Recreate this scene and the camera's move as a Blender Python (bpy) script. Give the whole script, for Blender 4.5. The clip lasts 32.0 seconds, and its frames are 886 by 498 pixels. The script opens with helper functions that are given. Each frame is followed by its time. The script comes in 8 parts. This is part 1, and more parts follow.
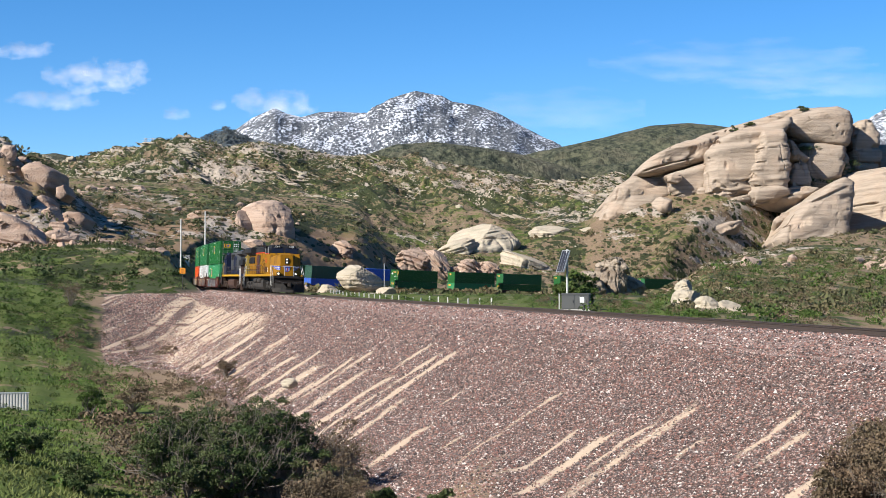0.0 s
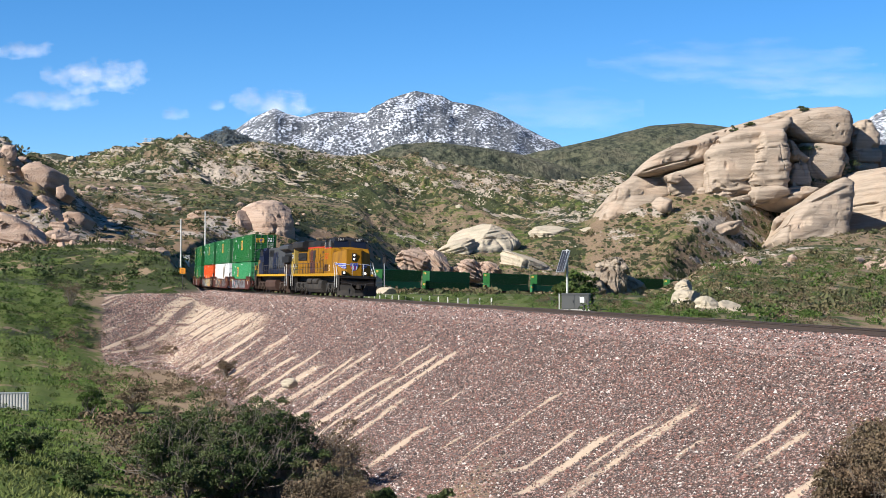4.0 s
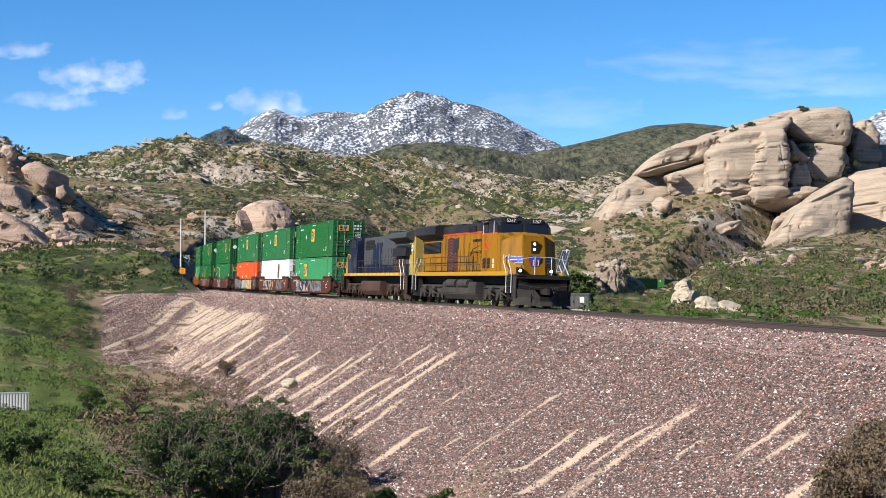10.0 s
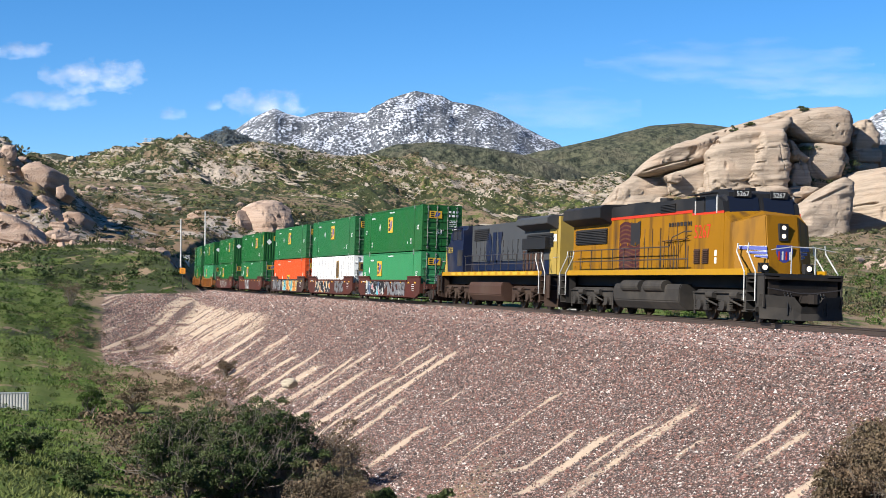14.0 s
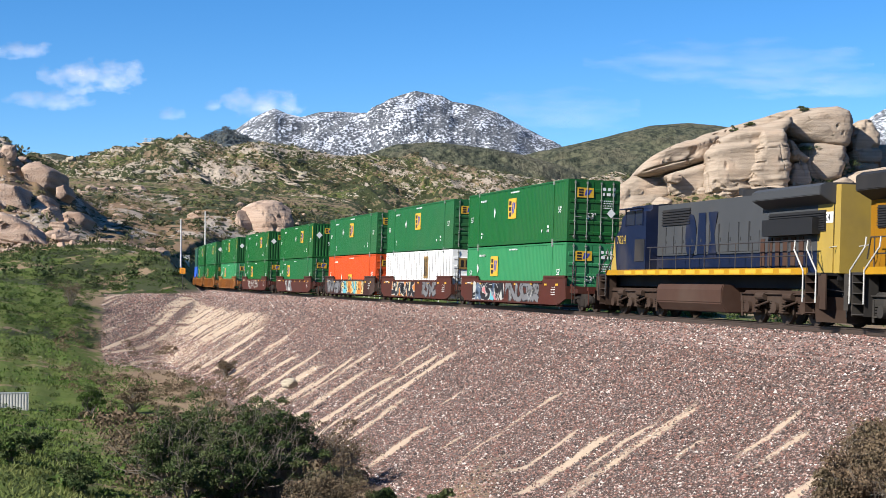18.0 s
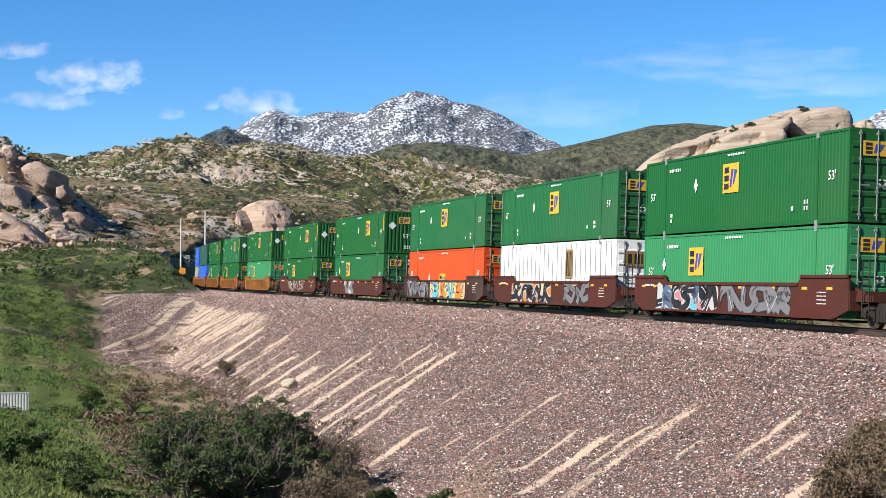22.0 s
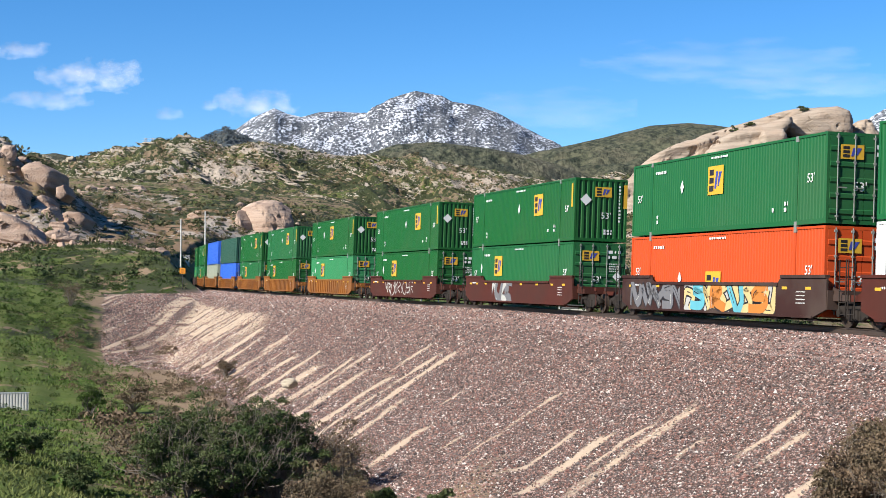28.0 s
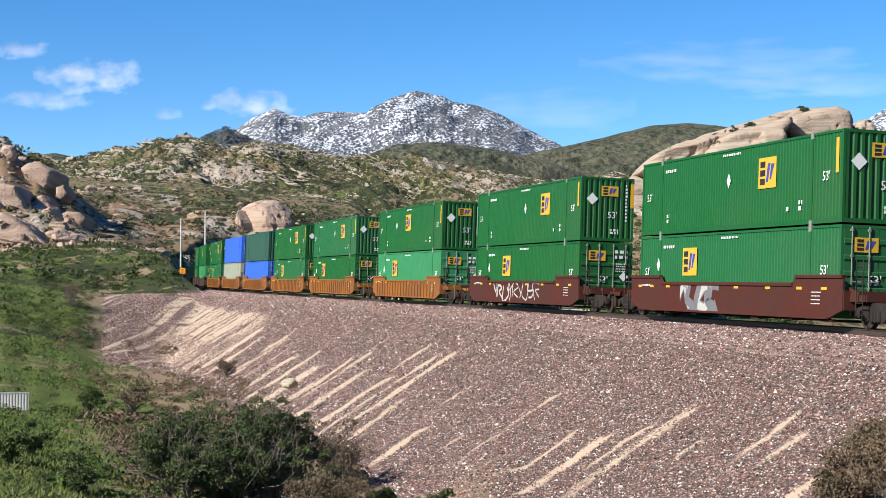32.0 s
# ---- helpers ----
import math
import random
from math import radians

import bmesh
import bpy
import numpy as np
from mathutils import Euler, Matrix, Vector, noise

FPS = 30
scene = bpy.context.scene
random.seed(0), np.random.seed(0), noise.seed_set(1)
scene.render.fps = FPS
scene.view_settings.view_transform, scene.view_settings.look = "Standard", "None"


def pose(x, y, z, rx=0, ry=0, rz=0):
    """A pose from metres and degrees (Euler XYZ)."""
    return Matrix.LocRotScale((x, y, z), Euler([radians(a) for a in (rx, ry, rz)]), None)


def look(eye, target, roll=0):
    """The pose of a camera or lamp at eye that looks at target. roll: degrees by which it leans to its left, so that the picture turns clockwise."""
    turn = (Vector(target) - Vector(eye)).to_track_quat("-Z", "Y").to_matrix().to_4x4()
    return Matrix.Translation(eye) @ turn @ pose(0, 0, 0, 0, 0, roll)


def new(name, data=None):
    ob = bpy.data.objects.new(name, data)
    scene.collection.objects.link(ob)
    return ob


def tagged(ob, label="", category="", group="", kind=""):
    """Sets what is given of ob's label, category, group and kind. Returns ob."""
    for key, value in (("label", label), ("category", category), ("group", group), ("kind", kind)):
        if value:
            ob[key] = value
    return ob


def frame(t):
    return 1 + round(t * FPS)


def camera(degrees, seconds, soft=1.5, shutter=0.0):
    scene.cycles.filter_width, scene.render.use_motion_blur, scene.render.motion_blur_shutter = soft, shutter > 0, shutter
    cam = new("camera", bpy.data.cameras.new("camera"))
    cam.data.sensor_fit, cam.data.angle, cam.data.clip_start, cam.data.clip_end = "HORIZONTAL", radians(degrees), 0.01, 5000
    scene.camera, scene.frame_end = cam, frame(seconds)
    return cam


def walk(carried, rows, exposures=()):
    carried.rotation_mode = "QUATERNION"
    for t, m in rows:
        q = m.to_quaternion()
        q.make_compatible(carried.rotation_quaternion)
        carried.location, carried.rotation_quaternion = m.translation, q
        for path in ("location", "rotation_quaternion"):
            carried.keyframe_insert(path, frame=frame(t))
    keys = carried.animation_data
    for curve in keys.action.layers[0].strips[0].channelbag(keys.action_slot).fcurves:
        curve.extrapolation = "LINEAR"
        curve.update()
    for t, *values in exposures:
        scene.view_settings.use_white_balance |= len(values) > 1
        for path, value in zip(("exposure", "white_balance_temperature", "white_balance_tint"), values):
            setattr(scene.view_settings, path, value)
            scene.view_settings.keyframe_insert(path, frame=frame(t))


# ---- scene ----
cam = camera(32.17, 32.0, soft=0.8)
EYE = (0.0, 0.0, 8.0)
VIEW = pose(*EYE, 91.047, 0, 0)
walk(cam, [(0.0, VIEW), (32.0, VIEW)], [(0.0, 1.02), (32.0, 1.02)])

# ---- world, sun ----
SUN_TO = Vector((-0.69, -0.49, 0.60)).normalized()
SUN_UP = math.asin(SUN_TO.z)
SUN_ROT = math.atan2(SUN_TO.x, SUN_TO.y)
world = bpy.data.worlds.new("sky")
scene.world = world
world.use_nodes = True
wn = world.node_tree
sky = wn.nodes.new("ShaderNodeTexSky")
sky.sky_type = "NISHITA"
sky.sun_disc = False
sky.sun_elevation = SUN_UP
sky.sun_rotation = SUN_ROT
sky.altitude = 2500
sky.air_density = 1.0
sky.dust_density = 0.0
sky.ozone_density = 6.0
deep = wn.nodes.new("ShaderNodeHueSaturation")
deep.inputs["Saturation"].default_value = 1.2
wn.links.new(sky.outputs[0], deep.inputs["Color"])
wn.links.new(deep.outputs[0], wn.nodes["Background"].inputs[0])
wn.nodes["Background"].inputs[1].default_value = 0.0773
sun = new("sun", bpy.data.lights.new("sun", "SUN"))
sun.data.energy = 4.8
sun.data.angle = radians(0.53)
sun.data.color = (1.0, 0.95, 0.86)
sun.matrix_world = look(tuple(SUN_TO * 100), (0, 0, 0))

# ---- small tools ----
def box(bm, x0, x1, y0, y1, z0, z1, mi=0):
    v = [bm.verts.new(p) for p in ((x0, y0, z0), (x1, y0, z0), (x1, y1, z0), (x0, y1, z0), (x0, y0, z1), (x1, y0, z1), (x1, y1, z1), (x0, y1, z1))]
    for q in ((3, 2, 1, 0), (4, 5, 6, 7), (0, 1, 5, 4), (1, 2, 6, 5), (2, 3, 7, 6), (3, 0, 4, 7)):
        bm.faces.new([v[i] for i in q]).material_index = mi


def prism(bm, outline, y0, y1, mi=0):
    """A side outline of (x, z), run from y0 to y1."""
    a = [bm.verts.new((x, y0, z)) for x, z in outline]
    b = [bm.verts.new((x, y1, z)) for x, z in outline]
    n = len(a)
    fs = [bm.faces.new(a), bm.faces.new(b[::-1])]
    fs += [bm.faces.new((a[(i + 1) % n], a[i], b[i], b[(i + 1) % n])) for i in range(n)]
    for f in fs:
        f.material_index = mi
    bmesh.ops.recalc_face_normals(bm, faces=fs)


def rod(bm, pts, r, sides=6):
    """A round bar along points."""
    pts = [Vector(p) for p in pts]
    rings = []
    for i, p in enumerate(pts):
        d = (pts[min(i + 1, len(pts) - 1)] - pts[max(i - 1, 0)]).normalized()
        u = d.orthogonal().normalized()
        w = d.cross(u)
        rr = r[i] if isinstance(r, (list, tuple)) else r
        rings.append([bm.verts.new(p + (u * math.cos(t) + w * math.sin(t)) * rr) for t in [2 * math.pi * k / sides for k in range(sides)]])
    for a, b in zip(rings, rings[1:]):
        for k in range(sides):
            bm.faces.new((a[k], a[(k + 1) % sides], b[(k + 1) % sides], b[k]))
    bm.faces.new(rings[0][::-1])
    bm.faces.new(rings[-1])


def drum(bm, c, axis, r, half, sides=20):
    """A closed cylinder about an axis 'x', 'y' or 'z'."""
    d = Vector((axis == "x", axis == "y", axis == "z"))
    rod(bm, [Vector(c) - d * half, Vector(c) + d * half], r, sides)


def smooth(bm):
    for f in bm.faces:
        f.smooth = True


def mesh_of(name, bm, mats, bevel=0.0, seg=2):
    if bevel:
        bmesh.ops.bevel(bm, geom=[e for e in bm.edges if e.is_manifold and e.calc_face_angle(0) > 0.5], offset=bevel, segments=seg, affect="EDGES", clamp_overlap=True)
    me = bpy.data.meshes.new(name)
    bm.to_mesh(me)
    bm.free()
    for m in mats if isinstance(mats, (list, tuple)) else [mats]:
        me.materials.append(m)
    return me


def part(name, bm, material, parent, label="", bevel=0.0):
    me = bm if isinstance(bm, bpy.types.Mesh) else mesh_of(name, bm, material, bevel)
    ob = new(name, me)
    ob.parent = parent
    if label:
        tagged(ob, label)
    return ob


def thing(name, label, category, group="", m=None):
    ob = tagged(new(name), label, category, group)
    ob.empty_display_size = 0.3
    if m is not None:
        ob.matrix_world = m
    return ob


def grid_mesh(name, verts, faces, mats, flat=False):
    me = bpy.data.meshes.new(name)
    verts = np.asarray(verts, dtype=np.float32)
    faces = np.asarray(faces, dtype=np.int32)
    n = faces.shape[1]
    me.vertices.add(len(verts))
    me.vertices.foreach_set("co", verts.ravel())
    me.loops.add(faces.size)
    me.loops.foreach_set("vertex_index", faces.ravel())
    me.polygons.add(len(faces))
    me.polygons.foreach_set("loop_start", np.arange(0, faces.size, n, dtype=np.int32))
    me.polygons.foreach_set("use_smooth", np.full(len(faces), not flat))
    me.update(calc_edges=True)
    for m in mats if isinstance(mats, (list, tuple)) else [mats]:
        me.materials.append(m)
    return me


def hash2(i, j, seed):
    n = (i.astype(np.int64) * 374761393 + j.astype(np.int64) * 668265263 + seed * 1442695041) & 0x7FFFFFFF
    n = ((n ^ (n >> 13)) * 1274126177) & 0x7FFFFFFF
    return ((n ^ (n >> 16)) & 0xFFFF) / 65535.0


def value2(x, y, seed=0):
    i, j = np.floor(x), np.floor(y)
    u, v = x - i, y - j
    u, v = u * u * (3 - 2 * u), v * v * (3 - 2 * v)
    a = hash2(i, j, seed) * (1 - u) + hash2(i + 1, j, seed) * u
    b = hash2(i, j + 1, seed) * (1 - u) + hash2(i + 1, j + 1, seed) * u
    return (a * (1 - v) + b * v) * 2 - 1


def fbm(x, y, seed=0, octaves=4, ridged=False):
    x, y = np.asarray(x, float), np.asarray(y, float)
    out, amp, tot = 0.0, 1.0, 0.0
    for o in range(octaves):
        n = value2(x * 2 ** o + 17.3 * o, y * 2 ** o - 9.1 * o, seed + o)
        out = out + amp * ((1 - 2 * np.abs(n)) if ridged else n)
        tot += amp
        amp *= 0.52
    return out / tot


def ease(a, b, x):
    t = np.clip((x - a) / (b - a), 0, 1)
    return t * t * (3 - 2 * t)


# ---- the railway line: s in metres along it, the train runs towards greater s ----
RAIL_Z = 6.39
S = np.arange(-760.0, 90.0, 0.5)
K = np.where(S > -205, -0.000627 - 0.0000107 * S, np.interp(S, [-405, -345, -250, -205], [0.0, 0.0062, 0.0062, 0.00157]))
K = np.where(S < -405, 0.0, K)
ZERO = int(np.argmin(np.abs(S)))
HEAD = np.concatenate([[0], np.cumsum((K[1:] + K[:-1]) * 0.25)])
HEAD = HEAD - HEAD[ZERO] - 1.309
TX = np.concatenate([[0], np.cumsum((np.cos(HEAD[1:]) + np.cos(HEAD[:-1])) * 0.25)])
TY = np.concatenate([[0], np.cumsum((np.sin(HEAD[1:]) + np.sin(HEAD[:-1])) * 0.25)])
TX, TY = TX - TX[ZERO] + 10.51, TY - TY[ZERO] + 58.58
TZ = RAIL_Z - np.where(S < -205, np.cumsum((np.interp(S, [-260, -205], [0.022, 0.0]) * 0.5)[::-1])[::-1], 0.0)
BANK = np.interp(S, [-430, -340, -250, -200], [0.0, 0.07, 0.07, 0.035])


def rail_at(s):
    return tuple(float(np.interp(s, S, a)) for a in (TX, TY, TZ, HEAD, BANK))


def line_pose(s, base=0.0):
    """On the line at s: x forward, y to the left, z up out of the banked track. base: half the distance of the two bogies."""
    x, y, z, h, b = rail_at(s)
    if base:
        p, q = rail_at(s + base), rail_at(s - base)
        h = math.atan2(p[1] - q[1], p[0] - q[0])
        x, y, z = (p[0] + q[0]) / 2, (p[1] + q[1]) / 2, (p[2] + q[2]) / 2
        pitch = -math.atan2(p[2] - q[2], 2 * base)
    else:
        pitch = 0.0
    return Matrix.LocRotScale((x, y, z), Euler((-b, pitch, h)), None)


def side_of(x, y):
    """s and the distance to the right of travel (towards the tripod) of ground points."""
    x, y = np.asarray(x, float), np.asarray(y, float)
    shp = x.shape
    x, y = x.ravel(), y.ravel()
    pick = np.arange(0, len(S), 8)
    best = np.full(x.shape, 1e18)
    idx = np.zeros(x.shape, int)
    for k in pick:
        d = (x - TX[k]) ** 2 + (y - TY[k]) ** 2
        m = d < best
        best[m] = d[m]
        idx[m] = k
    dx, dy = x - TX[idx], y - TY[idx]
    ch, sh = np.cos(HEAD[idx]), np.sin(HEAD[idx])
    return (S[idx] + dx * ch + dy * sh).reshape(shp), (dx * sh - dy * ch).reshape(shp)


def travelled(t):
    q = t - 16.0
    return 6.567 * q - 0.02625 * q * q + 0.000372 * q ** 3


# ---- the lie of the land: bearing and skyline rise in thousandths, depth and height in metres from the tripod ----
COLUMNS = []


def column(bearing, *dz):
    COLUMNS.append((bearing, dz))


column(-343.5, (2, 6.4), (25, 3.4), (45, 1.5), (62, 1.2), (85, 1), (115, 2.5), (145, 6), (175, 9), (222, 12), (260, 17), (300, 28), (340, 42), (420, 44), (700, 68))
column(-288.3, (2, 6.4), (25, 3.4), (45, 1.5), (62, 1), (85, 0.4), (115, 1.4), (145, 4), (175, 7), (200, 9.2), (222, 10.9), (260, 12.9), (295, 25), (330, 39), (365, 39), (420, 35), (500, 32), (700, 53))
column(-266.3, (2, 6.4), (25, 3.4), (45, 1.3), (62, 0.8), (85, 0.2), (115, 1), (145, 3.2), (175, 6.4), (200, 9.6), (222, 11.6), (260, 13), (295, 23), (335, 34), (370, 33.5), (420, 31), (500, 33), (700, 54))
column(-247.9, (2, 6.4), (25, 3.4), (45, 1.1), (62, 0.5), (85, 0), (115, 0.6), (145, 2.6), (170, 5.6), (190, 7), (222, 12), (260, 13.2), (300, 21), (350, 28.5), (420, 30), (520, 37), (700, 54))
column(-218.5, (2, 6.4), (25, 3.4), (45, 0.8), (62, 0.2), (85, -0.1), (120, 0.3), (150, 1.8), (172, 5), (185, 6.1), (196, 6.5), (222, 12.2), (260, 13), (300, 16), (400, 27), (520, 37), (700, 53))
column(-178.0, (2, 6.4), (25, 3.4), (45, 0.5), (62, 0), (85, -0.2), (150, 0.5), (178, 5.8), (190, 6.2), (198, 8.2), (214, 11.0), (260, 11), (300, 12.4), (350, 19), (450, 29), (700, 51))
column(-161.5, (2, 6.4), (25, 3.4), (45, 0.4), (62, 0), (85, -0.2), (150, 0.5), (178, 5.8), (192, 6.2), (203, 8.4), (222, 9.6), (260, 9.8), (300, 10.6), (350, 19), (450, 29), (700, 50))
column(-115.5, (2, 6.4), (25, 3.4), (45, 0.3), (62, 0), (85, -0.2), (130, 2), (160, 5.8), (250, 5.7), (290, 5.4), (345, 5), (372, 15), (400, 24), (440, 27), (500, 29), (700, 46))
column(-60.3, (2, 6.4), (25, 3.4), (45, 0.5), (62, 0), (85, 1), (120, 5.8), (200, 5.8), (300, 5), (366, 3.4), (392, 11), (420, 20), (450, 22), (520, 25), (700, 44))
column(-23.5, (2, 6.4), (25, 3.4), (45, 0.7), (62, 0.2), (90, 4), (105, 5.8), (200, 5.6), (320, 4.8), (400, 2.8), (440, 8), (520, 15), (620, 23), (760, 42))
column(42.7, (2, 6.4), (25, 3.6), (45, 1), (60, 3), (80, 5.8), (160, 5.9), (300, 4.8), (440, 1.8), (480, 7), (560, 17), (660, 28), (800, 46))
column(90.5, (2, 6.4), (25, 3.6), (45, 1.5), (60, 4), (75, 5.8), (170, 6), (300, 4.2), (470, 1.2), (500, 4), (555, 17), (585, 25), (605, 28), (680, 36), (820, 48))
column(105.0, (2, 6.4), (25, 3.2), (45, 1.5), (60, 4.6), (75, 5.8), (170, 6), (300, 4), (470, 1), (500, 6), (540, 17), (575, 27.5), (605, 34), (660, 38), (820, 50))
column(134.6, (2, 6.4), (25, 2.4), (38, 0.6), (60, 5.8), (110, 5.9), (180, 5.8), (300, 3.6), (460, 1.5), (500, 9), (540, 21), (570, 32), (600, 42), (640, 45), (760, 50))
column(153.0, (2, 6.4), (25, 2.4), (38, 0.6), (55, 5.8), (100, 6), (150, 6.4), (220, 5.8), (300, 4.2), (450, 4), (490, 12), (530, 24), (565, 35), (600, 46), (660, 50), (760, 54))
column(175.1, (2, 6.4), (25, 2.4), (38, 0.6), (52, 5.8), (95, 6.1), (150, 7.1), (230, 9.2), (350, 9), (470, 13), (515, 21), (560, 37), (600, 49), (680, 52))
column(202.0, (2, 6.4), (25, 2.4), (38, 0.6), (50, 5.8), (90, 6), (145, 7), (240, 9.6), (360, 11), (470, 15), (510, 20), (540, 27), (565, 37), (600, 46), (680, 52))
column(244.9, (2, 6.4), (25, 2.4), (38, 0.6), (45, 5.8), (80, 5.8), (140, 6.7), (250, 10), (380, 14.3), (470, 18), (530, 26), (570, 39), (640, 46))
column(288.3, (2, 6.4), (25, 2.4), (38, 0.6), (80, 5.6), (140, 6.3), (250, 9), (380, 14), (480, 20), (560, 32), (640, 48))
column(355.3, (2, 6.4), (25, 2.4), (38, 0.6), (80, 6), (140, 7.5), (250, 11), (380, 17), (480, 28), (640, 48))
RIDGES = []


def ridge(depth, width, *skyline):
    RIDGES.append((depth, width, [a for a, _ in skyline], [b for _, b in skyline]))


ridge(1050, 620, (-380, 70.1), (-266, 77.9), (-248, 73.4), (-215, 83.4), (-178, 85.6), (-141, 84.1), (-108, 86.0), (-68, 79.3), (-31, 76.4), (6, 72.7), (24, 70.1), (61, 63.5), (90, 60.6), (102, 63.5), (116, 65.7), (171, 66.5), (337, 70.1))
ridge(2300, 1100, (-380, 62.8), (-285, 70.1), (-266, 79.7), (-252, 80.8), (-237, 77.5), (-222, 66.5), (-68, 55.0), (20, 72.0), (57, 80.4), (74, 84.1), (109, 92.2), (135, 98.8), (160, 100.7), (179, 98.5), (227, 90.4), (374, 70.1))
ridge(3300, 700, (-380, 59.1), (-182, 70.1), (-163, 88.5), (-141, 98.1), (-127, 91.1), (-104, 79.3), (-68, 59.1), (374, 59.1))
ridge(4350, 1500, (-380, 59.1), (-182, 70.1), (-156, 85.6), (-134, 95.1), (-124, 102.1), (-110, 108.4), (-101, 104.7), (-92, 102.5), (-81, 105.8), (-68, 106.5), (-49, 105.4), (-35, 114.3), (-18, 119.8), (-1, 117.2), (6, 113.2), (21, 110.6), (35, 105.8), (57, 94.0), (76, 84.5), (102, 70.1), (219, 70.1), (256, 84.1), (278, 102.5), (288, 108.4), (337, 125.3), (410, 99.6))

ridge(1750, 640, (-380, 40.0), (-120, 52.0), (-68, 68.1), (-49, 80.4), (-31, 86.7), (-5, 88.5), (28, 84.1), (50, 80.0), (76, 73.0), (110, 62.0), (160, 50.0), (374, 40.0))

DEPTHS = np.exp(np.linspace(math.log(2), math.log(760), 240))
COL_Z = np.array([np.interp(np.log(DEPTHS), np.log([d for d, _ in dz]), [z for _, z in dz]) for _, dz in COLUMNS])
COL_Z = np.array([np.convolve(np.pad(r, 1, mode="edge"), np.ones(3) / 3, "valid") for r in COL_Z])
COL_B = np.array([b for b, _ in COLUMNS])


def land(x, y):
    """Height of the untouched ground."""
    x, y = np.asarray(x, float), np.asarray(y, float)
    d = np.maximum(np.where(y > 1, y, np.hypot(x, y)), 2.0)
    b = np.clip(np.where(y > 1, x / d * 1000, np.sign(x) * 400), COL_B[0], COL_B[-1])
    i = np.clip(np.searchsorted(COL_B, b) - 1, 0, len(COL_B) - 2)
    u = (b - COL_B[i]) / (COL_B[i + 1] - COL_B[i])
    u = u * u * (3 - 2 * u)
    j = np.clip((np.log(d) - math.log(2)) / (math.log(760) - math.log(2)) * 239, 0, 238.999)
    j0 = j.astype(int)
    v = j - j0
    z = (COL_Z[i, j0] * (1 - v) + COL_Z[i, j0 + 1] * v) * (1 - u) + (COL_Z[i + 1, j0] * (1 - v) + COL_Z[i + 1, j0 + 1] * v) * u
    near = z
    rough = ease(20, 400, d)
    x, y = x * 0.82 + y * 0.57, y * 0.82 - x * 0.57
    z = z + fbm(x / 9, y / 9, 3) * 0.25 * ease(15, 60, d) + fbm(x / 45, y / 45, 5) * 1.6 * ease(230, 420, d) + fbm(x / 16, y / 16, 8) * 0.8 * rough * ease(240, 330, d)
    x, y = x * 0.82 - y * 0.57, y * 0.82 + x * 0.57
    z = z + 1.3 * fbm((0.65 * x + z) / 16, (x - z) / 60, 66, 4, True) * ease(400, 560, d) * ease(98, 70, x / d * 1000)
    z = np.where(d > 760, near * np.clip(1 - (d - 760) / 500, 0.2, 1), z)
    bear = x / d * 1000
    for k, (d0, w, bs, rs) in enumerate(RIDGES):
        far = d0 / 1000.0
        crest = np.interp(bear, bs, rs) * d0 / 1000.0 * (1.02 if k == 3 else 1.0) + 8
        t = np.clip(1 - np.abs(d - d0) / w, 0, 1)
        body = crest * (t ** 0.85 if k else t)
        rug = fbm(x / (55 * far), y / (80 * far), 31 + k, 6, True) * 0.055 + fbm(x / (14 * far), y / (18 * far), 41 + k, 3) * 0.012
        body = body + crest * rug * np.clip((1.0 - t) * 9, 0.12, 1.6) * ease(0, 0.3, t) * (0.75 if k == 3 else 1.0)
        if k == 0:
            # slanting ledges and gullies of the tilted beds
            u = 0.65 * x + body
            body = body + (8.5 * fbm(u / 30, (x - body) / 150, 61, 4, True) + 2.2 * fbm(u / 7, (x - body) / 30, 65, 3, True)) * ease(0.2, 0.5, t) * np.clip((1 - t) * 7, 0.2, 1)
        if k == 3:
            # spurs and gullies running down the mountain
            spur = fbm(x / 330 + 0.25 * fbm(x / 500, y / 500, 70), y / 2600, 71, 5, True) + 0.35 * fbm(x / 90 - y / 700, y / 500, 74, 4, True)
            body = body + 30 * spur * np.clip((1 - t) * 5, 0.05, 1) * ease(0, 0.3, t)
        z = np.maximum(z, body)
    return z


def ground_z(x, y):
    """Ground with the line's embankment and cutting worked in."""
    x, y = np.asarray(x, float), np.asarray(y, float)
    z = land(x, y)
    s, off = side_of(x, y)
    top = np.interp(s, S, TZ) - 0.62
    flat = np.where(off > 0, 3.3 + 9 * ease(-118, -160, s), 4.6)
    rough = fbm(x / 1.7, y / 1.7, 60) * 0.10 + fbm(x / 6, y / 6, 61) * 0.18
    bank = top - 0.62 * np.maximum(np.abs(off) - flat, 0) + rough * ease(3.3, 6.0, np.abs(off))
    cut = top + np.where(off > 0, 1.5 * np.maximum(off - 3.5, 0), 0.75 * np.maximum(-off - 5.0, 0)) + np.abs(rough) * 2
    on = (s > S[0] + 5) & (s < S[-1] - 5) & (np.abs(off) < 40)
    return np.where(on, np.minimum(np.maximum(z, bank), np.maximum(cut, bank)), z)


CHUTES = []


def chutes(*rows):
    CHUTES.extend(rows)


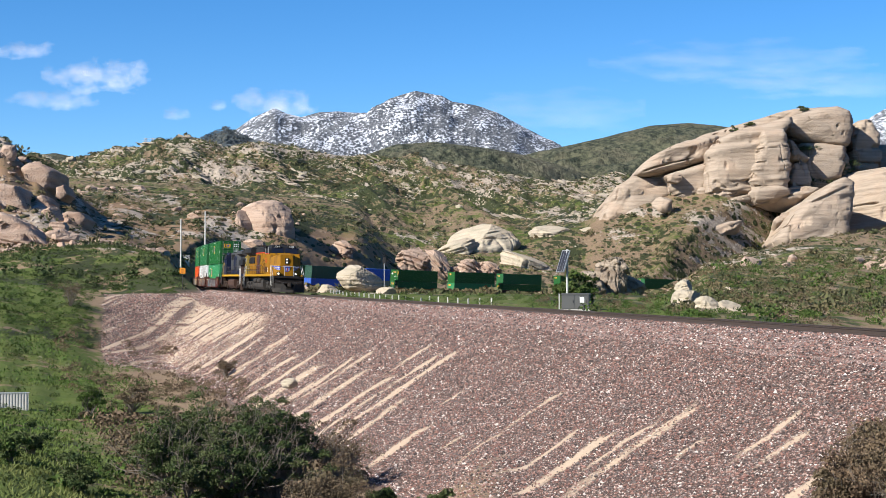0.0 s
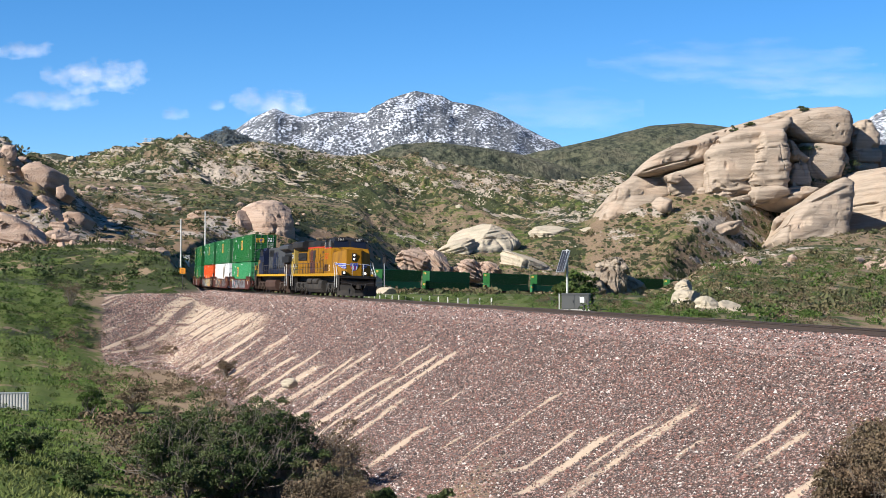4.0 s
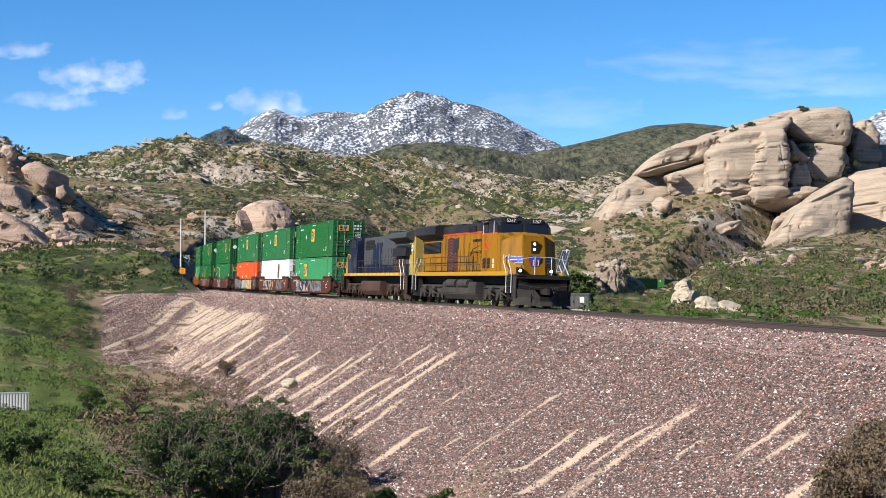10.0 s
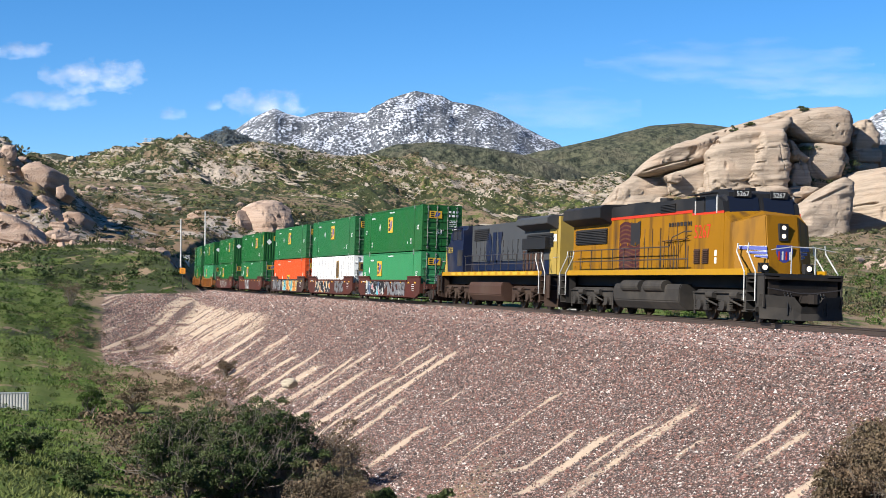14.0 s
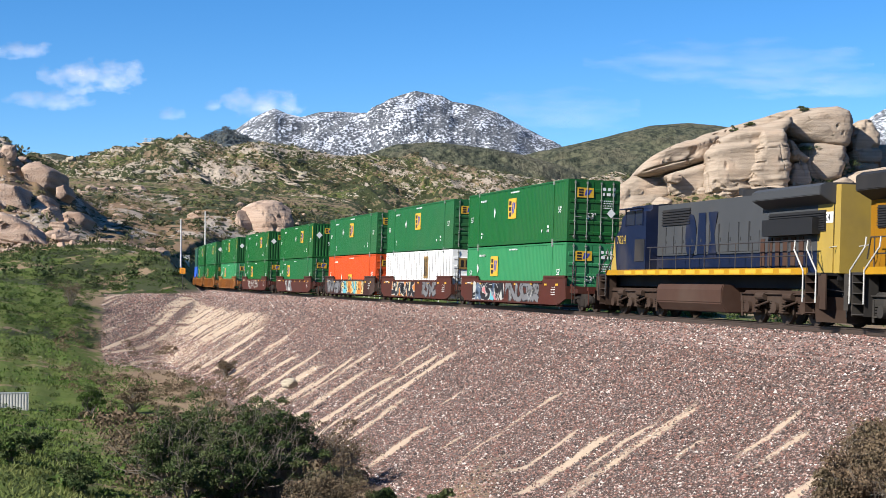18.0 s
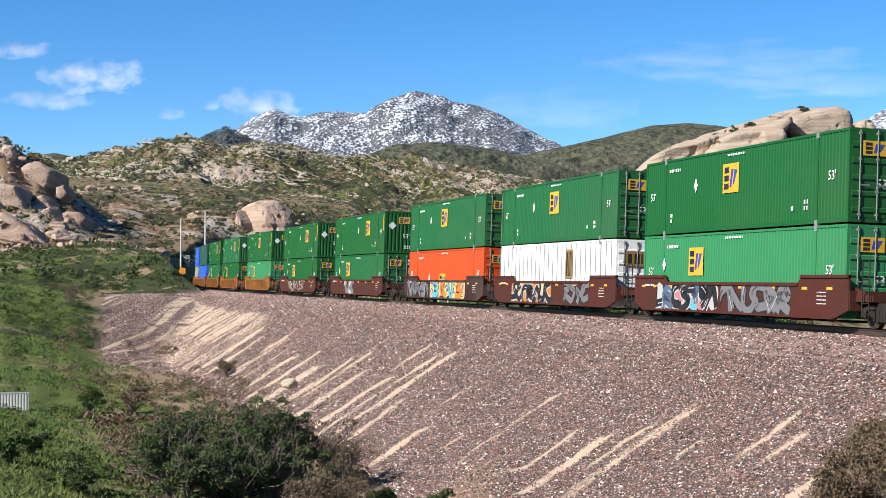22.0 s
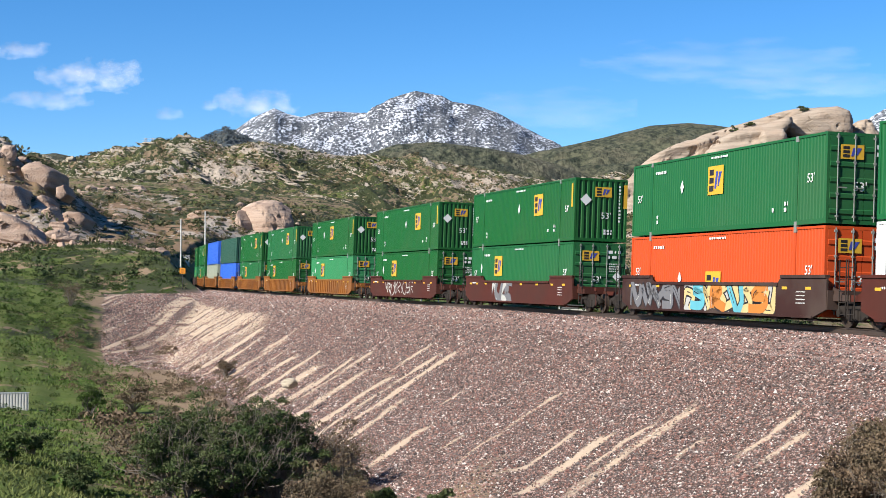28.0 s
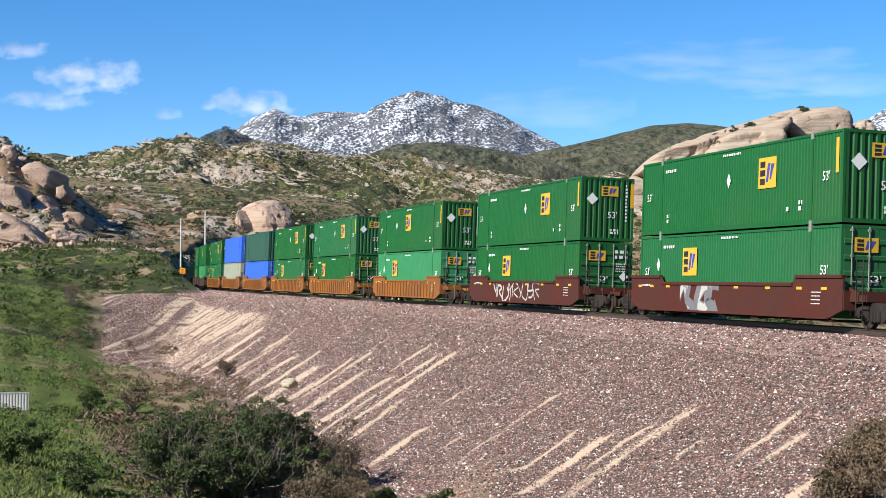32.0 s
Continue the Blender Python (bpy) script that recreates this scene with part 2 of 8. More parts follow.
# where the stone has slid off the bank and bare sand shows: s, from, to, half width
chutes((-130, 4.8, 11, 1.6), (-122, 5.4, 12, 1.3), (-114, 4.8, 12, 2.2), (-106, 4.6, 12.5, 1.8), (-100, 5.0, 11, 1.6), (-94, 4.8, 12, 1.5), (-87, 5.0, 12.5, 1.8), (-81, 5.0, 12.5, 1.5), (-75, 5.6, 12, 1.1))
chutes((-70, 6.0, 11.6, 1.0), (-64.5, 7.0, 12, 0.7), (-58, 5.0, 8.0, 0.55), (-56.4, 6.8, 11, 0.7), (-51, 7.5, 11.5, 0.6), (-46, 8, 12, 0.6), (-41.5, 7.2, 12, 0.4), (-37.5, 8.2, 12, 0.6), (-33, 7.2, 11.2, 0.5), (-31.2, 6.6, 10.5, 0.3))
chutes((-27, 7.8, 12, 0.4), (-23, 5.2, 7.4, 0.22), (-21.4, 7.6, 12, 0.35), (-19.2, 6.1, 12, 0.28), (-17.2, 5.6, 11.6, 0.34), (-14.5, 8.5, 12, 0.25), (-9.7, 7.0, 8.2, 0.12), (-7.3, 9.6, 11.8, 0.3), (-2.6, 9.3, 10.2, 0.12), (0.6, 6.5, 10.3, 0.16), (4.6, 9.1, 11, 0.25), (6.2, 7.7, 10.2, 0.16))
chutes((8.6, 7.8, 10.6, 0.2), (11.2, 6.0, 9.9, 0.26), (10.2, 6.5, 8.7, 0.14), (14.2, 6.9, 7.5, 0.12), (16.9, 5.5, 7.1, 0.14), (18.3, 6.0, 6.9, 0.12), (21.2, 6.3, 9.0, 0.22))


def sand_amount(s, off):
    """How bare the bank is: 1 sand, 0 stone."""
    s, off = np.asarray(s, float), np.asarray(off, float)
    out = np.zeros(s.shape)
    off = off - 9 * ease(-118, -160, s)
    wob = 0.09 * fbm(s * 0 + 3.3, off / 1.6, 97, 2) + 0.10 * fbm(s * 2, off * 2, 98, 2)
    for c, a, b, w in CHUTES:
        w = w * 1.5 * (1 + 0.55 * fbm(off / 1.1, off * 0 + c, 102, 2))
        u = np.abs(s + wob * np.minimum(1, w * 2) - c) / w
        out = np.maximum(out, ease(1.45, 0.35, u) * ease(a - 0.35, a + 0.35, off + 0.4 * fbm(s / 0.35, s * 0, 99, 2)) * ease(b + 1.2, b - 0.4, off))
    streak = fbm(s / 1.3 + 0.04 * off, off / 16, 100, 3)
    lean = ease(-62, -84, s) * ease(4.2, 5.4, off)
    out = np.maximum(out * ease(-0.75 + 0.5 * lean, -0.25 + 0.4 * lean, streak), lean * ease(-0.48, -0.10, streak))
    return out * (0.7 + 0.3 * ease(-0.45, 0.15, fbm(s * 1.5, off * 0.6, 101, 3)))


def shelf_sand(x, y):
    """Streaks of bare sand down the end of the bank."""
    return ease(0.0, 0.45, fbm((x - 0.06 * y) / 0.5, y / 30, 104, 4))


def shelf(x, y, s, off):
    """The far end of the stony bank, where it runs out on the hillside."""
    b = x / np.maximum(y, 1) * 1000 + 5 * fbm(x / 4, y / 12, 103, 3)
    return ease(-226, -218, b) * ease(-70, -84, s) * ((off > 5) & (off < 30) & (y > 112) & (y < 184))


def gz(x, y):
    return float(ground_z(np.array([x]), np.array([y]))[0])

# ---- materials ----
def mat(name):
    m = bpy.data.materials.new(name)
    m.use_nodes = True
    return m, m.node_tree, m.node_tree.nodes["Principled BSDF"]


def plain(name, c, rough=0.6, metal=0.0, vary=0.12, scale=3.0, bump=0.0, grime=(0.09, 0.075, 0.06), dirt=0.25, streak=False):
    """Painted or bare surface with two scales of wear."""
    m, nt, b = mat(name)
    tc = nt.nodes.new("ShaderNodeTexCoord")
    n1, n2 = nt.nodes.new("ShaderNodeTexNoise"), nt.nodes.new("ShaderNodeTexNoise")
    n1.inputs["Scale"].default_value, n1.inputs["Detail"].default_value = scale, 6
    n2.inputs["Scale"].default_value, n2.inputs["Detail"].default_value = scale * 0.17, 4
    mx = nt.nodes.new("ShaderNodeMix"); mx.data_type = "RGBA"
    mx.inputs["A"].default_value = (*[v * (1 - vary) for v in c], 1)
    mx.inputs["B"].default_value = (*[min(1, v * (1 + vary)) for v in c], 1)
    d = nt.nodes.new("ShaderNodeMix"); d.data_type = "RGBA"
    d.inputs["B"].default_value = (*grime, 1)
    ramp = nt.nodes.new("ShaderNodeMapRange")
    ramp.inputs[1].default_value, ramp.inputs[2].default_value = 0.5, 0.75
    ramp.inputs[4].default_value = dirt
    L = nt.links.new
    L(tc.outputs["Object"], n1.inputs["Vector"])
    if streak:
        mp = nt.nodes.new("ShaderNodeMapping")
        mp.inputs["Scale"].default_value = (9.0, 9.0, 1.1)
        L(tc.outputs["Object"], mp.inputs["Vector"])
        L(mp.outputs[0], n2.inputs["Vector"])
    else:
        L(tc.outputs["Object"], n2.inputs["Vector"])
    L(n1.outputs["Fac"], mx.inputs["Factor"])
    L(n2.outputs["Fac"], ramp.inputs[0])
    L(mx.outputs["Result"], d.inputs["A"])
    L(ramp.outputs[0], d.inputs["Factor"])
    L(d.outputs["Result"], b.inputs["Base Color"])
    b.inputs["Roughness"].default_value = rough
    b.inputs["Metallic"].default_value = metal
    b.inputs["Specular IOR Level"].default_value = 0.5 if rough < 0.3 else (0.12 if streak else 0.28)
    if bump:
        bp = nt.nodes.new("ShaderNodeBump")
        bp.inputs["Strength"].default_value = bump
        bp.inputs["Distance"].default_value = 0.02
        L(n1.outputs["Fac"], bp.inputs["Height"])
        L(bp.outputs[0], b.inputs["Normal"])
    return m


def earth():
    """Soil, grass, ballast, sand, snow and stone, told apart by the ground's own attributes."""
    m, nt, b = mat("earth")
    L = nt.links.new
    tc = nt.nodes.new("ShaderNodeTexCoord")

    steep = nt.nodes.new("ShaderNodeMapping")
    steep.inputs["Scale"].default_value = (1.0, 0.3, 1.0)
    L(tc.outputs["Object"], steep.inputs["Vector"])

    def tex(scale, detail=6, kind="ShaderNodeTexNoise", far_=False):
        n = nt.nodes.new(kind)
        n.inputs["Scale"].default_value = scale
        if kind == "ShaderNodeTexNoise":
            n.inputs["Detail"].default_value = detail
            n.inputs["Roughness"].default_value = 0.62
        L(steep.outputs[0] if far_ else tc.outputs["Object"], n.inputs["Vector"])
        return n

    def mix(fac, a, c):
        x = nt.nodes.new("ShaderNodeMix"); x.data_type = "RGBA"
        for sock, v in (("Factor", fac), ("A", a), ("B", c)):
            if isinstance(v, (tuple, float)):
                x.inputs[sock].default_value = (*v, 1) if isinstance(v, tuple) else v
            else:
                L(v, x.inputs[sock])
        return x.outputs["Result"]

    def rng(v, a, c, lo=0.0, hi=1.0):
        r = nt.nodes.new("ShaderNodeMapRange")
        L(v, r.inputs[0])
        for k, q in enumerate((a, c, lo, hi)):
            r.inputs[k + 1].default_value = q
        return r.outputs[0]

    def attr(name):
        a = nt.nodes.new("ShaderNodeAttribute")
        a.attribute_name = name
        return a.outputs["Fac"]

    def math2(op, a, c):
        x = nt.nodes.new("ShaderNodeMath"); x.operation = op
        for k, v in enumerate((a, c)):
            if isinstance(v, float):
                x.inputs[k].default_value = v
            else:
                L(v, x.inputs[k])
        return x.outputs[0]

    # the tilted beds of the hills: coarse along the bed, fine across it
    turn = nt.nodes.new("ShaderNodeMapping")
    turn.inputs["Rotation"].default_value = (0, radians(57), 0)
    squeeze = nt.nodes.new("ShaderNodeMapping")
    squeeze.inputs["Scale"].default_value = (1.0, 0.22, 0.34)
    L(tc.outputs["Object"], turn.inputs["Vector"])
    L(turn.outputs[0], squeeze.inputs["Vector"])
    beds = nt.nodes.new("ShaderNodeTexNoise")
    beds.inputs["Scale"].default_value, beds.inputs["Detail"].default_value, beds.inputs["Roughness"].default_value = 0.10, 9, 0.68
    L(squeeze.outputs[0], beds.inputs["Vector"])
    broad = nt.nodes.new("ShaderNodeTexNoise")
    broad.inputs["Scale"].default_value, broad.inputs["Detail"].default_value = 0.022, 3
    L(squeeze.outputs[0], broad.inputs["Vector"])
    fine, mid, big = tex(6.0), tex(0.55), tex(0.06)
    far = tex(0.02, 8, far_=True)
    clump = tex(0.30, 8, far_=True)
    soil = mix(mid.outputs["Fac"], (0.155, 0.105, 0.065), (0.28, 0.205, 0.138))
    soil = mix(rng(fine.outputs["Fac"], 0.45, 0.7, 0, 0.5), soil, (0.10, 0.07, 0.045))
    grass = mix(fine.outputs["Fac"], (0.026, 0.052, 0.008), (0.090, 0.122, 0.026))
    grass = mix(rng(mid.outputs["Fac"], 0.4, 0.7, 0, 0.6), grass, (0.115, 0.122, 0.036))
    cover = math2("ADD", attr("grass"), math2("MULTIPLY", math2("SUBTRACT", math2("ADD", mid.outputs["Fac"], big.outputs["Fac"]), 1.0), 2.2))
    col = mix(rng(cover, 0.35, 0.65), soil, grass)
    rust = mix(fine.outputs["Fac"], (0.19, 0.105, 0.058), (0.29, 0.18, 0.105))
    col = mix(rng(math2("ADD", attr("rust"), math2("SUBTRACT", mid.outputs["Fac"], 0.5)), 0.4, 0.7), col, rust)
    stone = mix(rng(beds.outputs["Fac"], 0.4, 0.75), (0.20, 0.155, 0.12), (0.44, 0.385, 0.32))
    stone = mix(rng(fine.outputs["Fac"], 0.5, 0.7, 0, 0.4), stone, (0.19, 0.14, 0.11))
    bare = math2("ADD", attr("stone"), math2("ADD", math2("MULTIPLY", math2("SUBTRACT", beds.outputs["Fac"], 0.5), 3.6), math2("MULTIPLY", math2("SUBTRACT", broad.outputs["Fac"], 0.5), 3.0)))
    col = mix(rng(bare, 0.46, 0.54), col, stone)
    scrub = math2("ADD", attr("scrub"), math2("MULTIPLY", math2("SUBTRACT", math2("ADD", clump.outputs["Fac"], far.outputs["Fac"]), 1.0), 3.0))
    scrub = math2("SUBTRACT", scrub, rng(bare, 0.46, 0.60, 0.0, 0.22))
    col = mix(rng(scrub, 0.47, 0.58), col, mix(fine.outputs["Fac"], (0.020, 0.028, 0.011), (0.055, 0.063, 0.026)))
    # single shrubs and stones standing on the slopes
    def dots(scale, most, share):
        v = tex(scale, kind="ShaderNodeTexVoronoi", far_=True)
        h = nt.nodes.new("ShaderNodeSeparateColor")
        L(v.outputs["Color"], h.inputs[0])
        return math2("MULTIPLY", math2("MULTIPLY", rng(v.outputs["Distance"], most, most * 0.72), rng(h.outputs[0], share, share - 0.02)), attr("dotted"))
    rubble = math2("MULTIPLY", dots(0.75, 0.38, 0.55), rng(bare, 0.15, 0.40))
    col = mix(rubble, col, (0.40, 0.345, 0.285))
    green1, green2 = dots(0.30, 0.40, 0.42), dots(0.62, 0.38, 0.40)
    shrubs = math2("MAXIMUM", green1, green2)
    col = mix(shrubs, col, mix(fine.outputs["Fac"], (0.014, 0.020, 0.008), (0.045, 0.055, 0.020)))
    peb = tex(16.0, kind="ShaderNodeTexVoronoi")
    hue = nt.nodes.new("ShaderNodeSeparateColor")
    L(peb.outputs["Color"], hue.inputs[0])
    bal = mix(hue.outputs[0], (0.085, 0.055, 0.047), (0.235, 0.15, 0.125))
    bal = mix(rng(hue.outputs[1], 0.80, 0.88), bal, (0.42, 0.36, 0.33))
    # shade in the gaps between pebbles, painted as a dark rim round each
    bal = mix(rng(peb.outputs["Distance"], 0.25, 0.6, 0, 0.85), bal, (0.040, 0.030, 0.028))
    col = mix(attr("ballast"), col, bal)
    sand = mix(fine.outputs["Fac"], (0.31, 0.235, 0.17), (0.44, 0.35, 0.265))
    sandy = math2("ADD", attr("sand"), math2("MULTIPLY", math2("SUBTRACT", fine.outputs["Fac"], 0.5), 0.9))
    col = mix(math2("MULTIPLY", rng(sandy, 0.22, 0.62), rng(attr("sand"), 0.0, 0.12)), col, sand)
    farcol = mix(rng(tex(0.14, 10, far_=True).outputs["Fac"], 0.40, 0.60), (0.018, 0.024, 0.016), (0.095, 0.096, 0.060))
    farcol = mix(rng(far.outputs["Fac"], 0.48, 0.70, 0, 0.75), farcol, (0.13, 0.115, 0.075))
    col = mix(attr("hill"), col, farcol)
    fall = nt.nodes.new("ShaderNodeMapping")
    fall.inputs["Rotation"].default_value = (0, radians(-28), 0)
    slope = nt.nodes.new("ShaderNodeMapping")
    slope.inputs["Scale"].default_value = (1.0, 0.25, 0.32)
    L(tc.outputs["Object"], fall.inputs["Vector"])
    L(fall.outputs[0], slope.inputs["Vector"])
    gully = tex(0.022, 5)
    L(slope.outputs[0], gully.inputs["Vector"])
    trees = tex(0.15, 5, far_=True)
    # mountain tones below the snow, blue-grey with distance haze painted in
    mount = mix(rng(trees.outputs["Fac"], 0.35, 0.6), (0.042, 0.052, 0.068), (0.15, 0.155, 0.165))
    drift = math2("ADD", gully.outputs["Fac"], math2("MULTIPLY", math2("SUBTRACT", trees.outputs["Fac"], 0.5), 1.8))
    mount = mix(math2("MULTIPLY", attr("snow"), rng(drift, 0.55, 0.64)), mount, (0.64, 0.67, 0.73))
    col = mix(attr("alp"), col, mount)
    L(col, b.inputs["Base Color"])
    b.inputs["Roughness"].default_value = 0.95
    b.inputs["Specular IOR Level"].default_value = 0.15
    bp = nt.nodes.new("ShaderNodeBump")
    bp.inputs["Distance"].default_value = 0.25
    bp.inputs["Strength"].default_value = 0.9
    small = math2("ADD", mid.outputs["Fac"], math2("MULTIPLY", fine.outputs["Fac"], 0.3))
    ledge = math2("MULTIPLY", attr("rocky"), math2("ADD", math2("MULTIPLY", beds.outputs["Fac"], 26.0), math2("MULTIPLY", clump.outputs["Fac"], 5.0)))
    ledge = math2("ADD", ledge, math2("MULTIPLY", math2("ADD", shrubs, rubble), 3.0))
    crag = math2("MULTIPLY", attr("hill"), math2("MULTIPLY", trees.outputs["Fac"], 34.0))
    L(math2("ADD", small, math2("ADD", ledge, crag)), bp.inputs["Height"])
    L(bp.outputs[0], b.inputs["Normal"])
    return m


EARTH = earth()
RAIL_STEEL = plain("rail_steel", (0.1212, 0.0909, 0.0758), 0.45, 0.7, 0.2, 8)
TIE_WOOD = plain("tie_wood", (0.0758, 0.0644, 0.0568), 0.9, 0, 0.35, 6, 0.4)

# ---- ground ----
def build_ground():
    inner = np.tan(np.linspace(-0.335, 0.335, 780))
    ang = np.arctan(inner)
    outer = np.concatenate([np.linspace(0.36, math.pi, 26)])
    ang = np.concatenate([-outer[::-1][1:], ang, outer])
    d = np.concatenate([np.exp(np.linspace(math.log(0.03), math.log(24), 22))[:-1], np.exp(np.linspace(math.log(24), math.log(270), 370))[:-1],
                        np.exp(np.linspace(math.log(270), math.log(1300), 320))[:-1], np.exp(np.linspace(math.log(1300), math.log(4900), 150))])
    A, D = np.meshgrid(ang, d)
    R = D / np.maximum(np.cos(A), math.cos(0.336))
    X, Y = R * np.sin(A), R * np.cos(A)
    Z = ground_z(X, Y)
    # behind and beside the view the same hills close the valley
    away = ease(0.36, 0.9, np.abs(A))
    Z = Z * (1 - away) + away * (6.4 + ease(30, 600, D) * 60 * (1 + 0.5 * fbm(X / 150, Y / 150, 77)) + ease(900, 3000, D) * 160 * (1 + fbm(X / 700, Y / 700, 78)))
    nr, nc = A.shape
    i = np.arange(nr * nc).reshape(nr, nc)
    q = np.stack([i[:-1, :-1], i[:-1, 1:], i[1:, 1:], i[1:, :-1]], -1).reshape(-1, 4)
    wrap = np.stack([i[:-1, -1], i[:-1, 0], i[1:, 0], i[1:, -1]], -1)
    centre = nr * nc
    V = np.concatenate([np.stack([X, Y, Z], -1).reshape(-1, 3), [[0, 0, 6.4]]])
    cap = np.stack([i[0], np.roll(i[0], -1), np.full(nc, centre), np.full(nc, centre)], -1)
    me = grid_mesh("ground", V, np.concatenate([q[:, ::-1], wrap[:, ::-1]]), EARTH)
    s, off = side_of(X, Y)
    b = X / np.maximum(Y, 1) * 1000
    onbank = (s > -230) & (s < 70)
    toe = Z - (np.interp(s, S, TZ) - 0.62 - 0.62 * np.maximum(off - 3.3 - 9 * ease(-118, -160, s), 0))
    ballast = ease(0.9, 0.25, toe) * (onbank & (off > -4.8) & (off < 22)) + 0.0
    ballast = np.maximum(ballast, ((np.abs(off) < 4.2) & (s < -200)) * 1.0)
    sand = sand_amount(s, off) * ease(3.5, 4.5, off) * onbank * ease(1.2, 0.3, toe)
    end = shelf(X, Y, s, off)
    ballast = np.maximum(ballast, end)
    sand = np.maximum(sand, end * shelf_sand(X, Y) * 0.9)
    grass = 0.5 + 0 * X
    grass = np.where(Y < 300, 0.62, grass) - 0.5 * ease(6, 1.5, toe) * (off > 0) * onbank * (Y < 130)
    grass = np.where((Y > 230) & (Y < 440) & (b < -45), 0.20, grass)
    grass = np.where((Y < 225) & (b < -165), 0.56 + 0.35 * fbm(X / 5, Y / 9, 221), grass)
    grass = np.where((off > 0) & (off < 30) & (Y < 225) & (s > -150), np.clip(0.1 + (off - 15) * 0.14, 0.05, 0.8), grass)
    grass = np.where((off < -4) & (Y < 420), 0.75, grass)
    grass = np.where(Y > 420, np.interp(b, [0, 140], [0.42, 0.50]), grass)
    grass = np.where((b > 165) & (off < -4) & (Y < 560), 0.48, grass)
    scrub = np.where((Y < 60), 0.25, 0.20)
    scrub = np.where((Y > 180) & (Y < 228) & (b < -160), 0.62, scrub)
    scrub = np.where((b > 150) & (off < -4) & (Y > 70) & (Y < 560), 0.36, scrub)
    scrub = np.where((Y > 420) & (b < 150), np.interp(Y, [560, 660, 780], [0.34, 0.46, 0.58]), scrub)
    scrub = np.where(Y > 1500, 0.9, scrub)
    foot = (b > 92) & (Y > 440) & (Y < 640)
    scrub = np.where(foot, 0.02, scrub)
    grass = np.where(foot, 0.28, grass)
    stone = np.interp(Y, [520, 640, 760, 900], [0.0, 0.06, 0.26, 0.32]) * (Y < 1300) - 0.22 * ease(60, 110, b) * (Y < 700)
    stone = np.where((Y > 232) & (Y < 520) & (b < -35), 0.12, stone)
    rust = ((Y > 228) & (Y < 440) & (b < -35) & (b > -290)) * 0.52
    wood = ease(-185, -165, b) * ease(-95, -115, b) * ease(3750, 3600, D)
    alp = ease(2550, 2800, D) * (1 - 0.6 * wood)
    hill = ease(1250, 1500, D)
    rocky = ease(330, 520, Y) * (1 - hill)
    dotted = ease(226, 250, Y) * (1 - hill)
    snow = ease(150, 400, Z) * ease(2550, 2800, D) * (1 - 0.85 * wood)
    for name, arr in (("ballast", ballast), ("sand", sand), ("grass", grass), ("scrub", scrub), ("stone", stone), ("rust", rust), ("alp", alp), ("hill", hill), ("snow", snow), ("rocky", rocky), ("dotted", dotted)):
        at = me.attributes.new(name, "FLOAT", "POINT")
        at.data.foreach_set("value", np.append(np.clip(arr, 0, 1).ravel(), 0).astype(np.float32))
    return tagged(new("ground", me), "dry grassy hills, rocky slopes and a stone-faced railway bank", "ground", kind="structure")


ground = build_ground()

# ---- paints of the train ----
def steel(name, c, rough=0.5, **k):
    return plain(name, c, rough, 0.0, **k)


CONT_GREEN = steel("container_green", (0.0048, 0.0800, 0.0159), 0.42, vary=0.10, scale=1.2, dirt=0.12)
CONT_MID = steel("container_mid_green", (0.0078, 0.0914, 0.0258), 0.5, vary=0.10, scale=1.2, dirt=0.15)
CONT_PALE = steel("container_pale_green", (0.0219, 0.1636, 0.0614), 0.55, vary=0.10, scale=1.0, dirt=0.15)
CONT_DARK = steel("container_dark_green", (0.0167, 0.0644, 0.0455), 0.55, dirt=0.1)
CONT_ORANGE = steel("container_orange", (0.4227, 0.0545, 0.0095), 0.5, vary=0.08, scale=0.9, dirt=0.10)
CONT_WHITE = steel("container_white", (0.66, 0.67, 0.66), 0.6, vary=0.06, grime=(0.36, 0.33, 0.29), dirt=0.35)
SEAM_GREY = steel("seam_grey", (0.20, 0.20, 0.20), 0.6)
FADED_OCHRE = steel("decal_faded", (0.22, 0.135, 0.045), 0.6, vary=0.25, scale=3.0)
CONT_BLUE = steel("container_blue", (0.0265, 0.0985, 0.4545), 0.45, dirt=0.1)
CONT_SAGE = steel("container_sage", (0.2121, 0.2348, 0.1818), 0.6)
ROD_GREY = steel("lock_rod_zinc", (0.17, 0.18, 0.165), 0.5)
LOGO_YELLOW = steel("decal_yellow", (0.5152, 0.3027, 0.0290), 0.5, vary=0.05, dirt=0.1)
LOGO_DARK = steel("decal_dark", (0.0189, 0.0167, 0.0167), 0.5)
LOGO_BLUE = steel("decal_blue", (0.0379, 0.053, 0.25), 0.5)
MARK_WHITE = steel("marking_white", (0.5850, 0.6000, 0.5850), 0.5, vary=0.05, dirt=0.1)
WELL_BROWN = steel("well_brown", (0.0291, 0.0097, 0.0073), 0.7, vary=0.2, scale=2.0, dirt=0.55)
WELL_RED = steel("well_red_brown", (0.0594, 0.0140, 0.0081), 0.6, vary=0.25, scale=2.0, grime=(0.040, 0.020, 0.014), dirt=0.6)
WELL_YELLOW = steel("well_ochre", (0.2045, 0.0758, 0.0136), 0.7, vary=0.22, scale=2.2, grime=(0.0909, 0.0455, 0.0265), dirt=0.6)
TRUCK = steel("bogie_grime", (0.0136, 0.0100, 0.0082), 0.85, vary=0.3, scale=6)
TRUCK_GREY = steel("bogie_grey", (0.0241, 0.0217, 0.0196), 0.85, vary=0.25, scale=5, dirt=0.4)
TRUCK_RUST = steel("bogie_brown", (0.0341, 0.0191, 0.0127), 0.85, vary=0.25, scale=5)
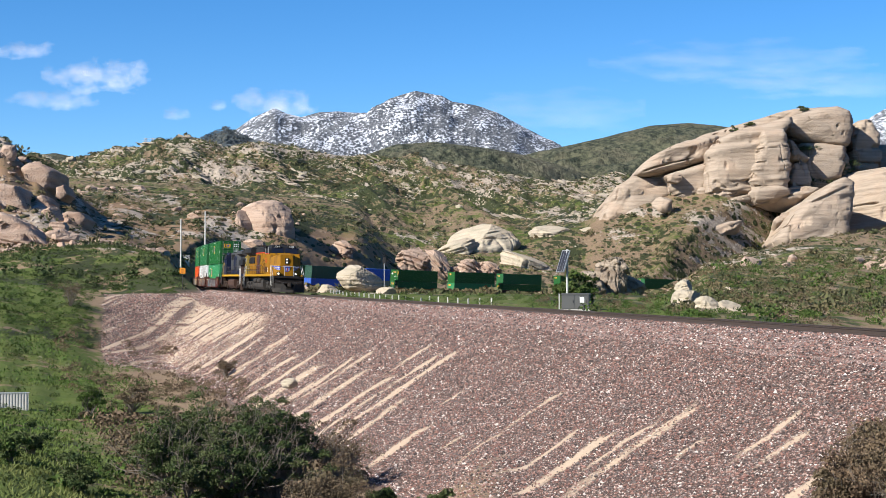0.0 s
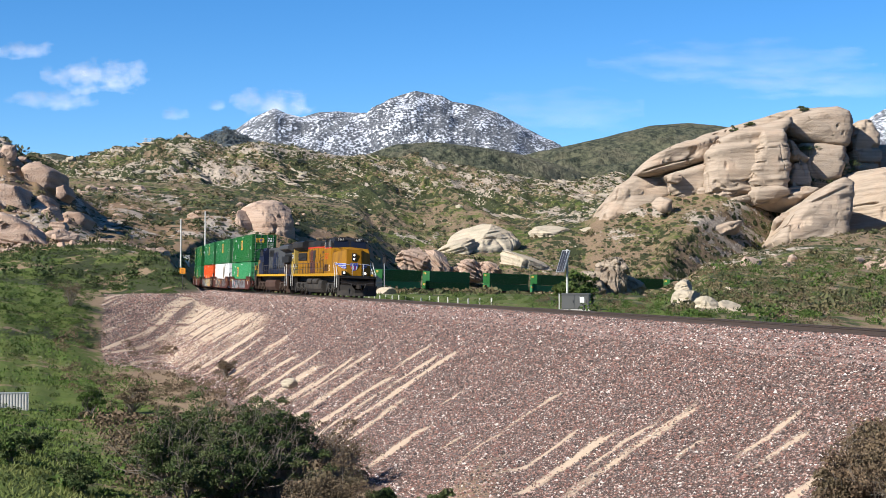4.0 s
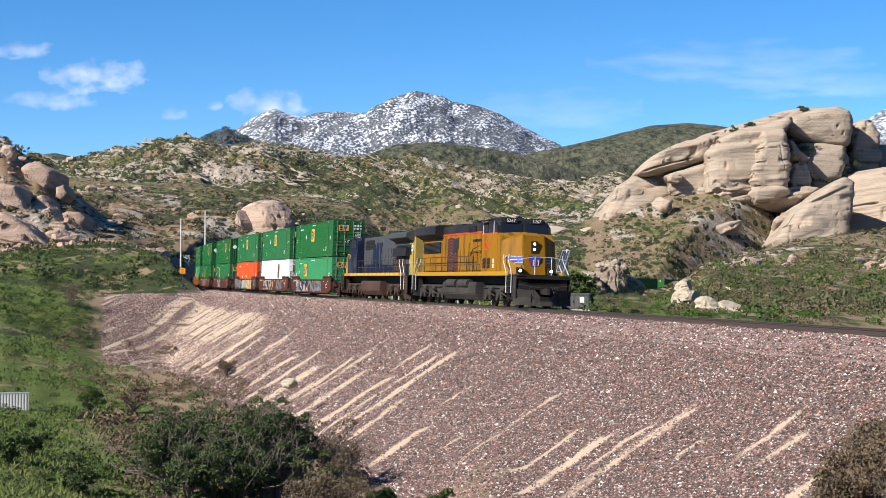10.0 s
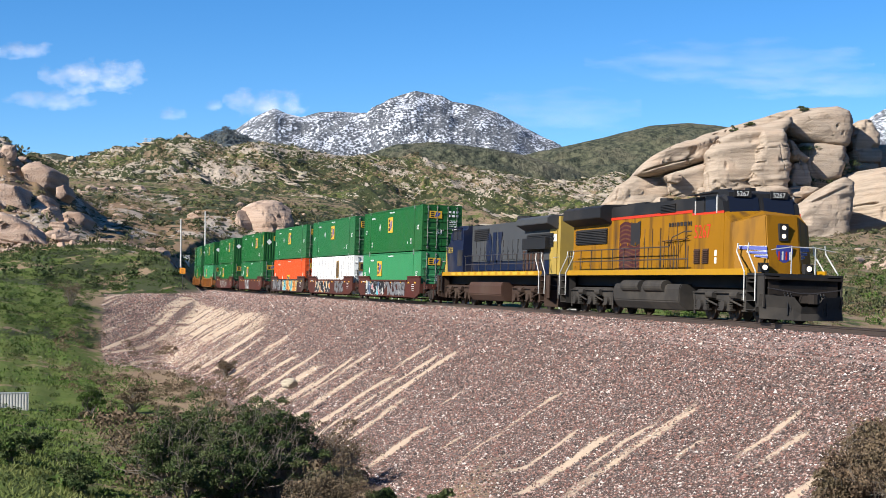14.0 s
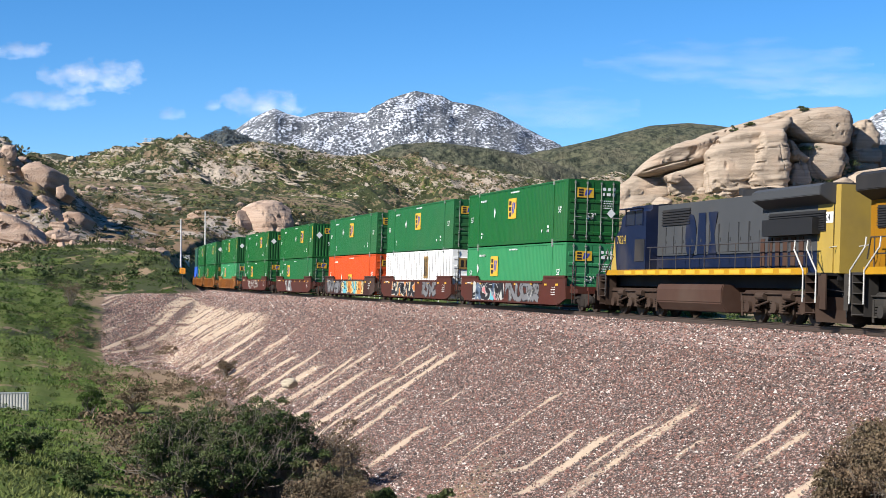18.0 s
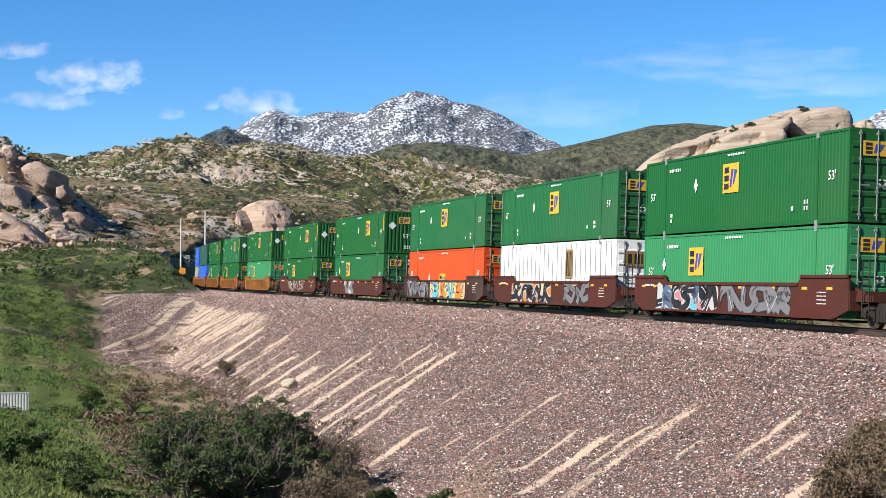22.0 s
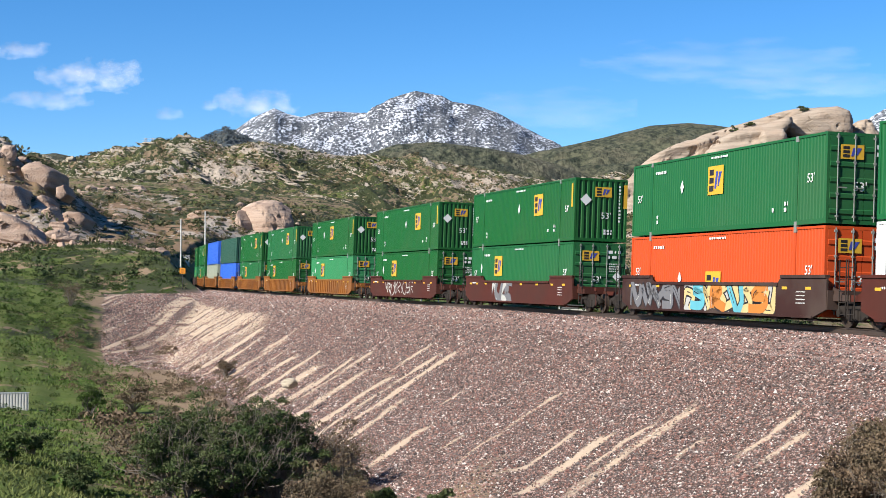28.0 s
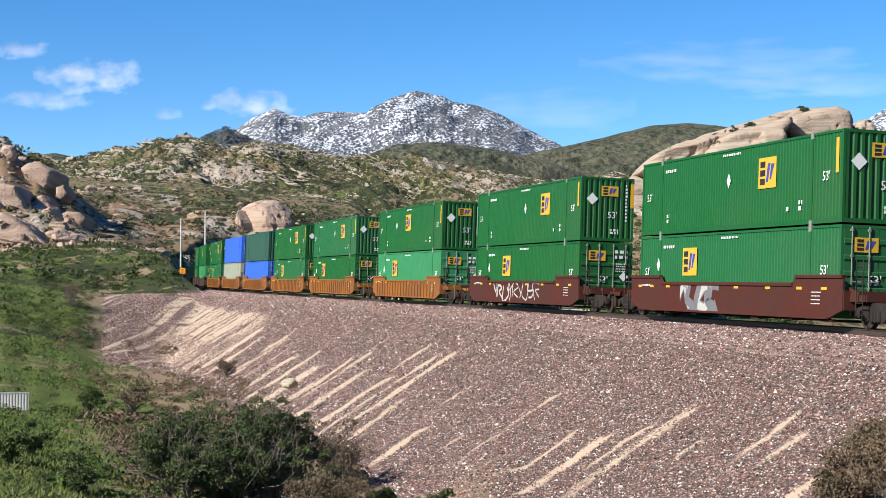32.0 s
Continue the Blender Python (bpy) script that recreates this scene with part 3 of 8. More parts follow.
WHEEL = plain("wheel_steel", (0.0758, 0.0568, 0.0455), 0.55, 0.6, 0.2, 9)
LOCO_YELLOW = steel("loco_yellow", (0.215, 0.098, 0.0045), 0.6, vary=0.12, scale=1.2, grime=(0.048, 0.026, 0.012), dirt=0.9, streak=True)
LOCO_SILL = steel("loco_sill_yellow", (0.3348, 0.1738, 0.0065), 0.4, dirt=0.2)
LOCO_GREY = steel("loco_dark_grey", (0.0109, 0.0109, 0.0118), 0.6, vary=0.2)
LOCO_RED = steel("loco_red", (0.4167, 0.0265, 0.0091), 0.5)
LOCO_BLUE = steel("loco_navy", (0.0031, 0.0075, 0.0273), 0.5, vary=0.2, dirt=0.3)
LOCO_LIGHT = steel("hood_light_grey", (0.0428, 0.0454, 0.0495), 0.6, vary=0.12, scale=1.5, dirt=0.45)
PALE_YELLOW = steel("end_pale_yellow", (0.303, 0.2121, 0.0455), 0.5, dirt=0.3)
BLACK = steel("black_grille", (0.0136, 0.0136, 0.0152), 0.7)
RAIL_WHITE = steel("handrail_white", (0.4125, 0.4125, 0.3960), 0.4)
RAIL_DARK = steel("handrail_dark", (0.0341, 0.0303, 0.0303), 0.5)
TANK_BROWN = steel("tank_brown", (0.0483, 0.0239, 0.0159), 0.75, vary=0.15)
GLASS = plain("cab_glass", (0.0091, 0.0121, 0.0227), 0.3, 0.0, 0.0, dirt=0.0)


def glow(name, c, power):
    m, nt, b = mat(name)
    b.inputs["Base Color"].default_value = (*c, 1)
    b.inputs["Emission Color"].default_value = (*c, 1)
    b.inputs["Emission Strength"].default_value = power
    return m


LAMP_ON = glow("lamp_lit", (1.0, 0.90, 0.70), 0.8)
PAINTS = [steel("spray_" + n, c, 0.55, dirt=0.1) for n, c in (("black", (0.0152, 0.0152, 0.0189)), ("white", (0.3485, 0.3485, 0.3258)), ("cyan", (0.0909, 0.3182, 0.3788)), ("pink", (0.3788, 0.1364, 0.1515)),
                                                            ("cream", (0.4697, 0.3636, 0.1667)), ("grey", (0.1288, 0.1288, 0.1364)), ("blue", (0.0682, 0.0985, 0.1515)), ("orange", (0.4167, 0.1515, 0.0303)))]
INK = dict(zip(("black", "white", "cyan", "pink", "cream", "grey", "blue", "orange"), PAINTS))


def writing(text, size):
    """Upright letters in the x-z plane, read from -y, standing on z = 0, centred in x."""
    cu = bpy.data.curves.new("writing", "FONT")
    cu.body, cu.size, cu.align_x, cu.extrude = text, size, "CENTER", 0.004
    cu.resolution_u = 2
    ob = bpy.data.objects.new("writing", cu)
    me = bpy.data.meshes.new_from_object(ob)
    bpy.data.objects.remove(ob)
    me.transform(Matrix.Rotation(math.pi / 2, 4, "X"))
    return me


def lettering(name, text, size, material, parent, m, label=""):
    me = writing(text, size)
    me.materials.clear()
    me.materials.append(material)
    ob = part(name, me, None, parent, label)
    ob.matrix_local = m
    return ob


# ---- containers: origin at the middle of the floor, x forward ----
CL, CW, CH = 16.154, 2.591, 2.896
MESHES = {}


def kept(key, make):
    if key not in MESHES:
        MESHES[key] = make()
    return MESHES[key]


def ribbed_wall(bm, x0, x1, y, z0, z1, pitch, deep, out):
    """A corrugated sheet in the plane of y; out is +1 or -1."""
    n = max(1, round((x1 - x0) / pitch))
    p = (x1 - x0) / n
    prof = []
    for k in range(n):
        a = x0 + k * p
        prof += [(a, 0), (a + p * 0.35, 0), (a + p * 0.5, -deep), (a + p * 0.85, -deep)]
    prof.append((x1, 0))
    lo = [bm.verts.new((x, y + out * d, z0)) for x, d in prof]
    hi = [bm.verts.new((x, y + out * d, z1)) for x, d in prof]
    for k in range(len(prof) - 1):
        q = (lo[k], lo[k + 1], hi[k + 1], hi[k])
        bm.faces.new(q if out < 0 else q[::-1])


def side_wall(sg):
    bm = bmesh.new()
    ribbed_wall(bm, -CL / 2 + 0.12, CL / 2 - 0.12, sg * (CW / 2 - 0.02), 0.14, CH - 0.06, 0.21, 0.020, sg)
    return bm


def cont_shell():
    bm = bmesh.new()
    h = CW / 2 - 0.02
    box(bm, -CL / 2 + 0.05, CL / 2 - 0.05, -h + 0.05, h - 0.05, 0.12, CH - 0.03)
    return bm


def cont_frame():
    bm = bmesh.new()
    y = CW / 2
    for sg in (-1, 1):
        a, b = (y - 0.09, y) if sg > 0 else (-y, -y + 0.09)
        box(bm, -CL / 2, CL / 2, a, b, 0.0, 0.16)
        box(bm, -CL / 2, CL / 2, a, b, CH - 0.08, CH)
        for x in (-6.08, 6.08):
            box(bm, x - 0.075, x + 0.075, a, b + (0.003 if sg > 0 else 0), 0.16, CH - 0.08)
        for x in (-CL / 2 + 0.06, CL / 2 - 0.06):
            box(bm, x - 0.06, x + 0.06, a, b, 0.16, CH - 0.08)
    for x in (-CL / 2 + 0.05, CL / 2 - 0.05):
        box(bm, x - 0.05, x + 0.05, -y + 0.09, y - 0.09, 0.0, 0.14)
        box(bm, x - 0.05, x + 0.05, -y + 0.09, y - 0.09, CH - 0.1, CH)
    for k in range(-13, 14):
        box(bm, k * 0.6 - 0.03, k * 0.6 + 0.03, -y + 0.1, y - 0.1, 0.02, 0.11)
    return bm


def castings():
    bm = bmesh.new()
    box(bm, -0.09, 0.09, -0.08, 0.08, -0.06, 0.12)
    return bm


def door_leaf(sg):
    """A pressed steel leaf with five raised bands."""
    bm = bmesh.new()
    x = CL / 2
    a, b = sorted((sg * 0.01, sg * (CW / 2 - 0.1)))
    face = [(x + 0.012, 0.15)]
    for k in range(5):
        z = 0.32 + k * 0.5
        face += [(x + 0.012, z - 0.03), (x + 0.045, z), (x + 0.045, z + 0.12), (x + 0.012, z + 0.15)]
    prism(bm, [(x - 0.03, 0.15), *face, (x + 0.012, CH - 0.11), (x - 0.03, CH - 0.11)], a, b)
    return bm


def lock_rod(y):
    bm = bmesh.new()
    rod(bm, [(CL / 2 + 0.06, y, 0.08), (CL / 2 + 0.06, y, CH - 0.05)], 0.022, 6)
    for z in (0.2, 0.9, 1.9, 2.7):
        box(bm, CL / 2 + 0.01, CL / 2 + 0.075, y - 0.045, y + 0.045, z, z + 0.07)
    box(bm, CL / 2 + 0.07, CL / 2 + 0.09, y - 0.02, y + 0.32, 1.12, 1.16)
    return bm


def ribbed_end():
    bm = bmesh.new()
    h = CW / 2 - 0.1
    n = 9
    p = 2 * h / n
    prof = []
    for k in range(n):
        a = -h + k * p
        prof += [(a, 0), (a + p * 0.4, 0), (a + p * 0.55, -0.05), (a + p * 0.85, -0.05)]
    prof.append((h, 0))
    x = CL / 2 - 0.01
    lo = [bm.verts.new((x + d, y, 0.13)) for y, d in prof]
    hi = [bm.verts.new((x + d, y, CH - 0.09)) for y, d in prof]
    for k in range(len(prof) - 1):
        bm.faces.new((lo[k], lo[k + 1], hi[k + 1], hi[k]))
    return bm


def panel(x0, x1, z0, z1, mi=0, y=0.0):
    bm = bmesh.new()
    box(bm, x0, x1, y - 0.004, y, z0, z1, mi)
    return bm


def emblem_shapes(w, h):
    """Dark and blue strokes of the yellow shipping emblem, in x-z, facing -y."""
    dark, blue = bmesh.new(), bmesh.new()
    for z in (-0.38, -0.10, 0.18):
        box(dark, -w * 0.40, -w * 0.12, -0.006, 0, h * z, h * (z + 0.20))
    prism(blue, [(-w * 0.06, -h * 0.30), (w * 0.05, -h * 0.30), (w * 0.17, h * 0.30), (w * 0.03, h * 0.30)], -0.0065, 0)
    prism(blue, [(w * 0.14, -h * 0.22), (w * 0.22, -h * 0.22), (w * 0.40, h * 0.28), (w * 0.22, h * 0.28)], -0.0065, 0)
    return dark, blue


def side_turn(x, y, z, face):
    """face: 's' the side towards -y, 'f' the front end."""
    if face == "s":
        return pose(x, y, z)
    return pose(x, y, z, 0, 0, 90)


def emblem(parent, w, h, m):
    key = ("emblem", w, h)

    def make():
        d, b = emblem_shapes(w, h)
        return (mesh_of("emblem", panel(-w / 2, w / 2, -h / 2, h / 2), LOGO_YELLOW), mesh_of("emblem_dark", d, LOGO_DARK), mesh_of("emblem_blue", b, LOGO_BLUE))
    base, d, b = kept(key, make)
    ob = part("emblem", base, None, parent, "yellow emblem panel")
    ob.matrix_local = m
    for nm, me in (("emblem_stroke", d), ("emblem_mark", b)):
        q = part(nm, me, None, ob)
        q.matrix_local = pose(0, -0.004, 0)
    return ob


def bars(parent, m, rows, w, h, gap, name="marking", material=None, seed=1):
    """Unreadable lettering as short bars."""
    rnd = random.Random(seed)
    bm = bmesh.new()
    for r in range(rows):
        x = -w / 2
        while x < w / 2:
            q = rnd.uniform(0.5, 1.6) * h
            box(bm, x, min(x + q, w / 2), -0.004, 0, -r * gap - h, -r * gap)
            x += q + h * 0.7
    ob = tagged(part(name, bm, material or MARK_WHITE, parent), kind="stuff")
    ob.matrix_local = m
    return ob


def diamond(parent, m, r, tall=1.0):
    bm = bmesh.new()
    prism(bm, [(0, -r * tall), (r, 0), (0, r * tall), (-r, 0)], -0.004, 0)
    ob = part("placard", bm, MARK_WHITE, parent, "white diamond placard")
    ob.matrix_local = m


CONT_N = [0]


def container(paint, end="doors", logo=-1.0, ends=True, colour="green", near=True, dia=None, low=False):
    CONT_N[0] += 1
    seed = CONT_N[0]
    ob = thing("shipping_container", colour + " corrugated steel shipping container on a rail wagon", "container", "containers on the train")
    part("shell", kept(("shell", paint.name), lambda: mesh_of("shell", cont_shell(), paint)), None, ob)
    for sg in (-1, 1):
        part("side_wall", kept(("wall", sg, paint.name), lambda: mesh_of("side_wall", side_wall(sg), paint)), None, ob)
    part("frame", kept(("frame", paint.name), lambda: mesh_of("frame", cont_frame(), paint)), None, ob)
    if near:
        for x in (-6.09, 6.09):
            for sg in (-1, 1):
                for z in (-0.008, CH - 0.115):
                    q = part("corner_casting", kept("cast", lambda: mesh_of("corner_casting", castings(), ROD_GREY)), None, ob)
                    q.location = (x, sg * (CW / 2 - 0.07), z)
    if end == "doors":
        for sg in (-1, 1):
            part("door", kept(("door", sg, paint.name), lambda: mesh_of("door", door_leaf(sg), paint)), None, ob)
        if near:
            for y in (-0.95, -0.35, 0.35, 0.95):
                part("lock_rod", kept(("rod", y), lambda: mesh_of("lock_rod", lock_rod(y), ROD_GREY)), None, ob, "grey door locking rod")
    else:
        part("front_wall", kept(("end", paint.name), lambda: mesh_of("front_wall", ribbed_end(), paint)), None, ob)
    y = -CW / 2 - 0.001
    xe = CL / 2 + (0.05 if end == "doors" else 0.004)
    if logo is not None:
        emblem(ob, 1.3, 1.05, side_turn(logo + 0.4, y, 1.85 if not low else 0.95, "s"))
        emblem(ob, 0.82, 0.46, side_turn(xe, -0.45 if end == "doors" else 0.1, 2.28, "f"))
    if near and logo is not None:
        tick = kept("tick53", lambda: writing("53'", 0.42))
        for x in (-7.3, 7.05):
            q = part("length_mark", kept(("mark53", 1), lambda: _inked(tick, MARK_WHITE)), None, ob, "white length figure 53")
            q.matrix_local = side_turn(x, y, 1.35, "s")
        q = part("length_mark", kept(("mark53", 1), lambda: _inked(tick, MARK_WHITE)), None, ob)
        q.matrix_local = side_turn(xe + 0.005, (-0.15 if end == "doors" else 0.25), 1.05, "f")
        bars(ob, side_turn(-5.2, y, 2.5, "s"), 1, 1.05, 0.11, 0.3, seed=seed)
        bars(ob, side_turn(0.2, y, 2.72, "s"), 1, 1.4, 0.075, 0.3, seed=seed + 9)
        bars(ob, side_turn(-5.4, y, 0.75, "s"), 2, 0.22, 0.13, 0.2, seed=seed + 5)
        bars(ob, side_turn(5.4, y, 0.8, "s"), 2, 0.25, 0.13, 0.2, seed=seed + 6)
        bars(ob, side_turn(4.5, y, 0.62, "s"), 1, 0.16, 0.14, 0.2, seed=seed + 7)
        if end == "doors":
            bars(ob, side_turn(xe + 0.002, 0.72, 2.55, "f"), 2, 0.62, 0.14, 0.24, seed=seed + 8)
            bars(ob, side_turn(xe + 0.002, 0.72, 1.95, "f"), 4, 0.5, 0.05, 0.11, seed=seed + 3)
        else:
            bars(ob, side_turn(xe + 0.002, 0.35, 0.55, "f"), 2, 0.4, 0.10, 0.13, seed=seed + 3)
        diamond(ob, side_turn(logo - 2.6 if dia is None else dia, y, 1.75 if not low else 1.2, "s"), 0.16, 1.7)
        if end != "doors":
            diamond(ob, side_turn(xe, -0.75, 1.9, "f"), 0.28, 1.0)
            bars(ob, side_turn(xe + 0.002, 0.92, 2.6, "f"), 11, 0.10, 0.09, 0.16, seed=seed + 4)
            for yy in (-1.24,):
                q = part("reflective_plate", panel(-0.09, 0.09, 1.55, 2.65), LOGO_YELLOW, ob, "yellow hazard plate")
                q.matrix_local = side_turn(CL / 2 - 0.35, y, 0, "s")
            q = part("reflective_plate", panel(-0.09, 0.09, 1.55, 2.65), LOGO_YELLOW, ob)
            q.matrix_local = side_turn(xe + 0.004, 1.2, 0, "f")
        else:
            diamond(ob, side_turn(xe + 0.03, 0.85, 1.35, "f"), 0.22, 1.0)
    return ob


def _inked(me, material):
    me = me.copy()
    me.materials.clear()
    me.materials.append(material)
    return me


# ---- bogies ----
WHEELS = []


def wheelset_mesh(r, sides=22):
    bm = bmesh.new()
    for sg in (-1, 1):
        drum(bm, (0, sg * 0.76, 0), "y", r, 0.062, sides)
        drum(bm, (0, sg * 0.695, 0), "y", r + 0.028, 0.016, sides)
        drum(bm, (0, sg * 0.84, 0), "y", r * 0.45, 0.05, 12)
        for k in range(6):
            a = k * math.pi / 3
            drum(bm, (math.cos(a) * r * 0.66, sg * 0.825, math.sin(a) * r * 0.66), "y", 0.035, 0.012, 6)
    drum(bm, (0, 0, 0), "y", 0.085, 1.06, 10)
    return mesh_of("wheelset", bm, WHEEL)


def freight_frame(sg):
    """Cast side frame of a freight bogie with its spring nest."""
    bm = bmesh.new()
    y0, y1 = sorted((sg * 0.93, sg * 1.07))
    prism(bm, [(-1.18, 0.62), (-1.05, 0.66), (-0.45, 0.80), (0.45, 0.80), (1.05, 0.66), (1.18, 0.62), (1.18, 0.42), (0.98, 0.34), (0.80, 0.44), (0.36, 0.20), (-0.36, 0.20), (-0.80, 0.44), (-0.98, 0.34), (-1.18, 0.42)], y0, y1)
    for x in (-0.17, 0.0, 0.17):
        drum(bm, (x, sg * 1.08, 0.40), "z", 0.075, 0.16, 8)
    for x in (-0.89, 0.89):
        drum(bm, (x, sg * 1.10, 0.46), "y", 0.13, 0.05, 12)
    return bm


def freight_bogie(parent, x, r=0.46, spin=True, paint=None):
    paint = paint or TRUCK
    bm = bmesh.new()
    box(bm, -0.22, 0.22, -1.02, 1.02, 0.42, 0.72)
    drum(bm, (0, 0, 0.74), "z", 0.26, 0.06, 14)
    b = part("bogie", bm, paint, parent)
    b.location = (x, 0, 0)
    for sg in (-1, 1):
        part("side_frame", kept(("fframe", sg, paint.name), lambda: mesh_of("side_frame", freight_frame(sg), paint, 0.02)), None, b)
    for dx in (-0.89, 0.89):
        w = part("wheelset", kept(("ws", r), lambda: wheelset_mesh(r)), None, b)
        w.location = (dx, 0, r)
        if spin:
            WHEELS.append((w, dx, r))
    return b


# ---- well wagons ----
GLYPHS = ([(0.1, 0), (0.12, 1), (0.85, 0.05), (0.9, 1)], [(0.9, 0.85), (0.5, 1), (0.1, 0.7), (0.1, 0.3), (0.5, 0), (0.9, 0.2)], [(0, 0), (0.3, 0.7), (0.55, 1), (0.75, 0.5), (1, 0)],
          [(0.1, 0), (0.1, 1), (0.7, 0.95), (0.75, 0.6), (0.2, 0.5), (0.95, 0)], [(0.9, 1), (0.3, 0.95), (0.2, 0.65), (0.8, 0.4), (0.7, 0.05), (0.05, 0)], [(0.1, 1), (0.15, 0.2), (0.5, 0), (0.85, 0.2), (0.9, 1)],
          [(0.5, 0), (0.5, 0.5), (0.05, 1), (0.5, 0.5), (0.95, 1)])
SPRAY = {"cool": (("black", "blue", "black"), "white", ("white", "cyan", "pink")), "grey": (("grey",), "black", ()), "warm": (("black",), "white", ("orange", "cream")),
         "mix": (("cream", "cyan", "cream", "orange"), "black", ("white", "cream")), "pale": (("white", "grey"), "grey", ()), "mono": (("white",), None, ())}


def graffiti(parent, x0, x1, z0, z1, y, style, seed):
    """Sprayed letter-like forms that say nothing: a cloud of colour, broad outlined strokes and highlights."""
    rnd = random.Random(seed)
    fills, edge, halo = SPRAY[style]
    made = {c: bmesh.new() for c in {*fills, *halo, *((edge,) if edge else ()), *(("white",) if edge else ())}}
    n = max(4, int((x1 - x0) / 0.78))
    cell, H = (x1 - x0) / n, z1 - z0

    def inside(x, z):
        return min(max(x, x0), x1), min(max(z, z0), z1)

    def stroke(bm, pts, w, lift):
        pv = None
        for k, (x, z) in enumerate(pts):
            a, b = pts[max(k - 1, 0)], pts[min(k + 1, len(pts) - 1)]
            d = Vector((b[0] - a[0], b[1] - a[1]))
            d = d.normalized() if d.length > 1e-5 else Vector((1, 0))
            v = [bm.verts.new((*(q := inside(x - s * d.y * w, z + s * d.x * w))[:1], y - lift, q[1])) for s in (-1, 1)]
            if pv:
                bm.faces.new((pv[0], v[0], v[1], pv[1]))
            pv = v

    def bend(pts, steps=4):
        """A rounded line through the corners."""
        out = []
        for k in range(len(pts) - 1):
            p0, p1, p2, p3 = (Vector(pts[min(max(j, 0), len(pts) - 1)]) for j in (k - 1, k, k + 1, k + 2))
            for i in range(steps):
                t = i / steps
                out.append(tuple(0.5 * (2 * p1 + (p2 - p0) * t + (2 * p0 - 5 * p1 + 4 * p2 - p3) * t * t + (3 * p1 - p0 - 3 * p2 + p3) * t ** 3)))
        return out + [pts[-1]]

    for k in range(n):
        cx = x0 + (k + 0.5) * cell
        if halo:
            bm = made[halo[k % len(halo)]]
            lift = 0.002 + 0.0004 * (k % 3)
            c = bm.verts.new((cx, y - lift, (z0 + z1) / 2))
            rim = [bm.verts.new((*(q := inside(cx + cell * rnd.uniform(0.6, 0.95) * math.cos(a), (z0 + z1) / 2 + H * rnd.uniform(0.4, 0.62) * math.sin(a)))[:1], y - lift, q[1])) for a in [j * math.pi / 7 for j in range(14)]]
            for a, b in zip(rim, rim[1:] + rim[:1]):
                if (a.co - b.co).length > 1e-4:
                    bm.faces.new((c, a, b))
        slant, tall, low = rnd.uniform(-0.35, 0.5), rnd.uniform(0.62, 0.84), rnd.uniform(0.08, 0.20)
        line = [(u + rnd.uniform(-0.22, 0.22), v + rnd.uniform(-0.14, 0.14)) for u, v in rnd.choice(GLYPHS)]
        form = bend([(cx + cell * (1.25 * (u - 0.5) + slant * (v - 0.5)), z0 + H * (low + tall * v)) for u, v in line])
        w = rnd.uniform(0.13, 0.19) if edge else rnd.uniform(0.035, 0.06)
        fill = fills[k % len(fills)]
        if edge:
            stroke(made[edge], form, w + 0.07, 0.0045 + 0.0005 * (k % 2))
        stroke(made[fill], form, w, 0.0065 + 0.0005 * (k % 2))
        if edge:
            cut = rnd.randrange(len(form) // 2)
            stroke(made[edge if fill != "black" else "white"], [(px + 0.03, pz - 0.02) for px, pz in form[cut:cut + 4]], 0.02, 0.009)
            stroke(made["white"], [(px - 0.05, pz + 0.05) for px, pz in form[:3]], 0.018, 0.0095)
    for c, bm in sorted(made.items()):
        tagged(part("graffiti_" + c, bm, INK[c], parent, "sprayed " + c + " graffiti letters"), kind="stuff")


def well_side(sg, paint, ribs):
    bm = bmesh.new()
    y0, y1 = sorted((sg * 1.40, sg * 1.47))
    top, L = 1.37, 8.55
    prism(bm, [(-L, 0.55), (-L + 0.9, 0.27), (L - 0.9, 0.27), (L, 0.55), (L, 1.62), (5.6, 1.62), (5.3, top), (-5.3, top), (-5.6, 1.62), (-L, 1.62)], y0, y1)
    a, b = sorted((sg * 1.36, sg * 1.52))
    box(bm, -5.35, 5.35, a, b, top - 0.10, top + 0.012)
    for s in (-1, 1):
        p, q = sorted((s * 5.55, s * L))
        box(bm, p, q, a, b, 1.53, 1.632)
    box(bm, -L + 0.85, L - 0.85, a, b, 0.255, 0.33)
    if ribs:
        for k in range(-10, 11):
            c, d = sorted((sg * 1.46, sg * 1.53))
            box(bm, k * 0.72 - 0.05, k * 0.72 + 0.05, c, d, 0.33, 1.28)
    return bm


def end_deck(sg):
    bm = bmesh.new()
    a, b = sorted((sg * 8.45, sg * 9.6))
    box(bm, a, b, -1.25, 1.25, 0.82, 1.02)
    a, b = sorted((sg * 8.5, sg * 8.6))
    box(bm, a, b, -1.45, 1.45, 0.55, 1.15)
    for k in (-1, 1):
        a, b = sorted((sg * 8.55, sg * 9.5))
        prism(bm, [(sg * 8.5, 1.25), (sg * 8.5, 0.85), (sg * 9.5, 0.85), (sg * 9.3, 1.0)], k * 1.18 - 0.04, k * 1.18 + 0.04)
    return bm


def ladder(sg):
    bm = bmesh.new()
    x = sg * 9.35
    for dy in (-1.36,):
        for dx in (-0.2, 0.2):
            rod(bm, [(x + dx, dy, 0.35), (x + dx, dy, 2.1)], 0.02, 5)
        for k in range(5):
            rod(bm, [(x - 0.2, dy, 0.42 + k * 0.36), (x + 0.2, dy, 0.42 + k * 0.36)], 0.016, 5)
    return bm


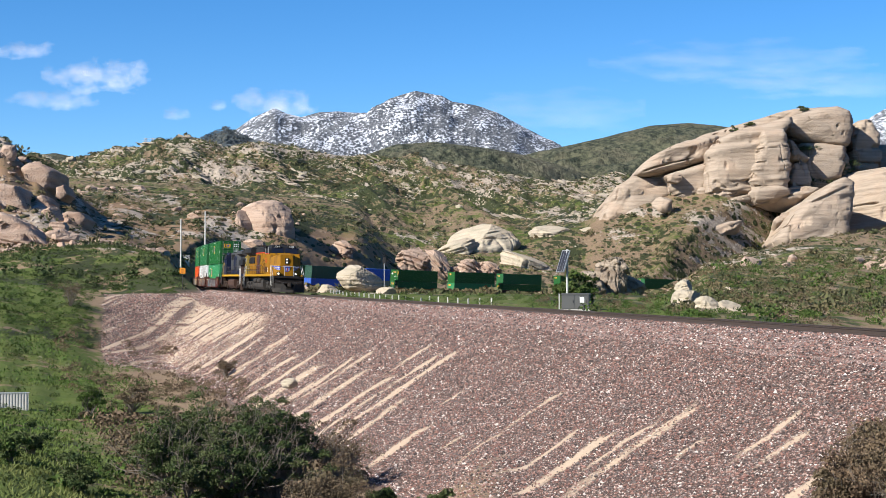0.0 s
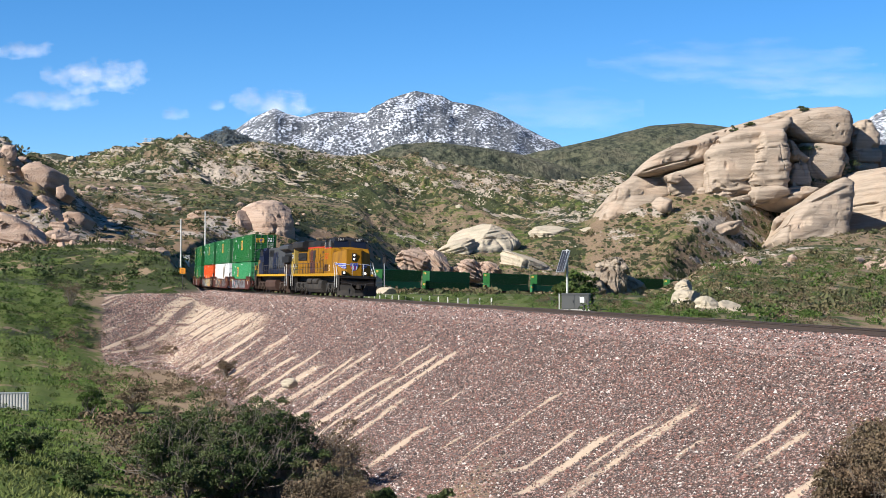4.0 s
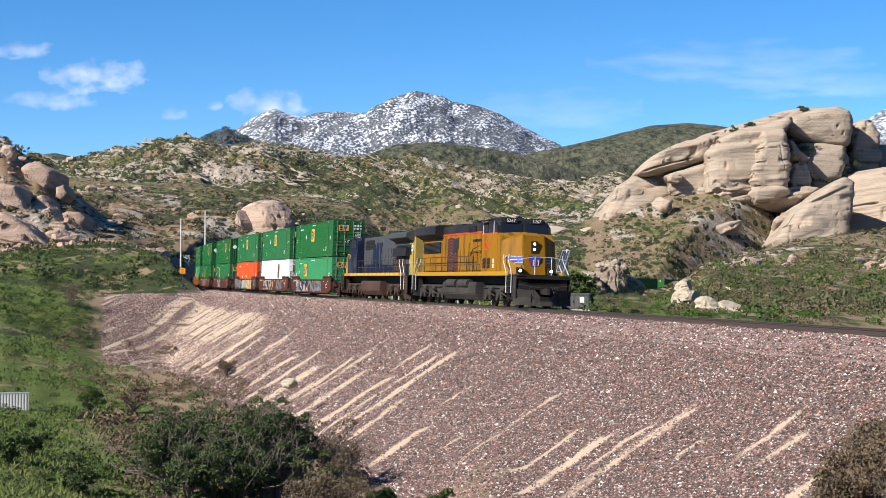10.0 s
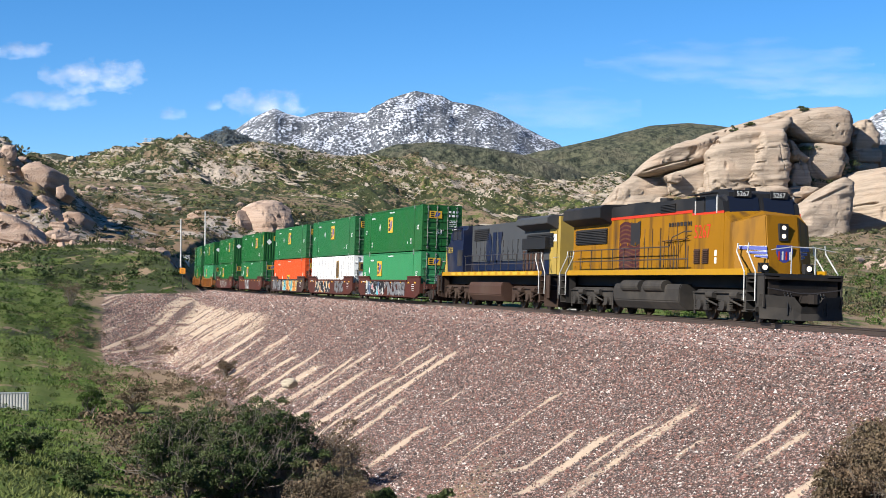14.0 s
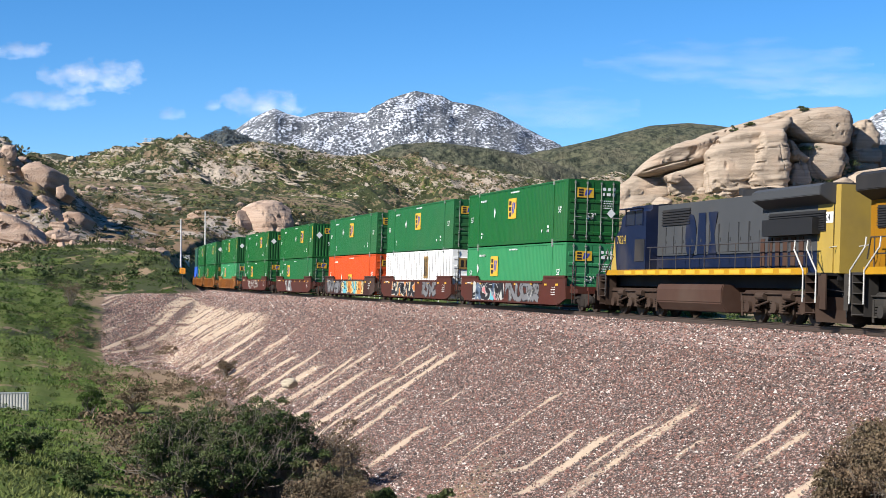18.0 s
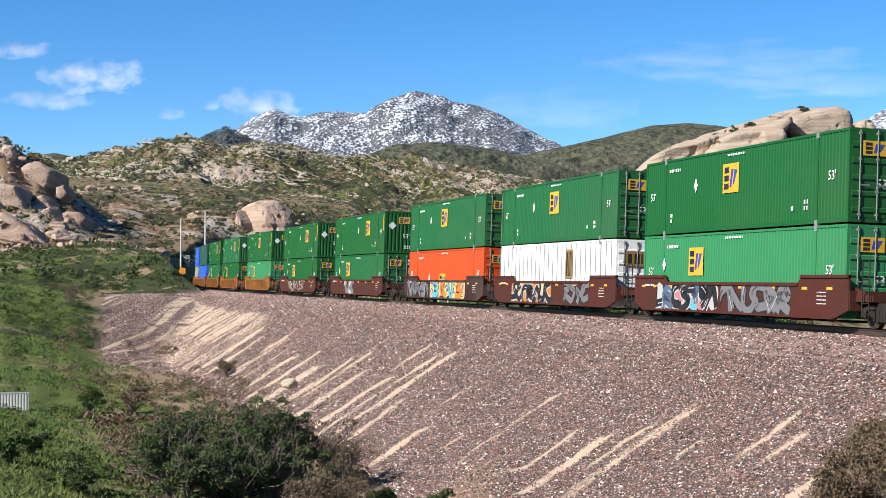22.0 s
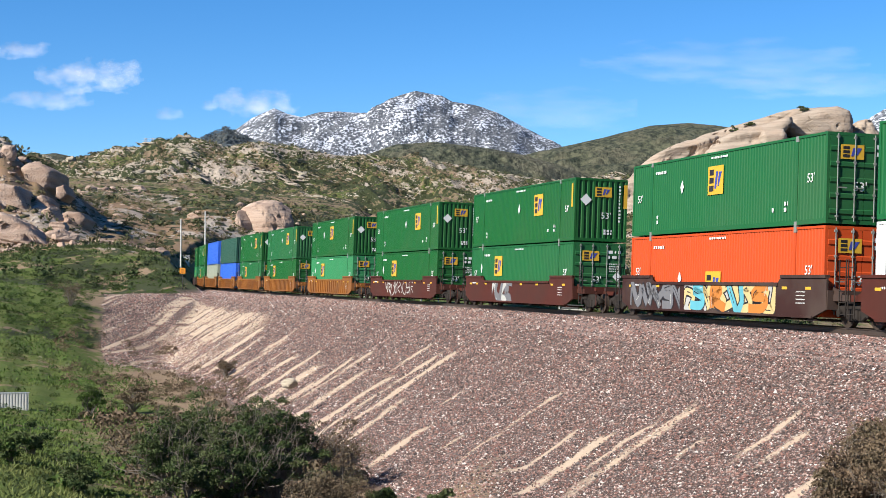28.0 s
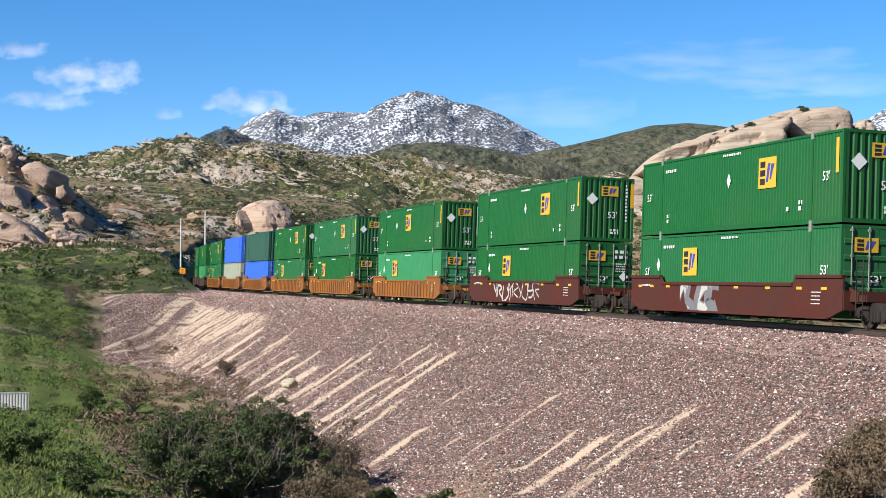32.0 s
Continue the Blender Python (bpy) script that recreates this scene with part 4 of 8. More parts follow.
def coupler(sg, x, L):
    bm = bmesh.new()
    a, b = sorted((sg * x, sg * (x + L)))
    box(bm, a, b, -0.12, 0.12, 0.72, 0.98)
    drum(bm, (sg * (x + L - 0.12), 0, 0.86), "z", 0.2, 0.16, 10)
    return bm


def well_wagon(paint, ribs, art, front, rear, colour, near=True):
    """front, rear: 'c' own bogie and coupler, 's' a bogie shared with the next unit (carried by this one), 'o' none."""
    ob = thing("well_wagon", colour + " steel container well wagon" + (" with sprayed graffiti" if art else ""), "railway wagon", "wagons of the train")
    for sg in (-1, 1):
        part("side_sill", kept(("well", sg, paint.name, ribs), lambda: mesh_of("side_sill", well_side(sg, paint, ribs), paint)), None, ob)
    for sg in (-1, 1):
        part("end_deck", kept(("deck", sg, paint.name), lambda: mesh_of("end_deck", end_deck(sg), paint)), None, ob)
    for k in range(-3, 4):
        def beam():
            bm = bmesh.new()
            box(bm, -0.25, 0.25, -1.41, 1.41, 0.17, 0.22)
            return mesh_of("floor_beam", bm, paint)
        part("floor_beam", kept(("beam", paint.name), beam), None, ob).location = (k * 2.5, 0, 0)
    for sg, kind in ((1, front), (-1, rear)):
        if near:
            part("ladder", kept(("ladder", sg), lambda: mesh_of("ladder", ladder(sg), TRUCK)), None, ob)
        if kind == "c":
            freight_bogie(ob, sg * 9.85, 0.42, near)
            part("coupler", kept(("cp", sg), lambda: mesh_of("coupler", coupler(sg, 9.5, 2.2), TRUCK)), None, ob)
            bm = bmesh.new()
            a, b = sorted((sg * 9.5, sg * 11.1))
            box(bm, a, b, -0.35, 0.35, 0.78, 1.06)
            a, b = sorted((sg * 10.9, sg * 11.1))
            box(bm, a, b, -1.3, 1.3, 0.95, 1.1)
            for y in (-1.25, 1.25):
                rod(bm, [(sg * 11.0, y, 1.0), (sg * 11.0, y, 0.3)], 0.025, 5)
            part("end_sill", bm, paint, ob)
        elif kind == "s":
            freight_bogie(ob, sg * 9.62, 0.48, near)
    y = -1.472
    if near:
        for k, x in enumerate((-7.6, -6.4, -4.8, 1.2, 3.6, 5.8, 7.4)):
            part("reflector", panel(x - 0.18, x + 0.18, 1.16, 1.25, 0, y - 0.002), LOGO_YELLOW, ob)
        bars(ob, pose(6.9, y, 1.1), 4, 0.6, 0.03, 0.12, seed=31)
        bars(ob, pose(-7.0, y, 1.28), 1, 0.9, 0.07, 0.3, seed=32)
    for k, (x0, x1, style) in enumerate(art):
        graffiti(ob, x0, x1, 0.31, 1.36, y, style, 40 + k + int(10 * abs(x0)))
    return ob

# ---- locomotives: x towards the cab, z from the rail ----
def six_wheel_bogie(parent, x, paint):
    bm = bmesh.new()
    box(bm, -0.35, 0.35, -0.95, 0.95, 0.62, 0.98)
    box(bm, -2.2, 2.2, -0.5, 0.5, 0.7, 0.92)
    b = part("bogie", bm, paint, parent)
    b.location = (x, 0, 0)
    for sg in (-1, 1):
        def make():
            bm = bmesh.new()
            y0, y1 = sorted((sg * 1.06, sg * 1.20))
            prism(bm, [(-2.75, 0.95), (-2.3, 1.12), (2.3, 1.12), (2.75, 0.95), (2.75, 0.72), (2.35, 0.74), (2.28, 0.36), (1.68, 0.36), (1.55, 0.74), (0.35, 0.74), (0.30, 0.36), (-0.30, 0.36), (-0.35, 0.74),
                       (-1.55, 0.74), (-1.68, 0.36), (-2.28, 0.36), (-2.35, 0.74), (-2.75, 0.72)], y0, y1)
            for ax in (-1.98, 0, 1.98):
                drum(bm, (ax, sg * 1.24, 0.54), "y", 0.19, 0.08, 14)
                for dx in (-0.42, 0.42):
                    for k in range(4):
                        drum(bm, (ax + dx, sg * 1.14, 0.46 + k * 0.085), "z", 0.10, 0.025, 9)
                    box(bm, ax + dx - 0.13, ax + dx + 0.13, sg * 1.14 - 0.1, sg * 1.14 + 0.1, 0.36, 0.42)
            for ax in (-1.0, 1.0):
                drum(bm, (ax, sg * 1.26, 0.92), "x", 0.13, 0.30, 12)
                rod(bm, [(ax - 0.5, sg * 1.25, 0.75), (ax + 0.5, sg * 1.25, 0.55)], 0.035, 6)
            rod(bm, [(-2.6, sg * 1.27, 1.0), (2.6, sg * 1.27, 1.0)], 0.025, 6)
            for ax in (-2.55, 2.55):
                rod(bm, [(ax, sg * 1.2, 0.9), (ax, sg * 1.2, 0.22)], 0.05, 6)
            return mesh_of("side_frame", bm, paint, 0.015, 1)
        part("side_frame", kept(("six", sg, paint.name), make), None, b)
    for dx in (-1.98, 0, 1.98):
        w = part("wheelset", kept(("ws", 0.53), lambda: wheelset_mesh(0.53, 26)), None, b)
        w.location = (dx, 0, 0.53)
        WHEELS.append((w, dx, 0.53))


def railing(parent, pts, material, height=1.0, y=0.0, name="handrail"):
    bm = bmesh.new()
    rod(bm, pts, 0.022, 6)
    return part(name, bm, material, parent)


def louvres(bm, x0, x1, y, z0, z1, n, out):
    for k in range(n):
        z = z0 + (z1 - z0) * k / n
        a, b = sorted((y, y + out * 0.04))
        box(bm, x0, x1, a, b, z, z + (z1 - z0) / n * 0.45)


def locomotive(kind):
    up = kind == "yellow"
    ob = thing("locomotive", "yellow and dark grey diesel freight locomotive with lit headlights" if up else "navy, grey and yellow diesel freight locomotive running cab backwards", "locomotive", "locomotives of the train")
    body, top, sill = (LOCO_YELLOW, LOCO_GREY, LOCO_SILL) if up else (LOCO_LIGHT, LOCO_LIGHT, LOCO_SILL)
    cabp = LOCO_YELLOW if up else LOCO_BLUE
    under = TRUCK_GREY if up else TRUCK_RUST
    E1 = 10.3 if up else 9.9
    half = 11.15 if up else 10.75
    # underframe and running board
    bm = bmesh.new()
    box(bm, -E1, E1, -1.50, 1.50, 1.62, 1.70)
    box(bm, -E1, E1, -0.9, 0.9, 1.2, 1.62)
    part("underframe", bm, BLACK, ob)
    for sg in (-1, 1):
        bm = bmesh.new()
        a, b = sorted((sg * 1.46, sg * 1.53))
        box(bm, -E1 + 0.9, E1 - 1.2, a, b, 1.64, 1.86)
        part("side_sill", bm, sill, ob)
    # long hood
    x0, x1 = -9.7, 4.4
    hw = 0.98
    band = 4.10
    if up:
        bm = bmesh.new()
        box(bm, x0, x1, -hw, hw, 1.7, band)
        part("hood", bm, body, ob, bevel=0.03)
        bm = bmesh.new()
        prism(bm, [(x0, band), (x1, band), (x1, 4.62), (x0, 4.62)], -hw - 0.01, hw + 0.01)
        part("hood_top", bm, top, ob, "dark grey hood top", 0.06)
        for sg in (-1, 1):
            part("stripe", (lambda bm: (box(bm, -5.4, x1, *sorted((sg * (hw + 0.008), sg * (hw + 0.016))), band - 0.06, band + 0.05), bm)[1])(bmesh.new()), LOCO_RED, ob, "red stripe")
    else:
        bm = bmesh.new()
        box(bm, x0, x1, -hw, hw, 2.42, 4.45)
        part("hood", bm, body, ob, bevel=0.04)
        bm = bmesh.new()
        box(bm, x0 + 0.5, x1, -hw - 0.004, hw + 0.004, 1.7, 2.42)
        part("hood_base", bm, LOCO_BLUE, ob, "navy lower hood band")
    # flared radiator end
    bm = bmesh.new()
    zr = 4.72 if up else 4.55
    rx0, rx1 = (-10.0, -5.2) if up else (-9.75, -5.0)
    sect = [(-1.52, 4.16), (-1.52, zr - 0.12), (-1.3, zr), (1.3, zr), (1.52, zr - 0.12), (1.52, 4.16), (1.0, 3.9), (-1.0, 3.9)]
    va = [bm.verts.new((rx0, y, z)) for y, z in sect]
    vb = [bm.verts.new((rx1, y, z)) for y, z in sect]
    bm.faces.new(va[::-1])
    bm.faces.new(vb)
    for k in range(len(sect)):
        j = (k + 1) % len(sect)
        bm.faces.new((va[k], va[j], vb[j], vb[k]))
    bmesh.ops.recalc_face_normals(bm, faces=bm.faces)
    part("radiator_housing", bm, LOCO_GREY if up else LOCO_LIGHT, ob, "", 0.02)
    for sg in (-1, 1):
        bm = bmesh.new()
        box(bm, rx0 + 0.5, rx1 - 0.4, *sorted((sg * 1.0, sg * 1.03)), 3.05, 3.72)
        louvres(bm, rx0 + 0.5, rx1 - 0.4, sg * 1.03, 3.1, 3.7, 8, sg)
        part("radiator_grille", bm, BLACK, ob)
    # rear end
    endp = LOCO_YELLOW if up else PALE_YELLOW
    bm = bmesh.new()
    box(bm, x0 - 0.36, x0 + 0.02, -0.94, 0.94, 1.7, 4.5)
    part("hood_end", bm, endp, ob, "pale yellow hood end" if not up else "", 0.05)
    if not up:
        bm = bmesh.new()
        box(bm, x0 + 0.0, x0 + 1.0, -hw - 0.006, hw + 0.006, 1.72, 4.46)
        part("hood_corner", bm, PALE_YELLOW, ob, "pale yellow hood corner", 0.03)
        for sg in (-1, 1):
            m = pose(x0 + 0.5, sg * 0.995, 3.35, 0, 0, 0 if sg < 0 else 180)
            part("number_board", panel(-0.5, 0.5, -0.05, 0.3), MARK_WHITE, ob).matrix_local = m
            lettering("road_number", "7824", 0.32, LOGO_DARK, ob, m @ pose(0, -0.006, 0.02), "dark road number 7824")
    # hood doors
    for sg in (-1, 1):
        xs = np.arange(-4.6, 3.6, 0.82)
        for k, x in enumerate(xs):
            bm = bmesh.new()
            box(bm, x, x + 0.72, *sorted((sg * hw, sg * (hw + 0.022))), 2.5 if not up else 1.85, 3.55 if k % 3 else 3.2)
            box(bm, x + 0.6, x + 0.66, *sorted((sg * (hw + 0.02), sg * (hw + 0.05))), 2.9, 3.02)
            door = part("hood_door", bm, body, ob)
            bm = bmesh.new()
            box(bm, x + 0.73, x + 0.79, *sorted((sg * hw, sg * (hw + 0.012))), 2.5 if not up else 1.85, 3.55)
            part("door_joint", bm, BLACK, door)
        bm = bmesh.new()
        box(bm, 0.2 if up else 1.2, 1.7 if up else 3.9, *sorted((sg * (hw - 0.02), sg * (hw + 0.02))), 4.14 if up else 3.62, 4.5 if up else 4.25)
        louvres(bm, 0.2 if up else 1.2, 1.7 if up else 3.9, sg * (hw + 0.02), 4.14 if up else 3.62, 4.5 if up else 4.25, 6, sg)
        part("air_intake", bm, BLACK, ob)
    # roof details
    bm = bmesh.new()
    drum(bm, (-1.5, 0, 4.75), "z", 0.28, 0.12, 16)
    box(bm, -4.4, -2.4, -0.6, 0.6, 4.45, 4.74)
    part("exhaust_stack", bm, BLACK, ob)
    for rxx in ((-8.8, -6.6) if up else (-8.4, -6.4)):
        bm = bmesh.new()
        drum(bm, (rxx, 0, zr + 0.03), "z", 0.85, 0.05, 20)
        part("roof_fan", bm, BLACK, ob)
    # cab and nose
    cw = 1.50
    zc = 4.74 if up else 4.50
    bm = bmesh.new()
    prism(bm, [(4.4, 1.7), (7.15, 1.7), (7.15, zc - 0.95), (6.85, zc - 0.1), (6.6, zc), (4.4, zc)], -cw, cw)
    bmesh.ops.bevel(bm, geom=[e for e in bm.edges if abs(e.verts[0].co.z - e.verts[1].co.z) < 0.3 and min(e.verts[0].co.z, e.verts[1].co.z) > zc - 0.2 and abs(e.verts[0].co.y - e.verts[1].co.y) < 0.01], offset=0.28, segments=3, affect="EDGES")
    part("cab", bm, LOCO_GREY if up else LOCO_BLUE, ob)
    zn = zc - 1.15
    if up:
        for sg in (-1, 1):
            bm = bmesh.new()
            box(bm, 4.42, 7.16, *sorted((sg * cw, sg * (cw + 0.012))), 1.72, 3.86)
            part("cab_side_panel", bm, LOCO_YELLOW, ob)
            bm = bmesh.new()
            box(bm, 4.40, 7.14, *sorted((sg * (cw + 0.002), sg * (cw + 0.014))), 3.86, 3.95)
            part("stripe", bm, LOCO_RED, ob, "red stripe")
    # nose with chamfered cheeks
    bm = bmesh.new()
    lo = [(7.15, -cw), (8.1, -cw), (8.95, -0.62), (8.95, 0.62), (8.1, cw), (7.15, cw)]
    hi = [(7.05, -cw, zn + 0.35), (7.75, -cw, zn - 0.10), (8.60, -0.62, zn + 0.18), (8.60, 0.62, zn + 0.18), (7.75, cw, zn - 0.10), (7.05, cw, zn + 0.35)]
    a = [bm.verts.new((x, y, 1.7)) for x, y in lo]
    b = [bm.verts.new(p) for p in hi]
    for k in range(6):
        bm.faces.new((a[k], a[(k + 1) % 6], b[(k + 1) % 6], b[k]))
    c = bm.verts.new((7.1, 0, zn + 0.42))
    for k in range(6):
        bm.faces.new((b[k], b[(k + 1) % 6], c))
    bm.faces.new(a[::-1])
    bmesh.ops.recalc_face_normals(bm, faces=bm.faces)
    part("nose", bm, LOCO_YELLOW if up else LOCO_BLUE, ob, "", 0.03)
    if not up:
        bm = bmesh.new()
        for q in (((8.1, -cw), (8.95, -0.62), (8.60, -0.62, zn + 0.18), (7.75, -cw, zn - 0.10)), ((8.95, -0.62), (8.95, 0.62), (8.60, 0.62, zn + 0.18), (8.60, -0.62, zn + 0.18)),
                  ((8.95, 0.62), (8.1, cw), (7.75, cw, zn - 0.10), (8.60, 0.62, zn + 0.18))):
            bm.faces.new([bm.verts.new((p[0] + 0.012, p[1] * 1.008, p[2] if len(p) > 2 else 1.72)) for p in q])
        part("nose_front", bm, PALE_YELLOW, ob, "yellow nose front")
    # windscreens, side windows
    dx = 0.33 / 0.95
    for sg in (-1, 1):
        for y0, y1 in ((sg * 0.10, sg * 1.28),):
            bm = bmesh.new()
            zb, zt = zc - 0.86, zc - 0.26
            f = lambda z: 7.15 - (z - (zc - 0.95)) * 0.353 + 0.02
            ya, yb = sorted((y0, y1))
            vs = [bm.verts.new((f(z), y, z)) for y, z in ((ya, zb), (yb, zb), (yb, zt), (ya, zt))]
            bm.faces.new(vs)
            vs2 = [bm.verts.new((f(z) - 0.05, y, z)) for y, z in ((ya, zb), (yb, zb), (yb, zt), (ya, zt))]
            bm.faces.new(vs2[::-1])
            part("windscreen", bm, GLASS, ob, "dark windscreen")
        for k, (xa, xb) in enumerate(((4.75, 5.45), (5.6, 6.5))):
            bm = bmesh.new()
            box(bm, xa, xb, *sorted((sg * (cw - 0.02), sg * (cw + 0.02))), zc - 0.80, zc - 0.22)
            part("side_window", bm, GLASS if k else (BLACK if up else GLASS), ob, "dark cab side window")
        for xa in (4.68, 6.52):
            bm = bmesh.new()
            box(bm, xa, xa + 0.06, *sorted((sg * cw, sg * (cw + 0.04))), zc - 0.86, zc - 0.16)
            part("window_post", bm, RAIL_WHITE if up else LOCO_BLUE, ob)
        bm = bmesh.new()
        prism(bm, [(4.65, zc - 0.16), (6.6, zc - 0.16), (6.6, zc - 0.12), (4.65, zc - 0.12)], *sorted((sg * cw, sg * (cw + 0.3))))
        part("sun_visor", bm, LOCO_GREY if up else LOCO_BLUE, ob)
        # number boards over the windscreens
        nb = thing_board(ob, sg, zc, up)
    bm = bmesh.new()
    box(bm, 5.0, 5.5, -0.5, 0.5, zc, zc + 0.09)
    rod(bm, [(4.7, -0.9, zc + 0.05), (6.4, -0.9, zc + 0.05)], 0.03, 5)
    box(bm, 5.9, 6.3, -0.12, 0.12, zc, zc + 0.14)
    part("roof_equipment", bm, LOCO_GREY, ob)
    # headlights
    bm = bmesh.new()
    box(bm, 8.66, 8.80, -0.17, 0.17, 2.88 if up else 2.7, 3.48 if up else 3.3)
    part("headlight_housing", bm, BLACK, ob, bevel=0.02)
    for z in (3.04, 3.33):
        bm = bmesh.new()
        drum(bm, (8.80, 0, z - (0 if up else 0.18)), "x", 0.075, 0.02, 16)
        part("headlight", bm, LAMP_ON if up else MARK_WHITE, ob, "lit round headlight" if up else "unlit round headlight")
    for sg in (-1, 1):
        bm = bmesh.new()
        box(bm, 8.85, 9.10, sg * 0.85 - 0.15, sg * 0.85 + 0.15, 1.74, 2.08)
        part("ditch_light_box", bm, BLACK, ob, bevel=0.02)
        bm = bmesh.new()
        drum(bm, (9.11, sg * 0.85, 1.92), "x", 0.09, 0.02, 14)
        part("ditch_light", bm, LAMP_ON if up else MARK_WHITE, ob, "lit ditch light" if up else "unlit ditch light")
    if up:
        # winged emblem across the nose
        for sg in (-1, 1):
            u = Vector((8.95 - 8.1, (0.62 - cw), 0)).normalized()
            for k, (za, zb, reach) in enumerate(((2.52, 2.66, 1.0), (2.38, 2.48, 0.72), (2.26, 2.34, 0.45))):
                bm = bmesh.new()
                for nm, (grow, lift) in enumerate(((0.016, 0.020), (0.0, 0.026))):
                    pts = []
                    for r, z in ((0, za - grow), (reach + grow, za + 0.03), (reach + grow, zb + grow), (0, zb + grow)):
                        t = (z - 1.7) / (zn + 0.04 - 1.7)
                        x = 8.95 - 0.35 * t - r * 0.70 * 1.0
                        y = 0.62 + r * 0.72
                        pts.append(bm.verts.new((x + lift * 1.4, sg * (y + lift), z)))
                    bm.faces.new(pts if sg > 0 else pts[::-1]).material_index = nm
                part("wing_stripe", bm, [MARK_WHITE, LOGO_BLUE], ob, "blue winged nose stripe")
        bm = bmesh.new()
        x = 8.66
        prism(bm, [(-0.30, 2.72), (0.30, 2.72), (0.32, 2.45), (0.18, 2.18), (0, 2.08), (-0.18, 2.18), (-0.32, 2.45)], -0.02, 0.0)
        sh = part("shield", bm, LOGO_BLUE, ob, "blue shield")
        sh.matrix_local = Matrix.Translation((8.86, 0, 0)) @ Matrix.Rotation(math.pi / 2, 4, "Z")
        for k in range(4):
            part("shield_stripe", panel(-0.24 + k * 0.14, -0.18 + k * 0.14, 2.2, 2.5, 0, -0.024), MARK_WHITE if k % 2 else LOCO_RED, sh)
        # flag emblem and lettering on the hood
        for sg in (-1, 1):
            turn = pose(0, sg * (hw + 0.026), 0, 0, 0, 0 if sg < 0 else 180)
            flag = thing_flag(ob)
            flag.matrix_local = turn @ pose(-2.9 * (1 if sg < 0 else -1), 0, 2.85)
            bars(ob, turn @ pose(2.6 * (1 if sg < 0 else -1), 0, 3.72), 1, 3.0, 0.16, 0.3, "lettering_bar", LOGO_DARK, 71)
            m = pose(5.35, sg * (cw + 0.014), 3.0, 0, 0, 0 if sg < 0 else 180)
            lettering("road_number", "5267", 0.72, LOCO_RED, ob, m, "red road number 5267")
            for k in range(2):
                bm = bmesh.new()
                box(bm, 4.7 + k * 0.75, 5.2 + k * 0.75, *sorted((sg * (cw + 0.01), sg * (cw + 0.03))), 2.05, 2.6)
                louvres(bm, 4.7 + k * 0.75, 5.2 + k * 0.75, sg * (cw + 0.03), 2.07, 2.58, 7, sg)
                part("vent", bm, TANK_BROWN, ob)
            bm = bmesh.new()
            for z in (2.05, 2.32):
                box(bm, 6.45, 6.62, *sorted((sg * (cw + 0.012), sg * (cw + 0.02))), z, z + 0.22)
            part("safety_label", bm, MARK_WHITE, ob)
            bm = bmesh.new()
            for xk in (0.9, 1.6, 2.3):
                rod(bm, [(xk, sg * 1.10, 1.9), (xk, sg * 1.10, 3.0)], 0.02, 5)
            rod(bm, [(0.7, sg * 1.10, 3.0), (3.2, sg * 1.10, 3.05)], 0.02, 5)
            part("pipe_rail", bm, TANK_BROWN, ob)
    else:
        for sg in (-1, 1):
            turn = pose(0, sg * (hw + 0.03), 0, 0, 0, 0 if sg < 0 else 180)
            f = 1 if sg < 0 else -1
            # three broad navy emblem forms
            forms = bmesh.new()
            ring = [(math.cos(t) * 0.5, math.sin(t) * 0.85) for t in [k * math.pi / 8 for k in range(16)]]
            prism(forms, [(-0.95 + a, 3.15 + b) for a, b in ring], -0.006, 0)
            prism(forms, [(-0.35, 2.3), (0.45, 2.3), (0.35, 4.0), (-0.25, 4.0)], -0.006, 0)
            prism(forms, [(0.6, 2.3), (1.4, 2.3), (1.15, 3.15), (1.4, 4.0), (0.6, 4.0), (0.85, 3.15)], -0.006, 0)
            part("hood_emblem", forms, LOCO_BLUE, ob, "navy emblem shapes on the grey hood").matrix_local = turn @ pose(f * 0.15, 0, 0)
            bm = bmesh.new()
            box(bm, 6.0, 7.0, *sorted((sg * cw, sg * (cw + 0.02))), 2.2, 3.1)
            part("cab_panel", bm, BLACK, ob).location = (-1.5, 0, 0)
            m = pose(7.0, sg * (cw + 0.014), 2.95, 0, 0, 0 if sg < 0 else 180)
            lettering("road_number", "7824", 0.5, PALE_YELLOW, ob, m, "pale yellow road number 7824")
            bm = bmesh.new()
            prism(bm, [(7.45, 1.72), (8.12, 1.72), (7.78, zn - 0.12)], *sorted((sg * cw, sg * (cw + 0.012))))
            part("nose_wedge", bm, PALE_YELLOW, ob, "pale yellow nose corner")
            for k in range(12):
                part("sill_marker", (lambda bm: (box(bm, -8 + k * 1.25, -7.2 + k * 1.25, *sorted((sg * 1.53, sg * 1.536)), 1.68, 1.82), bm)[1])(bmesh.new()), LOGO_YELLOW, ob)
            bm = bmesh.new()
            for k in range(6):
                box(bm, -7.8 + k * 0.55, -7.5 + k * 0.55, *sorted((sg * hw, sg * (hw + 0.03))), 1.9, 2.9)
            part("vent", bm, TANK_BROWN, ob)
            bm = bmesh.new()
            box(bm, -8.9, -5.4, *sorted((sg * 1.02, sg * 1.30)), 2.95, 3.5)
            part("dynamic_brake_box", bm, LOCO_GREY, ob, bevel=0.04)
